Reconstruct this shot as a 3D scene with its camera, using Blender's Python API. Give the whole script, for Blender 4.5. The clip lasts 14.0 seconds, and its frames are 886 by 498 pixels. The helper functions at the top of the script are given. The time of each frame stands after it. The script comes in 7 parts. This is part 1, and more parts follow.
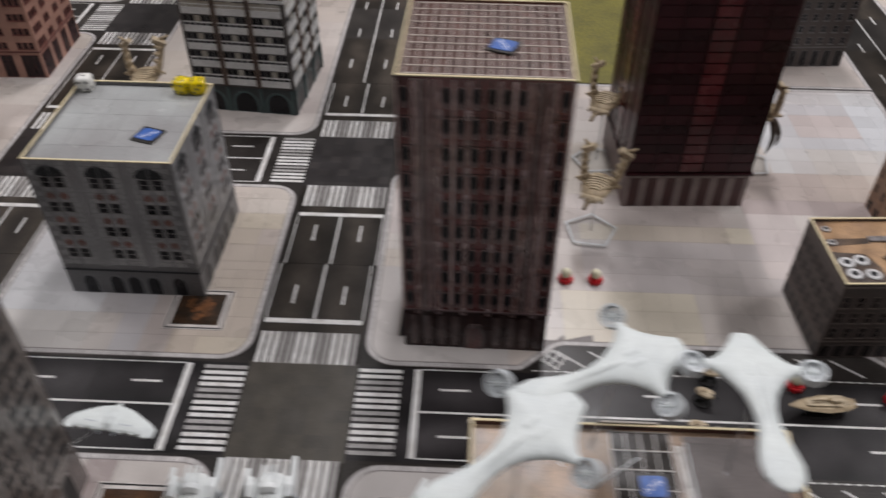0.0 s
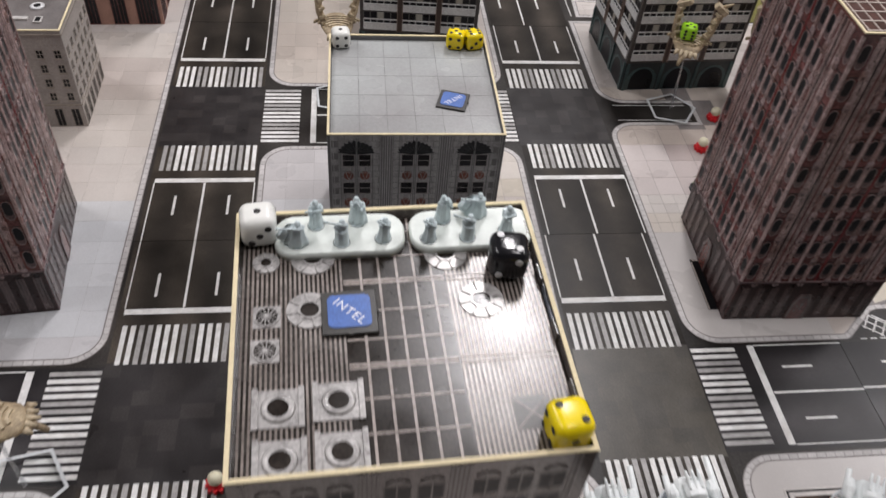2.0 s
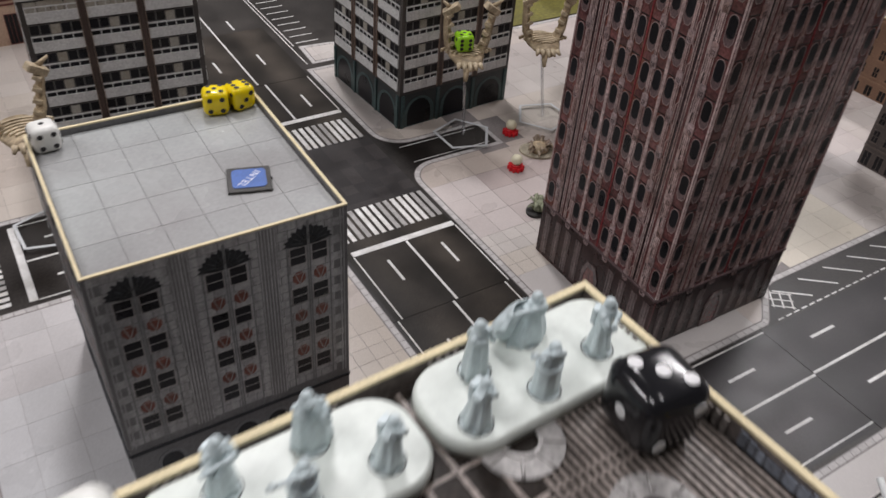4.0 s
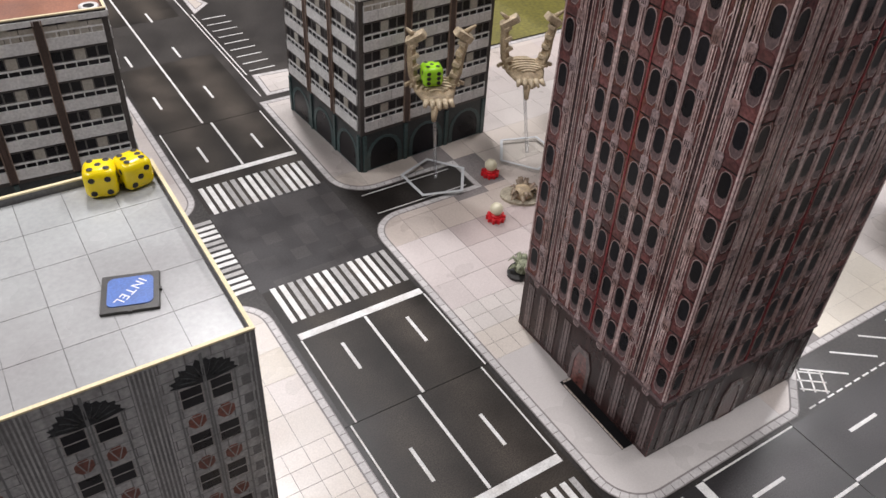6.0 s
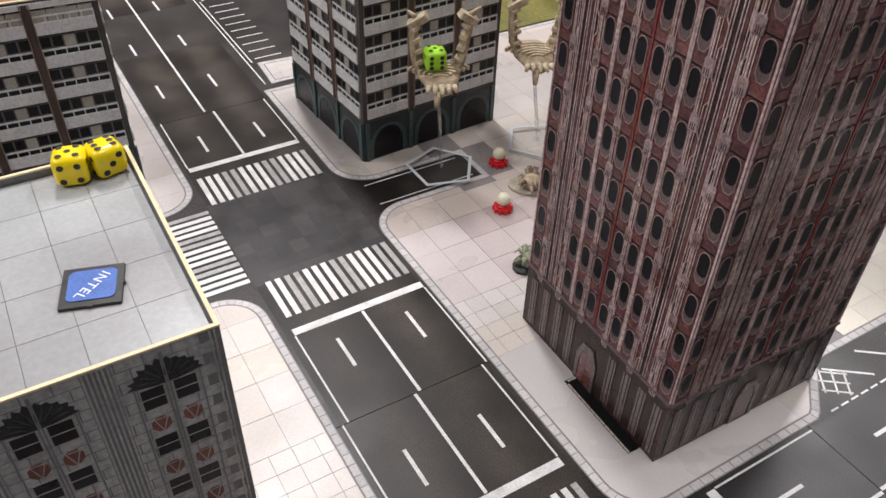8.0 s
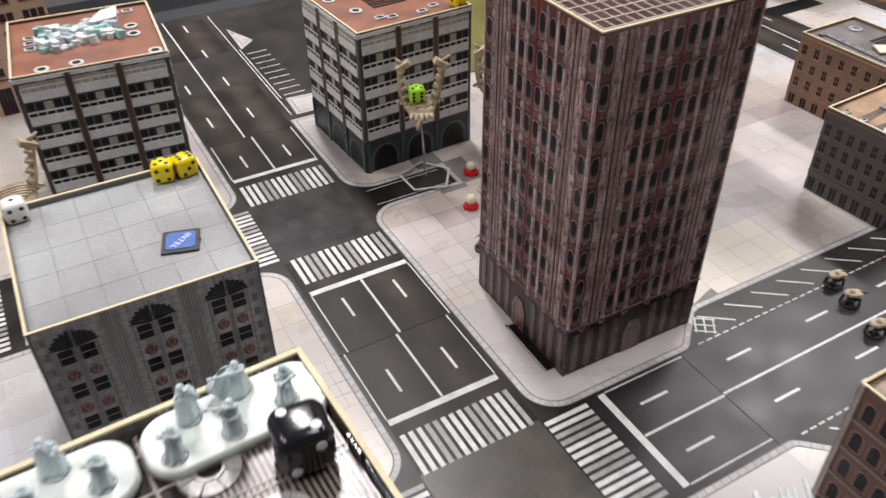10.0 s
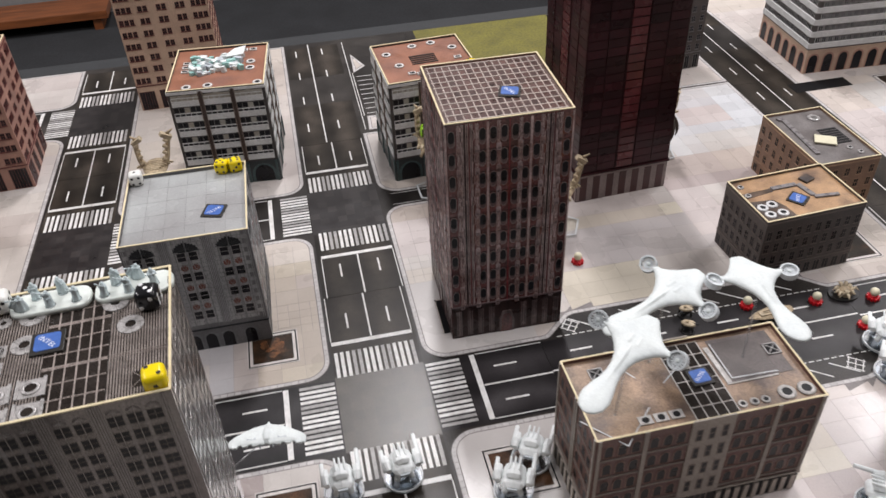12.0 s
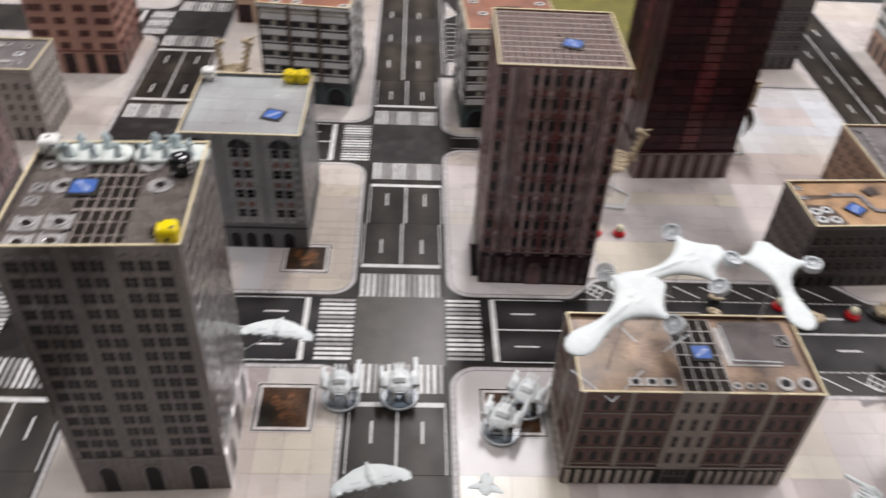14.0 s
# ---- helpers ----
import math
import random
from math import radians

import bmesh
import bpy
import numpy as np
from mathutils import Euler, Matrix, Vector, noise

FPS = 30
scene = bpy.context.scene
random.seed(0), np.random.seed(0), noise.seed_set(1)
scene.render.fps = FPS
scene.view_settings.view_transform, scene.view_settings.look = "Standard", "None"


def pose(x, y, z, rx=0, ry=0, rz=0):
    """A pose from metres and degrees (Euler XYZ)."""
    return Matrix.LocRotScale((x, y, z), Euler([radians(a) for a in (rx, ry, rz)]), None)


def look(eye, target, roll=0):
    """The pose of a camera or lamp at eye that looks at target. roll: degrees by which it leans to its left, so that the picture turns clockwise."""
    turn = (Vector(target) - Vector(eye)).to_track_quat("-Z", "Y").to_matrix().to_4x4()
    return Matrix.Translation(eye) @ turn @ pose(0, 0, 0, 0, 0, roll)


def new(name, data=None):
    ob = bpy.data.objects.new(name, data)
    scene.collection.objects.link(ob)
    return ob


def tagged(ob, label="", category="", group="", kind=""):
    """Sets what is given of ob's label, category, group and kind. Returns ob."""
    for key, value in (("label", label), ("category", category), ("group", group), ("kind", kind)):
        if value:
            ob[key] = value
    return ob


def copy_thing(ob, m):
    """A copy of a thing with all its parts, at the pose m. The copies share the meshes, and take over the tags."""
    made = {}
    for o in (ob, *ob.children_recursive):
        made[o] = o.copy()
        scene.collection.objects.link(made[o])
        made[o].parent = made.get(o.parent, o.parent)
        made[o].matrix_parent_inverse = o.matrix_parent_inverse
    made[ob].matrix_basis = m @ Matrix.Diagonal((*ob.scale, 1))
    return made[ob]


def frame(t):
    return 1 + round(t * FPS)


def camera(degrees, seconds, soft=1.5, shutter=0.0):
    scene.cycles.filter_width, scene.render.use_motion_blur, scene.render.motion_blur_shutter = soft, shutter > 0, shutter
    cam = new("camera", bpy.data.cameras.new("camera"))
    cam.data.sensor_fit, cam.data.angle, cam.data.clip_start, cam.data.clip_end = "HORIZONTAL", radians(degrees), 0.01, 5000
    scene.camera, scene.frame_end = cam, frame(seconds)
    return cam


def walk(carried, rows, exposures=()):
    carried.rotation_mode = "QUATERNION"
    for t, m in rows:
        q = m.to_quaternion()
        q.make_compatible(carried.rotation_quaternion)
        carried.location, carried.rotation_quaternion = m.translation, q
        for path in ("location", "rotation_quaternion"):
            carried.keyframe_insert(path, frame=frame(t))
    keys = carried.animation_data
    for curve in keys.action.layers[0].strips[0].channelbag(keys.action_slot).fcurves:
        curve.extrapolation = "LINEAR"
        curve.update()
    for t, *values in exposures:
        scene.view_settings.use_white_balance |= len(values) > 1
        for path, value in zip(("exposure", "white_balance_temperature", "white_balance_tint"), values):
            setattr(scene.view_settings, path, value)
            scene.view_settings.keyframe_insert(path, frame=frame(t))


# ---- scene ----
cam = camera(57.59, 14.0, 1.5, 0.5)
MM = 0.0012  # metres to one plan unit; a city tile is 255 units, one foot
# seconds, eye and target in plan units, roll in degrees
PATH = [
    (0, (100.5, -292.6, 386.7), (90.7, -67.2, 188.9), 0.23),
    (0.5, (-31.6, -287.3, 391.0), (-26.6, -60.9, 194.3), 2.36),
    (1, (-145.0, -269.7, 379.1), (-118.3, -50.6, 175.9), 3.53),
    (1.5, (-168.7, -257.7, 372.3), (-131.1, -45.1, 164.0), 5.60),
    (2, (-157.7, -231.8, 364.0), (-123.9, -25.8, 148.6), 5.66),
    (2.5, (-182.9, -180.5, 337.6), (-112.5, 25.4, 131.2), 6.33),
    (3, (-203.7, -164.5, 310.6), (-85.4, 21.0, 106.7), 6.46),
    (3.5, (-203.1, -149.1, 294.5), (-69.2, 40.8, 104.7), 5.92),
    (4, (-179.9, -119.7, 281.0), (-47.7, 72.2, 92.0), 4.76),
    (4.2, (-167.3, -108.5, 277.9), (-37.4, 83.9, 87.9), 3.89),
    (6.5, (-119.6, -61.4, 266.7), (12.0, 129.7, 76.6), 3.51),
    (7, (-114.2, -61.2, 268.1), (11.4, 131.4, 75.4), 2.77),
    (7.5, (-111.3, -61.2, 265.9), (9.6, 132.2, 71.0), 2.29),
    (8, (-105.7, -59.2, 256.6), (15.9, 136.0, 64.0), 1.90),
    (10.3, (-146.6, -210.5, 344.4), (-37.1, -1.7, 158.9), -1.55),
    (10.5, (-151.2, -236.1, 361.3), (-54.5, -22.5, 174.2), -2.97),
    (11, (-129.4, -301.2, 388.9), (-52.5, -78.1, 203.7), -5.98),
    (11.5, (-68.4, -346.3, 428.4), (-10.7, -120.7, 239.2), -3.10),
    (12, (-26.2, -392.3, 453.5), (16.9, -161.6, 266.8), -2.67),
    (12.5, (-4.8, -414.2, 456.4), (31.8, -184.7, 266.7), -3.24),
    (13, (10.6, -424.4, 456.3), (46.0, -199.3, 261.2), -1.27),
    (13.5, (23.9, -426.4, 456.7), (64.6, -201.6, 262.1), 1.37),
    (14, (4.2, -423.5, 438.9), (17.5, -194.8, 245.1), 3.43),
]
EXPOSURES = [(0, 0.37), (0.5, 0.8), (1, 0.84), (1.5, 0.76), (2, 0.66), (2.5, 0.58), (3, 0.56), (4, 0.56), (4.6, 0.7), (6, 1.02), (6.5, 1.08), (7, 1.14), (7.5, 1.08), (8, 1.06), (10.5, 0.98), (11.5, 0.88), (14, 0.88)]
walk(cam, [(t, look(Vector(e) * MM, Vector(g) * MM, r)) for t, e, g, r in PATH], EXPOSURES)

# ---- light ----
ROOM = 2.4
world = bpy.data.worlds.new("world")
scene.world = world
world.use_nodes = True
world.node_tree.nodes["Background"].inputs[0].default_value = (0.9, 0.95, 1.0, 1)
world.node_tree.nodes["Background"].inputs[1].default_value = 0.05


def ceiling_lamp(x, y, sx, sy, watts):
    data = bpy.data.lights.new("ceiling_lamp", "AREA")
    data.shape, data.size, data.size_y, data.energy = "RECTANGLE", sx, sy, watts
    data.color = (1.0, 0.962, 0.985)
    ob = new("ceiling_lamp", data)
    ob.location = (x, y, ROOM - 0.03)
    return ob


for lx, ly, watts in ((0.36, 1.70, 30), (-2.3, 1.50, 24), (2.3, 1.20, 25), (2.2, -0.1, 14), (0.36, -0.4, 6), (-1.5, -0.1, 12)):
    ceiling_lamp(lx, ly, 0.26, 0.9, watts)


# ---- materials ----
def mat(name, color, rough=0.5, metal=0.0, var=0.18, fine=900.0, coarse=60.0, bump=0.0, stain=None, stained=0.0, rnd=0.0, stretch=(1, 1, 1), island=False, streaks=0.0, lift=0.0, patch=None, patch2=None, patch3=None, spec=0.5, even=False, lanes=None, coat=0.0):
    m = bpy.data.materials.new(name)
    m.use_nodes = True
    nt = m.node_tree
    n, ln = nt.nodes, nt.links
    b = n["Principled BSDF"]
    b.inputs["Metallic"].default_value = metal
    b.inputs["Specular IOR Level"].default_value = spec
    geo = n.new("ShaderNodeNewGeometry")
    mp = n.new("ShaderNodeMapping")
    mp.inputs["Scale"].default_value = stretch
    ln.new(geo.outputs["Position"], mp.inputs[0])

    def noise_at(scale, detail=3.0, src=None):
        t = n.new("ShaderNodeTexNoise")
        t.inputs["Scale"].default_value, t.inputs["Detail"].default_value = scale, detail
        ln.new((src or mp).outputs[0], t.inputs["Vector"])
        return t.outputs["Fac"]

    def span(sock, a, z, lo=0.3, hi=0.7):
        r = n.new("ShaderNodeMapRange")
        for k, v in zip(("From Min", "From Max", "To Min", "To Max"), (lo, hi, a, z)):
            r.inputs[k].default_value = v
        ln.new(sock, r.inputs["Value"])
        return r.outputs[0]

    def times(a, c):
        q = n.new("ShaderNodeMath")
        q.operation = "MULTIPLY"
        ln.new(a, q.inputs[0])
        if isinstance(c, float):
            q.inputs[1].default_value = c
        else:
            ln.new(c, q.inputs[1])
        return q.outputs[0]

    f1, f2 = noise_at(fine), noise_at(coarse)
    val = times(span(f1, 1 - var, 1 + var), span(f2, 1 - 0.7 * var, 1 + 0.7 * var))
    if rnd:
        if island:
            src = geo.outputs["Random Per Island"]
        else:
            src = n.new("ShaderNodeObjectInfo").outputs["Random"]
        val = times(val, span(src, 1 - rnd, 1 + rnd, 0.0, 1.0))
    mix = n.new("ShaderNodeMix")
    mix.data_type = "RGBA"
    mix.inputs["A"].default_value = (*color, 1)
    mix.inputs["B"].default_value = (*(stain or color), 1)
    if stain:
        ln.new(span(noise_at(coarse * 0.45, 5.0), 0.0, stained, 0.42, 0.68), mix.inputs["Factor"])
    else:
        mix.inputs["Factor"].default_value = 0
    out = mix.outputs["Result"]
    for patch in (patch, patch2, patch3):
        if not patch:
            continue
        cell = n.new("ShaderNodeVectorMath")
        cell.operation = "SNAP"
        cell.inputs[1].default_value = (patch[1] * MM, patch[2] * MM, 1)
        ln.new(geo.outputs["Position"], cell.inputs[0])
        wn = n.new("ShaderNodeTexWhiteNoise")
        ln.new(cell.outputs[0], wn.inputs["Vector"])
        mix2 = n.new("ShaderNodeMix")
        mix2.data_type = "RGBA"
        ln.new(out, mix2.inputs["A"])
        mix2.inputs["B"].default_value = (*patch[0], 1)
        ln.new(span(wn.outputs["Value"], 0.0, patch[3], 0.5, 0.85), mix2.inputs["Factor"])
        out = mix2.outputs["Result"]
    if streaks:
        mp2 = n.new("ShaderNodeMapping")
        mp2.inputs["Scale"].default_value = (1, 1, 0.06)
        ln.new(geo.outputs["Position"], mp2.inputs[0])
        val = times(val, span(noise_at(380.0, 2.0, mp2), 1 - streaks, 1 + streaks))
    if lanes is not None:
        axes = n.new("ShaderNodeSeparateXYZ")
        ln.new(geo.outputs["Position"], axes.inputs[0])
        wave = n.new("ShaderNodeMath")
        wave.operation = "COSINE"
        ln.new(times(axes.outputs[lanes], 2 * math.pi / (34 * MM)), wave.inputs[0])
        val = times(val, span(wave.outputs[0], 1.34, 0.62, -1.0, 1.0))
    hsv = n.new("ShaderNodeHueSaturation")
    ln.new(val, hsv.inputs["Value"])
    ln.new(out, hsv.inputs["Color"])
    ln.new(hsv.outputs[0], b.inputs["Base Color"])
    if coat:
        b.inputs["Coat Weight"].default_value, b.inputs["Coat Roughness"].default_value = coat, 0.12
    wander = 0.02 if even else 0.06
    ln.new(span(f2, max(0.03, rough - wander), min(1.0, rough + wander)), b.inputs["Roughness"])
    if bump:
        bp = n.new("ShaderNodeBump")
        bp.inputs["Strength"].default_value, bp.inputs["Distance"].default_value = bump, 0.0004
        ln.new(f1, bp.inputs["Height"])
        ln.new(bp.outputs[0], b.inputs["Normal"])
    if lift:
        b.inputs["Subsurface Weight"].default_value = lift
        b.inputs["Subsurface Radius"].default_value = (0.002, 0.002, 0.002)
    return m


def clear(name, color, gloss=0.07, rough=0.05):
    """Thin clear plastic: lets light straight through, with a weak sharp gloss."""
    m = bpy.data.materials.new(name)
    m.use_nodes = True
    n, ln = m.node_tree.nodes, m.node_tree.links
    n.remove(n["Principled BSDF"])
    through_it, shine, mix = n.new("ShaderNodeBsdfTransparent"), n.new("ShaderNodeBsdfGlossy"), n.new("ShaderNodeMixShader")
    through_it.inputs["Color"].default_value = (*color, 1)
    shine.inputs["Roughness"].default_value = rough
    mix.inputs[0].default_value = gloss
    ln.new(through_it.outputs[0], mix.inputs[1])
    ln.new(shine.outputs[0], mix.inputs[2])
    ln.new(mix.outputs[0], n["Material Output"].inputs["Surface"])
    return m


ASPHALT = mat("asphalt_print", (0.0185, 0.0158, 0.0142), 0.38, var=0.5, fine=700, coarse=24, bump=0.07, stain=(0.050, 0.044, 0.039), stained=0.75, spec=0.28, rnd=0.25)
def slab_prints(name, color, stain):
    """The same print for the joined slabs and for the single ones."""
    common = dict(rough=0.3, var=0.08, fine=1500, coarse=22, rnd=0.06, stain=stain, stained=0.45, patch=((0.38, 0.31, 0.295), 127.5 / 7 * 4, 127.5 / 7 * 3, 0.35), patch2=((0.56, 0.49, 0.40), 127.5, 127.5 / 7 * 4, 0.4))
    return mat(name, color, island=True, **common), mat(name + "_loose", color, **common)


PRINTS = {"pale": slab_prints("paving_print", (0.56, 0.522, 0.49), (0.44, 0.37, 0.345)), "cream": slab_prints("cream_paving_print", (0.61, 0.56, 0.465), (0.57, 0.51, 0.41)), "sand": slab_prints("sand_paving_print", (0.53, 0.475, 0.395), (0.49, 0.42, 0.335)), "grey": slab_prints("grey_paving_print", (0.47, 0.435, 0.425), (0.53, 0.485, 0.465)), "brown": slab_prints("brown_paving_print", (0.42, 0.36, 0.345), (0.50, 0.43, 0.40)), "cool": slab_prints("cool_paving_print", (0.56, 0.57, 0.585), (0.47, 0.46, 0.47)), "pink": slab_prints("pink_paving_print", (0.555, 0.50, 0.48), (0.48, 0.425, 0.41))}
SLAB_PLAIN = mat("smooth_paving_print", (0.55, 0.52, 0.50), 0.3, var=0.05, fine=1500, coarse=16, stain=(0.44, 0.41, 0.395), stained=0.5)
JOINT = mat("paving_joint", (0.21, 0.188, 0.182), 0.5, var=0.2)
KERB = mat("kerb_print", (0.50, 0.48, 0.47), 0.45, var=0.12, rnd=0.12, island=True)
PAINT = mat("road_paint", (0.72, 0.715, 0.70), 0.45, var=0.14, fine=1200, coarse=200, stain=(0.42, 0.39, 0.35), stained=0.45)
WORN = mat("worn_road_paint", (0.34, 0.33, 0.32), 0.45, var=0.25, fine=1200, coarse=200)
GRASS = mat("grass_print", (0.125, 0.112, 0.013), 0.6, var=0.3, fine=300, coarse=30)
TABLE = mat("table_cover", (0.02, 0.022, 0.024), 0.7, var=0.3)
FLOOR = mat("floor_carpet", (0.02, 0.021, 0.023), 0.9, var=0.3, fine=200, coarse=8)
WALLP = mat("wall_paint", (0.22, 0.215, 0.21), 0.8, var=0.05, fine=60, coarse=3)
CEIL = mat("ceiling_paint", (0.45, 0.45, 0.45), 0.8, var=0.04, fine=60, coarse=3)
CARD = mat("raw_card_edge", (0.72, 0.62, 0.40), 0.7, var=0.12, fine=1500, coarse=150)
DARKGLASS = mat("printed_dark_window", (0.007, 0.007, 0.010), 0.3, var=0.4, rnd=0.35, spec=0.32)
BLACK = mat("printed_black", (0.006, 0.006, 0.007), 0.45, spec=0.25)


# ---- mesh helpers, all in plan units ----
class Shape:
    def __init__(self):
        self.v, self.f, self.mi, self.sm = [], [], [], []

    def face(self, ids, mi=0, smooth=False):
        self.f.append(ids), self.mi.append(mi), self.sm.append(smooth)

    def box(self, x0, x1, y0, y1, z0, z1, mi=0, chamfer=0.0):
        if chamfer:
            c = chamfer
            poly = [(x0 + c, y0), (x1 - c, y0), (x1, y0 + c), (x1, y1 - c), (x1 - c, y1), (x0 + c, y1), (x0, y1 - c), (x0, y0 + c)]
            inner = [(x0 + c, y0 + c), (x1 - c, y0 + c), (x1 - c, y0 + c), (x1 - c, y1 - c), (x1 - c, y1 - c), (x0 + c, y1 - c), (x0 + c, y1 - c), (x0 + c, y0 + c)]
            b = len(self.v)
            self.v += [(*p, z0) for p in poly] + [(*p, z1 - c) for p in poly] + [((3 * p[0] + q[0]) / 4, (3 * p[1] + q[1]) / 4, z1) for p, q in zip(poly, inner)]
            for k in range(2):
                for i in range(8):
                    j = (i + 1) % 8
                    self.face((b + 8 * k + i, b + 8 * k + j, b + 8 * k + 8 + j, b + 8 * k + 8 + i), mi)
            self.face(tuple(b + 16 + i for i in range(8)), mi)
            self.face(tuple(b + 7 - i for i in range(8)), mi)
            return self
        b = len(self.v)
        self.v += [(x0, y0, z0), (x1, y0, z0), (x1, y1, z0), (x0, y1, z0), (x0, y0, z1), (x1, y0, z1), (x1, y1, z1), (x0, y1, z1)]
        for q in ((3, 2, 1, 0), (4, 5, 6, 7), (0, 1, 5, 4), (1, 2, 6, 5), (2, 3, 7, 6), (3, 0, 4, 7)):
            self.face(tuple(b + i for i in q), mi)
        return self

    def prism(self, poly, z0, z1, mi=0):
        b, n = len(self.v), len(poly)
        self.v += [(x, y, z0) for x, y in poly] + [(x, y, z1) for x, y in poly]
        self.face(tuple(b + n + i for i in range(n)), mi)
        self.face(tuple(b + n - 1 - i for i in range(n)), mi)
        for i in range(n):
            j = (i + 1) % n
            self.face((b + i, b + j, b + n + j, b + n + i), mi)
        return self

    def lathe(self, cx, cy, prof, n=20, mi=0, smooth=True):
        """prof: (radius, z) from the bottom upwards."""
        b = len(self.v)
        for r, z in prof:
            self.v += [(cx + r * math.cos(2 * math.pi * i / n), cy + r * math.sin(2 * math.pi * i / n), z) for i in range(n)]
        for k in range(len(prof) - 1):
            for i in range(n):
                j = (i + 1) % n
                self.face((b + k * n + i, b + k * n + j, b + k * n + n + j, b + k * n + n + i), mi, smooth)
        self.face(tuple(b + n - 1 - i for i in range(n)), mi)
        self.face(tuple(b + (len(prof) - 1) * n + i for i in range(n)), mi)
        return self

    def loft(self, rings, n=12, mi=0, smooth=True):
        """rings: (centre, side half-axis, other half-axis) vectors; ellipses joined end to end."""
        b = len(self.v)
        for c, a, o in rings:
            c, a, o = Vector(c), Vector(a), Vector(o)
            self.v += [tuple(c + a * math.cos(2 * math.pi * i / n) + o * math.sin(2 * math.pi * i / n)) for i in range(n)]
        for k in range(len(rings) - 1):
            for i in range(n):
                j = (i + 1) % n
                self.face((b + k * n + i, b + k * n + j, b + k * n + n + j, b + k * n + n + i), mi, smooth)
        self.face(tuple(b + n - 1 - i for i in range(n)), mi)
        self.face(tuple(b + (len(rings) - 1) * n + i for i in range(n)), mi)
        return self

    def rod(self, a, c, r, n=8, mi=0, r2=None):
        a, c = Vector(a), Vector(c)
        d = (c - a).normalized()
        s = d.cross(Vector((0, 0, 1)) if abs(d.z) < 0.9 else Vector((1, 0, 0))).normalized()
        o = s.cross(d)
        q = r if r2 is None else r2
        return self.loft([(a, s * r, -o * r), (c, s * q, -o * q)], n, mi)

    def ring(self, cx, cy, r0, r1, z0, z1, n=24, mi=0, a0=0.0, a1=2 * math.pi):
        b = len(self.v)
        full = abs(a1 - a0 - 2 * math.pi) < 1e-6
        m = n if full else n + 1
        for r, z in ((r1, z0), (r1, z1), (r0, z1), (r0, z0)):
            self.v += [(cx + r * math.cos(a0 + (a1 - a0) * i / n), cy + r * math.sin(a0 + (a1 - a0) * i / n), z) for i in range(m)]
        for k in range(4):
            for i in range(n):
                j = (i + 1) % m
                k2 = (k + 1) % 4
                self.face((b + k * m + i, b + k * m + j, b + k2 * m + j, b + k2 * m + i), mi)
        if not full:
            self.face((b, b + m, b + 2 * m, b + 3 * m), mi)
            self.face((b + 4 * m - 1, b + 3 * m - 1, b + 2 * m - 1, b + m - 1), mi)
        return self

    def moved(self, m):
        self.v = [tuple(m @ Vector(p)) for p in self.v]
        return self

    def join(self, other, m=None):
        b = len(self.v)
        self.v += [tuple(m @ Vector(p)) for p in other.v] if m else list(other.v)
        self.f += [tuple(b + i for i in f) for f in other.f]
        self.mi += other.mi
        self.sm += other.sm
        return self

    def mesh(self, name, mats):
        me = bpy.data.meshes.new(name)
        me.from_pydata([(x * MM, y * MM, z * MM) for x, y, z in self.v], [], self.f)
        for m in mats if isinstance(mats, (list, tuple)) else [mats]:
            me.materials.append(m)
        me.polygons.foreach_set("material_index", self.mi)
        me.polygons.foreach_set("use_smooth", self.sm)
        me.update()
        return me


def at(x=0, y=0, z=0, rz=0, rx=0, ry=0):
    return pose(x * MM, y * MM, z * MM, rx, ry, rz)


def thing(name, label, category, x=0, y=0, z=0, rz=0, group="", kind=""):
    ob = new(name)
    ob.empty_display_size = 0.01
    ob.matrix_basis = at(x, y, z, rz)
    return tagged(ob, label, category, group, kind)


def part(name, shape, mats, parent, label="", m=None, kind=""):
    me = shape if isinstance(shape, bpy.types.Mesh) else shape.mesh(name, mats)
    ob = new(name, me)
    ob.parent = parent
    if m is not None:
        ob.matrix_basis = m
    return tagged(ob, label, kind=kind)


def solid(name, shape, mats, label, category="", kind="", group="", m=None):
    ob = new(name, shape.mesh(name, mats))
    if m is not None:
        ob.matrix_basis = m
    return tagged(ob, label, category, group, kind)


def soften(ob, width, seg=2):
    b = ob.modifiers.new("bevel", "BEVEL")
    b.width, b.segments, b.limit_method = width * MM, seg, "ANGLE"
    return ob


def arc(cx, cy, r, a0, a1, n=8):
    return [(cx + r * math.cos(radians(a0 + (a1 - a0) * i / n)), cy + r * math.sin(radians(a0 + (a1 - a0) * i / n))) for i in range(n + 1)]


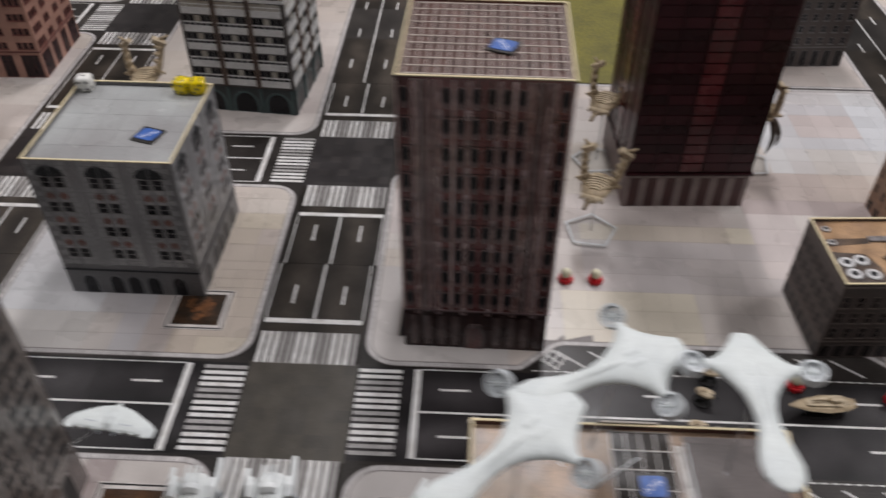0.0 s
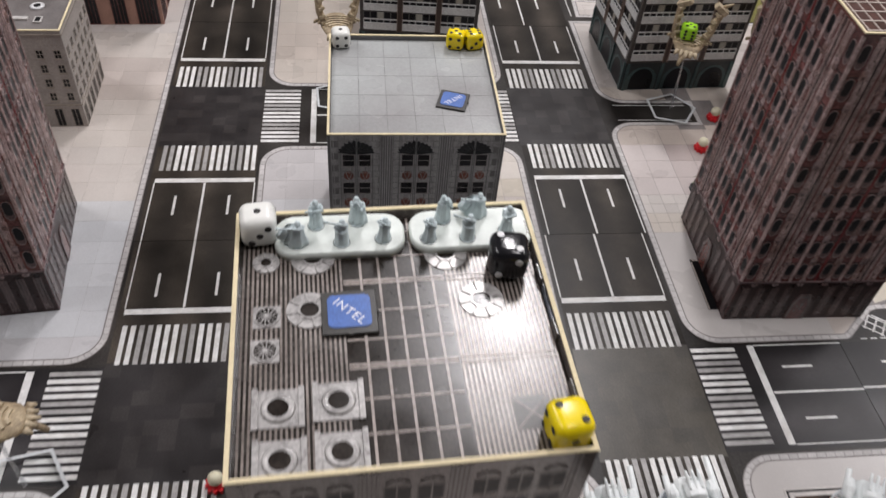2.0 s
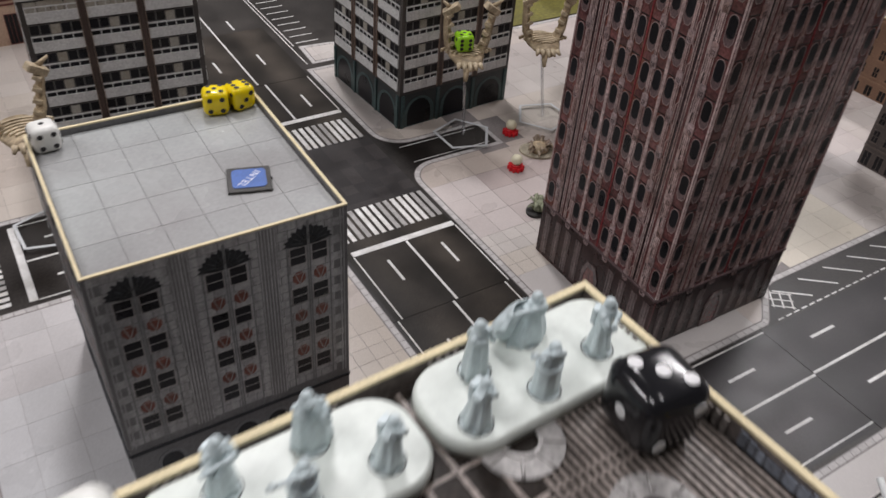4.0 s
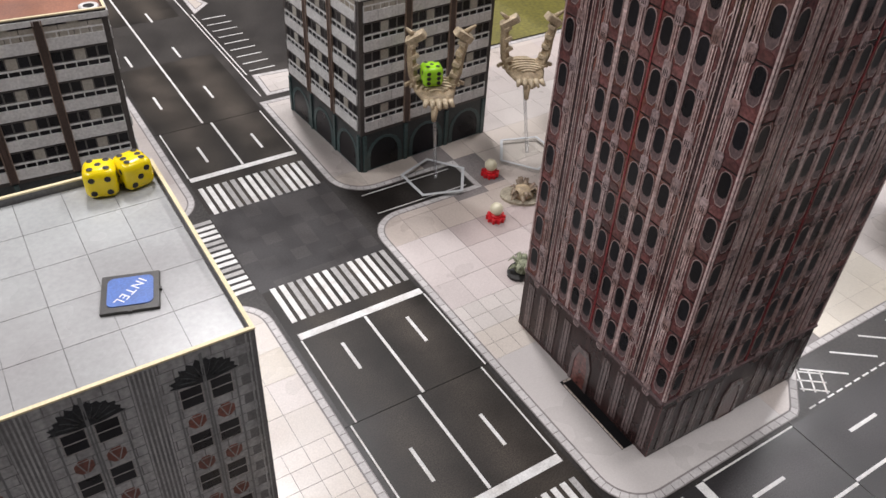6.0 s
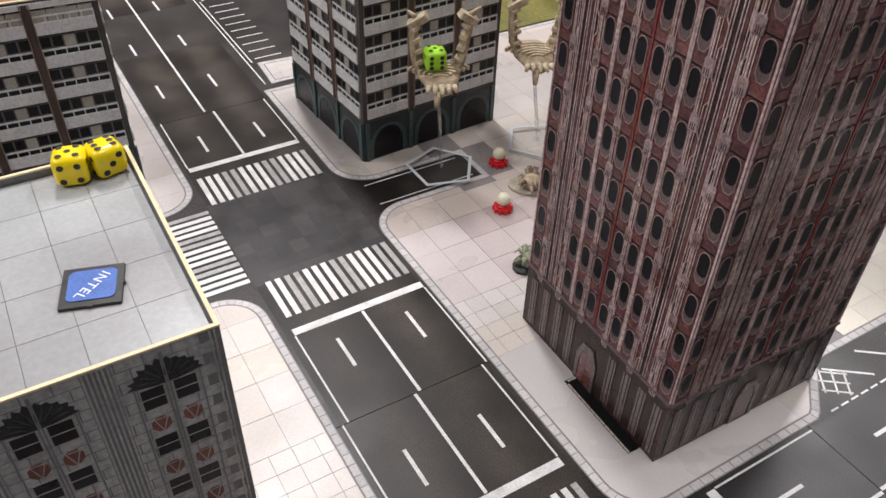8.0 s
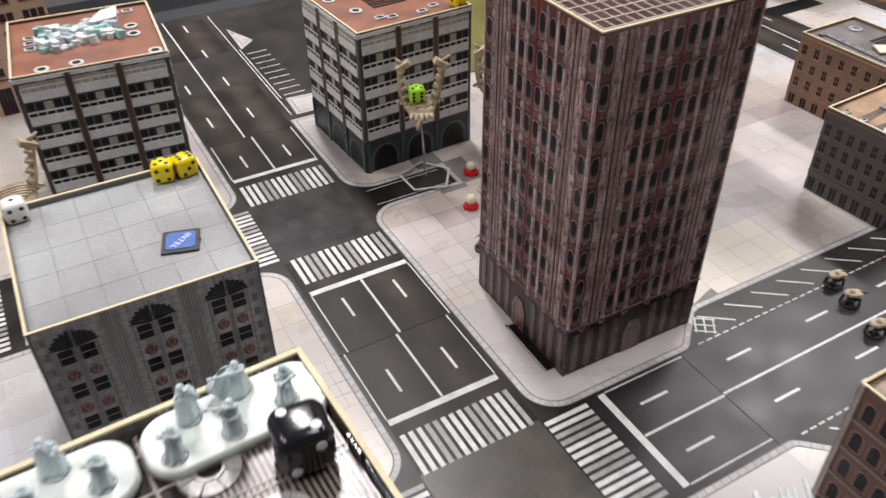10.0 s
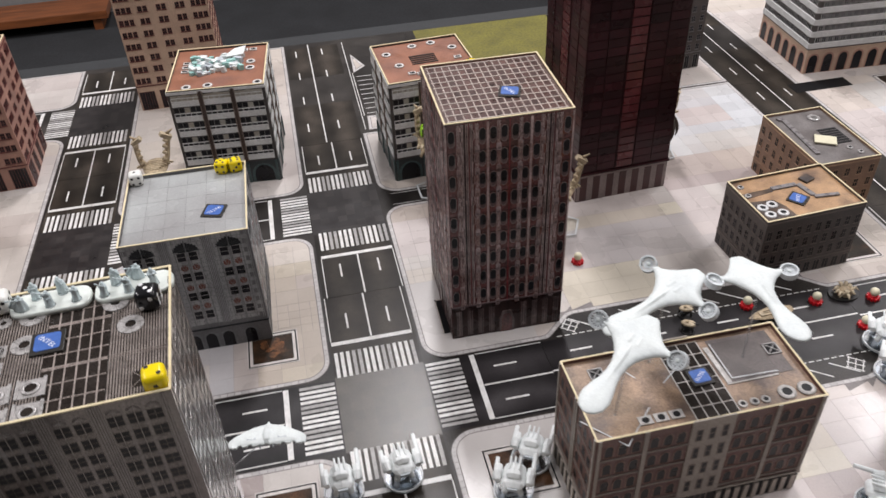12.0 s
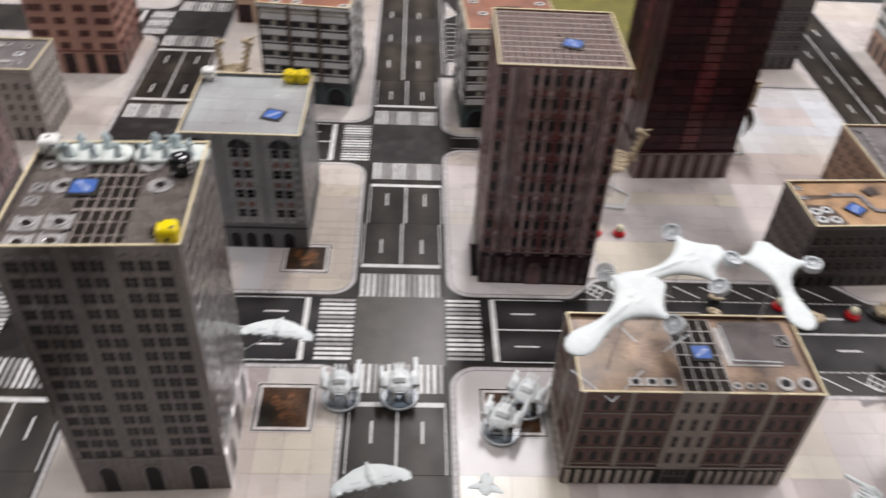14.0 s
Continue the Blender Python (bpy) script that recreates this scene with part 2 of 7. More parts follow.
# ---- room ----
def room():
    r = 2600
    low = -640
    solid("floor", Shape().box(-r, r, -r, r, low - 20, low), FLOOR, "dark carpeted floor of the room", kind="structure")
    solid("ceiling", Shape().box(-r, r, -r, r, ROOM / MM, ROOM / MM + 30), CEIL, "plain white painted ceiling", kind="structure")
    z0, z1 = low, ROOM / MM
    solid("wall_north", Shape().box(-r, r, r, r + 60, z0, z1), WALLP, "plain painted wall behind the table", kind="structure")
    solid("wall_south", Shape().box(-r, r, -r - 60, -r, z0, z1), WALLP, "plain painted wall", kind="structure")
    solid("wall_east", Shape().box(r, r + 60, -r, r, z0, z1), WALLP, "plain painted wall", kind="structure")
    solid("wall_west", Shape().box(-r - 60, -r, -r, r, z0, z1), WALLP, "plain painted wall", kind="structure")
    table = thing("gaming_table", "dark covered gaming table carrying the city mat", "table", 120, 0, low, kind="structure")
    part("tabletop", Shape().box(-800, 900, -800, 680, 610, 639), TABLE, table)
    for x in (-760, 860):
        for y in (-760, 640):
            part("leg", Shape().box(x - 30, x + 30, y - 30, y + 30, 0, 610), TABLE, table)


def low_bench():
    ob = thing("low_bench", "low orange-brown wooden bench along the far wall", "bench", -1560, 2515, -640)
    wood = mat("orange_brown_wood", (0.20, 0.065, 0.022), 0.4, var=0.3, fine=60, coarse=8, stretch=(0.15, 1, 1))
    part("seat", Shape().box(-940, 940, -75, 75, 40, 66, 0, 3), wood, ob)
    for x in (-900, 0, 900):
        part("support", Shape().box(x - 14, x + 14, -66, 66, 0, 40), wood, ob)


room()
low_bench()


# ---- ground mat: asphalt sheets, paving, markings ----
X0, X1, Y0, Y1, P = -640, 900, -640, 650, 255
HW = 36


def ground():
    road = thing("road", "dark grey printed asphalt road sheets laid edge to edge", "", kind="structure")
    xs = [X0] + [P * k + 127.5 for k in range(-2, 4)] + [X1]
    ys = [Y0] + [P * k + 127.5 for k in range(-2, 2)] + [384, Y1]
    xs, ys = sorted(set(x for x in xs if X0 <= x <= X1)), sorted(set(y for y in ys if Y0 <= y <= Y1))
    g = 0.14
    for a, b in zip(xs, xs[1:]):
        for c, d in zip(ys, ys[1:]):
            part("road_sheet", Shape().box(a + g, b - g, c + g, d - g, -1, 0), ASPHALT, road)


ground()
# the middle crossing's warm, paler colour has the lamp's sheen painted in
CROSS_SHEEN = mat("sheen_crossing_print", (0.066, 0.059, 0.048), 0.32, var=0.22, fine=900, coarse=60, spec=0.4, even=True, patch=((0.045, 0.042, 0.038), 8.5, 9.0, 0.5))
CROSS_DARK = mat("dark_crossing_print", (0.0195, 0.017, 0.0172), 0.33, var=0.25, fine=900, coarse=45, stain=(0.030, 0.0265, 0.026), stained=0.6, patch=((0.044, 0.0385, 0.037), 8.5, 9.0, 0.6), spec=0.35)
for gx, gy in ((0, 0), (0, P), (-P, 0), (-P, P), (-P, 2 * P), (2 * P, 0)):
    solid("crossing_sheet", Shape().box(gx - 34, gx + 34, gy - 36, gy + 36, 0, 0.06), CROSS_SHEEN if (gx, gy) == (0, 0) else CROSS_DARK, "smooth printed asphalt in the middle of a crossing", kind="structure")


# worn lanes between the crossings: brown along the north-south roads, darker along the others
LANE_BROWN = mat("brown_lane_print", (0.027, 0.022, 0.0172), 0.37, var=0.55, fine=1500, coarse=30, bump=0.09, stain=(0.050, 0.041, 0.033), stained=0.8, spec=0.2, rnd=0.15, lanes=0)
LANE_DARK = mat("dark_lane_print", (0.0185, 0.0165, 0.0175), 0.35, var=0.45, fine=1500, coarse=30, bump=0.07, stain=(0.037, 0.034, 0.035), stained=0.7, spec=0.28, rnd=0.2, lanes=1)
for gx in (0, -P, 2 * P):
    for gy in range(-2 * P, 3 * P, P):
        for s in (-1, 1):
            if gy + s * 127 < 640:
                solid("lane_sheet", Shape().box(gx - 34, gx + 34, gy + min(s * 36.3, s * 127.3), gy + max(s * 36.3, s * 127.3), 0, 0.05), LANE_BROWN, "brown-grey printed asphalt lanes with darker tracks", kind="structure")
for gx in (-P, 0, 2 * P):
    for s in (-1, 1):
        solid("lane_sheet", Shape().box(gx + min(s * 34.3, s * 127.3), gx + max(s * 34.3, s * 127.3), -34, 34, 0, 0.05), LANE_DARK, "dark printed asphalt lanes with darker tracks", kind="structure")
solid("lane_sheet", Shape().box(127.7, 382.3, -34, 34, 0, 0.05), LANE_DARK, "dark printed asphalt lanes with darker tracks", kind="structure")


def rounded(x0, x1, y0, y1, r, corners="swsenenw"):
    out = []
    for key, cx, cy, px, py, a in (("sw", x0 + r, y0 + r, x0, y0, 180), ("se", x1 - r, y0 + r, x1, y0, 270), ("ne", x1 - r, y1 - r, x1, y1, 0), ("nw", x0 + r, y1 - r, x0, y1, 90)):
        out += arc(cx, cy, r, a, a + 90) if key in corners.split() else [(px, py)]
    return out


def inside(p, poly):
    x, y, hit = p[0], p[1], False
    for (ax, ay), (bx, by) in zip(poly, poly[1:] + poly[:1]):
        if (ay > y) != (by > y) and x < ax + (y - ay) * (bx - ax) / (by - ay):
            hit = not hit
    return hit


def inset(poly, d):
    out, n = [], len(poly)
    for i in range(n):
        a, p, c = Vector(poly[i - 1]), Vector(poly[i]), Vector(poly[(i + 1) % n])
        u, w = (p - a).normalized(), (c - p).normalized()
        nu, nw = Vector((-u.y, u.x)), Vector((-w.y, w.x))
        k = (nu + nw)
        k = k / max(0.3, k.dot(k)) * 2 * d
        out.append((p.x + k.x, p.y + k.y))
    return out


GAP = 0.055  # half a joint between far slabs


def pavement(poly, pitch, near=None, kerb=True, plain=None, small=None, tints=(), label="pale printed paving slabs with thin joints and kerb edge"):
    """A paved block: joint sheet, a row of kerb stones along its edge, slabs; those in the stretch near are single objects."""
    ob = thing("pavement", label, "", kind="structure")
    part("joint_sheet", Shape().prism(poly, 0, 0.22), JOINT, ob)
    if kerb:
        edge = Shape()
        rim_out, rim_in = inset(poly, 0.5), inset(poly, 3.4)
        n = len(poly)
        for i in range(n):
            a, b2, c, d = (Vector(q) for q in (rim_out[i], rim_out[(i + 1) % n], rim_in[(i + 1) % n], rim_in[i]))
            k = max(1, round((b2 - a).length / 5.2))
            for j in range(k):
                s, e = (j + 0.04) / k, (j + 0.96) / k
                edge.prism([tuple(a.lerp(b2, s)), tuple(a.lerp(b2, e)), tuple(d.lerp(c, e)), tuple(d.lerp(c, s))], 0.2, 0.32)
        part("kerb_stones", edge, KERB, ob, kind="stuff")
    core = inset(poly, 4.2) if kerb else poly
    xs, ys = [p[0] for p in core], [p[1] for p in core]
    rest, count = Shape(), 0
    if plain:
        a, b, c, d = plain
        o = core
        for axis, bound, sign in ((0, a, 1), (0, b, -1), (1, c, 1), (1, d, -1)):
            res = []
            for p, q in zip(o, o[1:] + o[:1]):
                sp, sq = sign * (p[axis] - bound), sign * (q[axis] - bound)
                if sp >= 0:
                    res.append(p)
                if (sp >= 0) != (sq >= 0):
                    k = sp / (sp - sq)
                    res.append((p[0] + k * (q[0] - p[0]), p[1] + k * (q[1] - p[1])))
            o = res
        part("smooth_paving", Shape().prism(o, 0.2, 0.34), SLAB_PLAIN, ob, "smooth pale corner paving")
    tones = ["pale"] + sorted(set(t[4] for t in tints))
    one = [Shape().box(0.13, pitch - 0.13, 0.13, pitch - 0.13, 0.2, 0.34).mesh("slab", PRINTS[k][1]) for k in tones]
    quarter = [Shape().box(0.1, pitch / 2 - 0.1, 0.1, pitch / 2 - 0.1, 0.2, 0.34).mesh("slab", PRINTS[k][1]) for k in tones]
    for i in range(math.floor(min(xs) / pitch), math.ceil(max(xs) / pitch)):
        for j in range(math.floor(min(ys) / pitch), math.ceil(max(ys) / pitch)):
            x, y = i * pitch, j * pitch
            tone = 0
            for x0, x1, y0, y1, k in tints:
                if x0 <= x + pitch / 2 <= x1 and y0 <= y + pitch / 2 <= y1:
                    tone = tones.index(k)
            if plain and plain[0] <= x + pitch / 2 <= plain[1] and plain[2] <= y + pitch / 2 <= plain[3]:
                continue
            if small and small[0] < x + 9 < small[1] and small[2] < y + 9 < small[3]:
                cells = [(x + pitch / 2 * (q % 2), y + pitch / 2 * (q // 2), pitch / 2, quarter[tone], 0.1) for q in range(4)]
            else:
                cells = [(x, y, pitch, one[tone] if near and near[0] < x < near[1] and near[2] < y < near[3] else None, GAP)]
            for cx, cy, size, single, gap in cells:
                x0, x1, y0, y1 = cx + gap, cx + size - gap, cy + gap, cy + size - gap
                quad = [(x0, y0), (x1, y0), (x1, y1), (x0, y1)]
                ok = [inside(q, core) for q in quad]
                if all(ok) and single and count < 300:
                    part("slab", single, None, ob, m=at(cx, cy, 0))
                    count += 1
                elif all(ok):
                    rest.prism(quad, 0.2, 0.34, tone)
                elif any(ok):
                    x0, x1, y0, y1 = max(x0, min(xs)), min(x1, max(xs)), max(y0, min(ys)), min(y1, max(ys))
                    cut = clip_to([(x0, y0), (x1, y0), (x1, y1), (x0, y1)], core)
                    if len(cut) > 2:
                        rest.prism(cut, 0.2, 0.34, tone)
    if rest.f:
        part("slabs", rest, [PRINTS[k][0] for k in tones], ob, kind="stuff")
    return ob


def clip_to(quad, poly):
    """The quad cut by those edges of the counter-clockwise outline that bound it locally."""
    out = quad
    cx, cy = sum(p[0] for p in quad) / 4, sum(p[1] for p in quad) / 4
    for a, b in zip(poly, poly[1:] + poly[:1]):
        ax, ay, bx, by = *a, *b
        t = max(0, min(1, ((cx - ax) * (bx - ax) + (cy - ay) * (by - ay)) / ((bx - ax) ** 2 + (by - ay) ** 2 + 1e-9)))
        if math.hypot(ax + t * (bx - ax) - cx, ay + t * (by - ay) - cy) > 16:
            continue
        res = []
        for p, q in zip(out, out[1:] + out[:1]):
            sp = (bx - ax) * (p[1] - ay) - (by - ay) * (p[0] - ax)
            sq = (bx - ax) * (q[1] - ay) - (by - ay) * (q[0] - ax)
            if sp >= 0:
                res.append(p)
            if (sp >= 0) != (sq >= 0):
                k = sp / (sp - sq)
                res.append((p[0] + k * (q[0] - p[0]), p[1] + k * (q[1] - p[1])))
        out = res
        if len(out) < 3:
            return []
    return out


def markings():
    paint = thing("road_markings", "white printed lane lines, stop lines and zebra crossings", "", kind="structure")
    Z0, Z1 = 0.0, 0.12

    def bar(name, x0, x1, y0, y1, worn=False):
        part(name, Shape().box(x0, x1, y0, y1, Z0, Z1), WORN if worn else PAINT, paint)

    def arm(cx, cy, dx, dy, length, aside=0.0, first=85.5, halfw=32.4):
        """One arm of a crossing: zebra, stop line, lane lines out to the sheet's edge; aside: how far its sheet lies off the middle."""
        cx, cy = (cx + aside, cy) if dy else (cx, cy + aside)
        def put(name, s0, s1, w0, w1, worn=False):
            if dy:
                bar(name, cx + w0, cx + w1, cy + min(dy * s0, dy * s1), cy + max(dy * s0, dy * s1), worn)
            else:
                bar(name, cx + min(dx * s0, dx * s1), cx + max(dx * s0, dx * s1), cy + w0, cy + w1, worn)
        n = 14
        for k in range(n):
            w = -halfw + (k + 0.22) * 2 * halfw / n
            put("zebra_bar", 35, 61.5, w, w + 2.7, worn=(k * 7 + int(cx + cy)) % 5 in (1, 3))
        put("stop_line", 69.5, 73.5, -halfw, halfw)
        for w in (-halfw, halfw):
            put("edge_line", 74, length, w - 0.4, w + 0.4)
        lanes(put, 74, length, first)

    def lanes(put, s0, s1, first, period=63.75):
        put("centre_line", s0, s1, -0.7, 0.7)
        s = first
        while s < s1 - 8:
            for w in (-17, 17):
                put("lane_dash", s, s + 18, w - 0.8, w + 0.8)
            s += period

    half = 127.3
    LAID = {(0, P, "S"): (2.0, 84.0), (0, 0, "N"): (-0.7, 87.5), (0, 0, "E"): (1.3, 85.5), (-P, 0, "N"): (1.5, 82.5), (-P, P, "S"): (1.5, 86.5)}
    for cx, cy, arms in ((0, 0, "NSEW"), (0, P, "NSW"), (-P, 0, "NSEW"), (-P, P, "NSE"), (-P, 2 * P, "NSW"), (2 * P, 0, "NSEW"), (0, -P, "NS"), (-P, -P, "NS")):
        for a in arms:
            dx, dy = {"N": (0, 1), "S": (0, -1), "E": (1, 0), "W": (-1, 0)}[a]
            if (cx, cy, a) in ((0, -P, "N"), (-P, -P, "N")):
                continue
            arm(cx, cy, dx, dy, half, *LAID.get((cx, cy, a), (0.0, 85.5)))

    def run(cx, cy, dx, dy, s0, s1, first=23.0, period=63.75):
        def put(name, a, b, w0, w1, worn=False):
            if dy:
                bar(name, cx + w0, cx + w1, cy + dy * a, cy + dy * b)
            else:
                bar(name, cx + dx * a, cx + dx * b, cy + w0, cy + w1)
        lanes(put, s0, s1, first, period)
    run(-4.8, 384, 0, 1, 0.3, 262, 28.0, 66.0)
    run(127.5, 2.4, 1, 0, 0.3, 254.5, 19.5, 61.5)
    run(2 * P, 127.5, 0, 1, 0.3, 254)
    run(2 * P, 384, 0, 1, 0.3, 262)
    run(0, -560, 0, 1, 0.3, 170)
    # parking bays beside the east road, both kerbs
    for side in (1, -1):
        x = 166
        while x < 355:
            part("bay_line", Shape().box(x, x + 22, -0.5, 0.5, Z0, Z1), PAINT, paint, m=at(x, side * 47, 0, -37) @ at(-x - 11, 0, 0))
            x += 21.5
        x = 142
        while x < 366:
            bar("bay_dash", x, x + 4.2, side * 36.2 - 0.4, side * 36.2 + 0.4)
            x += 6.2
        for k in (-1, 0, 1):
            for turn in (-37, 53):
                part("hatch_line", Shape().box(-6.5, 6.5, 5.2 * k - 0.4, 5.2 * k + 0.4, Z0, Z1), PAINT, paint, m=at(156 if side > 0 else 348, side * 46, 0, turn))
    for y in (248.4, 267.2):
        bar("edge_line", 46, 104, y, y + 0.6)
    # parking strip beside the north road
    for k in range(9):
        bar("bay_line", 47, 66, 436 + 12 * k, 437 + 12 * k)
    bar("kerb_line", 40, 40.8, 400, 640)
    bar("kerb_line", 43, 43.8, 432, 545)


# outlines run counter-clockwise
A = HW
pavement(rounded(-P + HW, -HW, HW, P - HW, 20, "sw se ne nw"), 127.5 / 7, near=(-110, -30, 30, 225), small=(-72, -36, 91, 127), tints=((-90, -30, 30, 226, "sand"), (-60, -30, 145, 164, "pink"), (-230, -110, 30, 226, "cool"), (-90, -30, 180, 226, "pale")))
north_east = arc(A + 20, A + 20, 20, 180, 270) + [(134, A), (137.5, 38), (158, 56.5), (163, 58), (349, 58), (354, 56.5), (374.5, 38), (378, A)] + arc(2 * P - HW - 20, A + 20, 20, 270, 360) + [(2 * P - HW, 392), (36, 392)] + arc(58, 292, 22, 180, 270)[::1] + [(108, 270), (108, 246)] + arc(56, 226, 20, 90, 180)
pavement(north_east, 127.5 / 7, near=(30, 160, 30, 300), plain=(36, 127.5, 36, 127.5), small=(36, 73, 128, 164), tints=((164, 255, 54, 109, "cream"), (182, 328, 109, 164, "grey"), (255, 328, 54, 109, "pale"), (36, 164, 164, 246, "pink"), (73, 128, 200, 246, "brown"), (182, 310, 164, 182, "cream"), (310, 350, 128, 200, "pink"), (310, 414, 200, 255, "brown"), (346, 476, 255, 392, "cool"), (380, 437, 309, 350, "pink")))
pavement(rounded(-P + HW, -HW, -420, -HW, 20, "ne nw"), 127.5 / 7, near=(-110, -30, -160, -30), tints=((-110, -91, -128, -30, "brown"), (-91, -30, -128, -91, "cream"), (-128, -30, -200, -128, "pink")))
south_east = [(36, -420), (2 * P - HW, -420)] + arc(2 * P - HW - 20, -A - 20, 20, 0, 90) + [(378, -A), (374.5, -38), (354, -56.5), (349, -58), (163, -58), (158, -56.5), (137.5, -38), (134, -A)] + arc(A + 20, -A - 20, 20, 90, 180)
pavement(south_east, 127.5 / 7, near=(30, 110, -200, -30), plain=(36, 127.5, -127.5, -36), tints=((36, 128, -420, -128, "brown"), (36, 110, -182, -128, "cream"), (240, 290, -128, -54, "cream"), (290, 476, -128, -30, "pink"), (128, 255, -260, -128, "pink"), (255, 476, -260, -128, "brown"), (300, 340, -200, -128, "pink")))
pavement(rounded(-P + HW, -HW, P + HW, 648, 20, "sw se"), 127.5 / 7)
# here the cool slab colour stands in for a bluish-white sheen by the west tower
pavement(rounded(-638, -P - HW, HW, 2 * P - HW, 20, "se ne"), 127.5 / 7, tints=((-638, -290, 30, 164, "cool"), (-345, -290, 164, 260, "pale")))
pavement(rounded(-638, -P - HW, 2 * P + HW, 648, 20, "se"), 127.5 / 7)
pavement(rounded(-638, -P - HW, -420, -HW, 20, "ne"), 127.5 / 7)
pavement(rounded(2 * P + HW, 890, HW, 648, 20, "sw"), 127.5 / 7, tints=((546, 890, 30, 200, "pink"), (546, 600, 200, 345, "pink"), (600, 655, 180, 345, "cool"), (655, 890, 200, 420, "grey")))
pavement(rounded(2 * P + HW, 890, -420, -HW, 20, "nw"), 127.5 / 7)
pavement([(44, 398), (104, 398), (104, 412), (72, 428), (46, 430)], 127.5 / 7)
pavement([(45, 544), (62, 560), (47, 600)], 127.5 / 7)
pavement([(332, 394), (2 * P - HW, 394), (2 * P - HW, 648), (332, 648)], 127.5 / 7)
solid("grass", Shape().prism([(140, 394), (330, 394), (330, 648), (140, 648)], 0, 0.3), GRASS, "olive green printed grass sheet", "", "structure")
markings()


# ---- paper buildings ----
SIDES = {"S": (0, (1, 0, 0)), "E": (90, (0, 1, 0)), "N": (180, (-1, 0, 0)), "W": (270, (0, -1, 0))}
CACHE = {}


class Building:
    """A box of printed card: four walls, a sunk roof and a raw card rim. Facade places are u (to the right seen from outside) and v (up)."""

    def __init__(self, name, label, x, y, w, d, h, rz, wall, roof, recess=3.5, category="paper building"):
        self.w, self.d, self.h, self.recess = w, d, h, recess
        self.ob = ob = thing(name, label, category, x, y, 0.34, rz, group="paper city buildings")
        t = 1.0
        self.wall = wall
        part("wall", Shape().box(-w / 2, w / 2, -d / 2, -d / 2 + t, 0, h - 0.6), wall, ob)
        part("wall", Shape().box(-w / 2, w / 2, d / 2 - t, d / 2, 0, h - 0.6), wall, ob)
        part("wall", Shape().box(-w / 2, -w / 2 + t, -d / 2 + t, d / 2 - t, 0, h - 0.6), wall, ob)
        part("wall", Shape().box(w / 2 - t, w / 2, -d / 2 + t, d / 2 - t, 0, h - 0.6), wall, ob)
        self.roof = part("roof", Shape().box(-w / 2 + t, w / 2 - t, -d / 2 + t, d / 2 - t, h - recess - 1.2, h - recess), roof, ob)
        e = 0.18
        rim = Shape()
        rim.box(-w / 2 - e, w / 2 + e, -d / 2 - e, -d / 2 + t, h - 0.6, h)
        rim.box(-w / 2 - e, w / 2 + e, d / 2 - t, d / 2 + e, h - 0.6, h)
        rim.box(-w / 2 - e, -w / 2 + t, -d / 2 + t, d / 2 - t, h - 0.6, h)
        rim.box(w / 2 - t, w / 2 + e, -d / 2 + t, d / 2 - t, h - 0.6, h)
        part("rim", rim, CARD, ob, "cream raw card edge")

    def face(self, side):
        turn, _ = SIDES[side]
        width = self.w if side in "SN" else self.d
        depth = (self.d if side in "SN" else self.w) / 2
        return at(0, 0, 0, turn) @ at(-width / 2, -depth, 0, 0, 90), width

    def put(self, side, name, key, draw, mats, places, own=True):
        """Pieces drawn by draw(shape) about their foot's middle, at (u, v) places; alike ones share a mesh."""
        f, _ = self.face(side)
        if own:
            if key not in CACHE:
                s = Shape()
                draw(s)
                CACHE[key] = s.mesh(name, mats)
            for u, v in places:
                part(name, CACHE[key], None, self.ob, m=f @ at(u, v, 0))
        else:
            s, one = Shape(), Shape()
            draw(one)
            for u, v in places:
                s.join(one, Matrix.Translation((u, v, 0)))
            if s.f:
                part(name, s, mats, self.ob, m=f, kind="stuff")

    def on_roof(self, name, shape, mats, x, y, rz=0, label=""):
        return part(name, shape if isinstance(shape, bpy.types.Mesh) else shape, mats, self.ob, label, at(x, y, self.h - self.recess, rz))


def relief(s, xs, ys, height, paint):
    """A connected sheet of cells over the lines xs, ys, each at its own height and material."""
    keep = {}

    def vert(i, j, z):
        if (i, j, z) not in keep:
            keep[i, j, z] = len(s.v)
            s.v.append((xs[i], ys[j], z))
        return keep[i, j, z]
    nx, ny = len(xs) - 1, len(ys) - 1

    def level(i, j):
        return height(i, j) if 0 <= i < nx and 0 <= j < ny else 0.0
    for i in range(nx):
        for j in range(ny):
            z = level(i, j)
            s.face((vert(i, j, z), vert(i + 1, j, z), vert(i + 1, j + 1, z), vert(i, j + 1, z)), paint(i, j))
    for i in range(nx + 1):
        for j in range(ny):
            a, b = level(i - 1, j), level(i, j)
            if a != b:
                s.face((vert(i, j, a), vert(i, j + 1, a), vert(i, j + 1, b), vert(i, j, b)), 0)
    for i in range(nx):
        for j in range(ny + 1):
            a, b = level(i, j - 1), level(i, j)
            if a != b:
                s.face((vert(i, j, b), vert(i + 1, j, b), vert(i + 1, j, a), vert(i, j, a)), 0)


def lined(w, lo, hi, bars, edge, thin):
    out = [lo, lo + edge]
    for k in range(1, bars + 1):
        c = lo + (hi - lo) * k / (bars + 1)
        out += [c - thin / 2, c + thin / 2]
    return out + [hi - edge, hi]


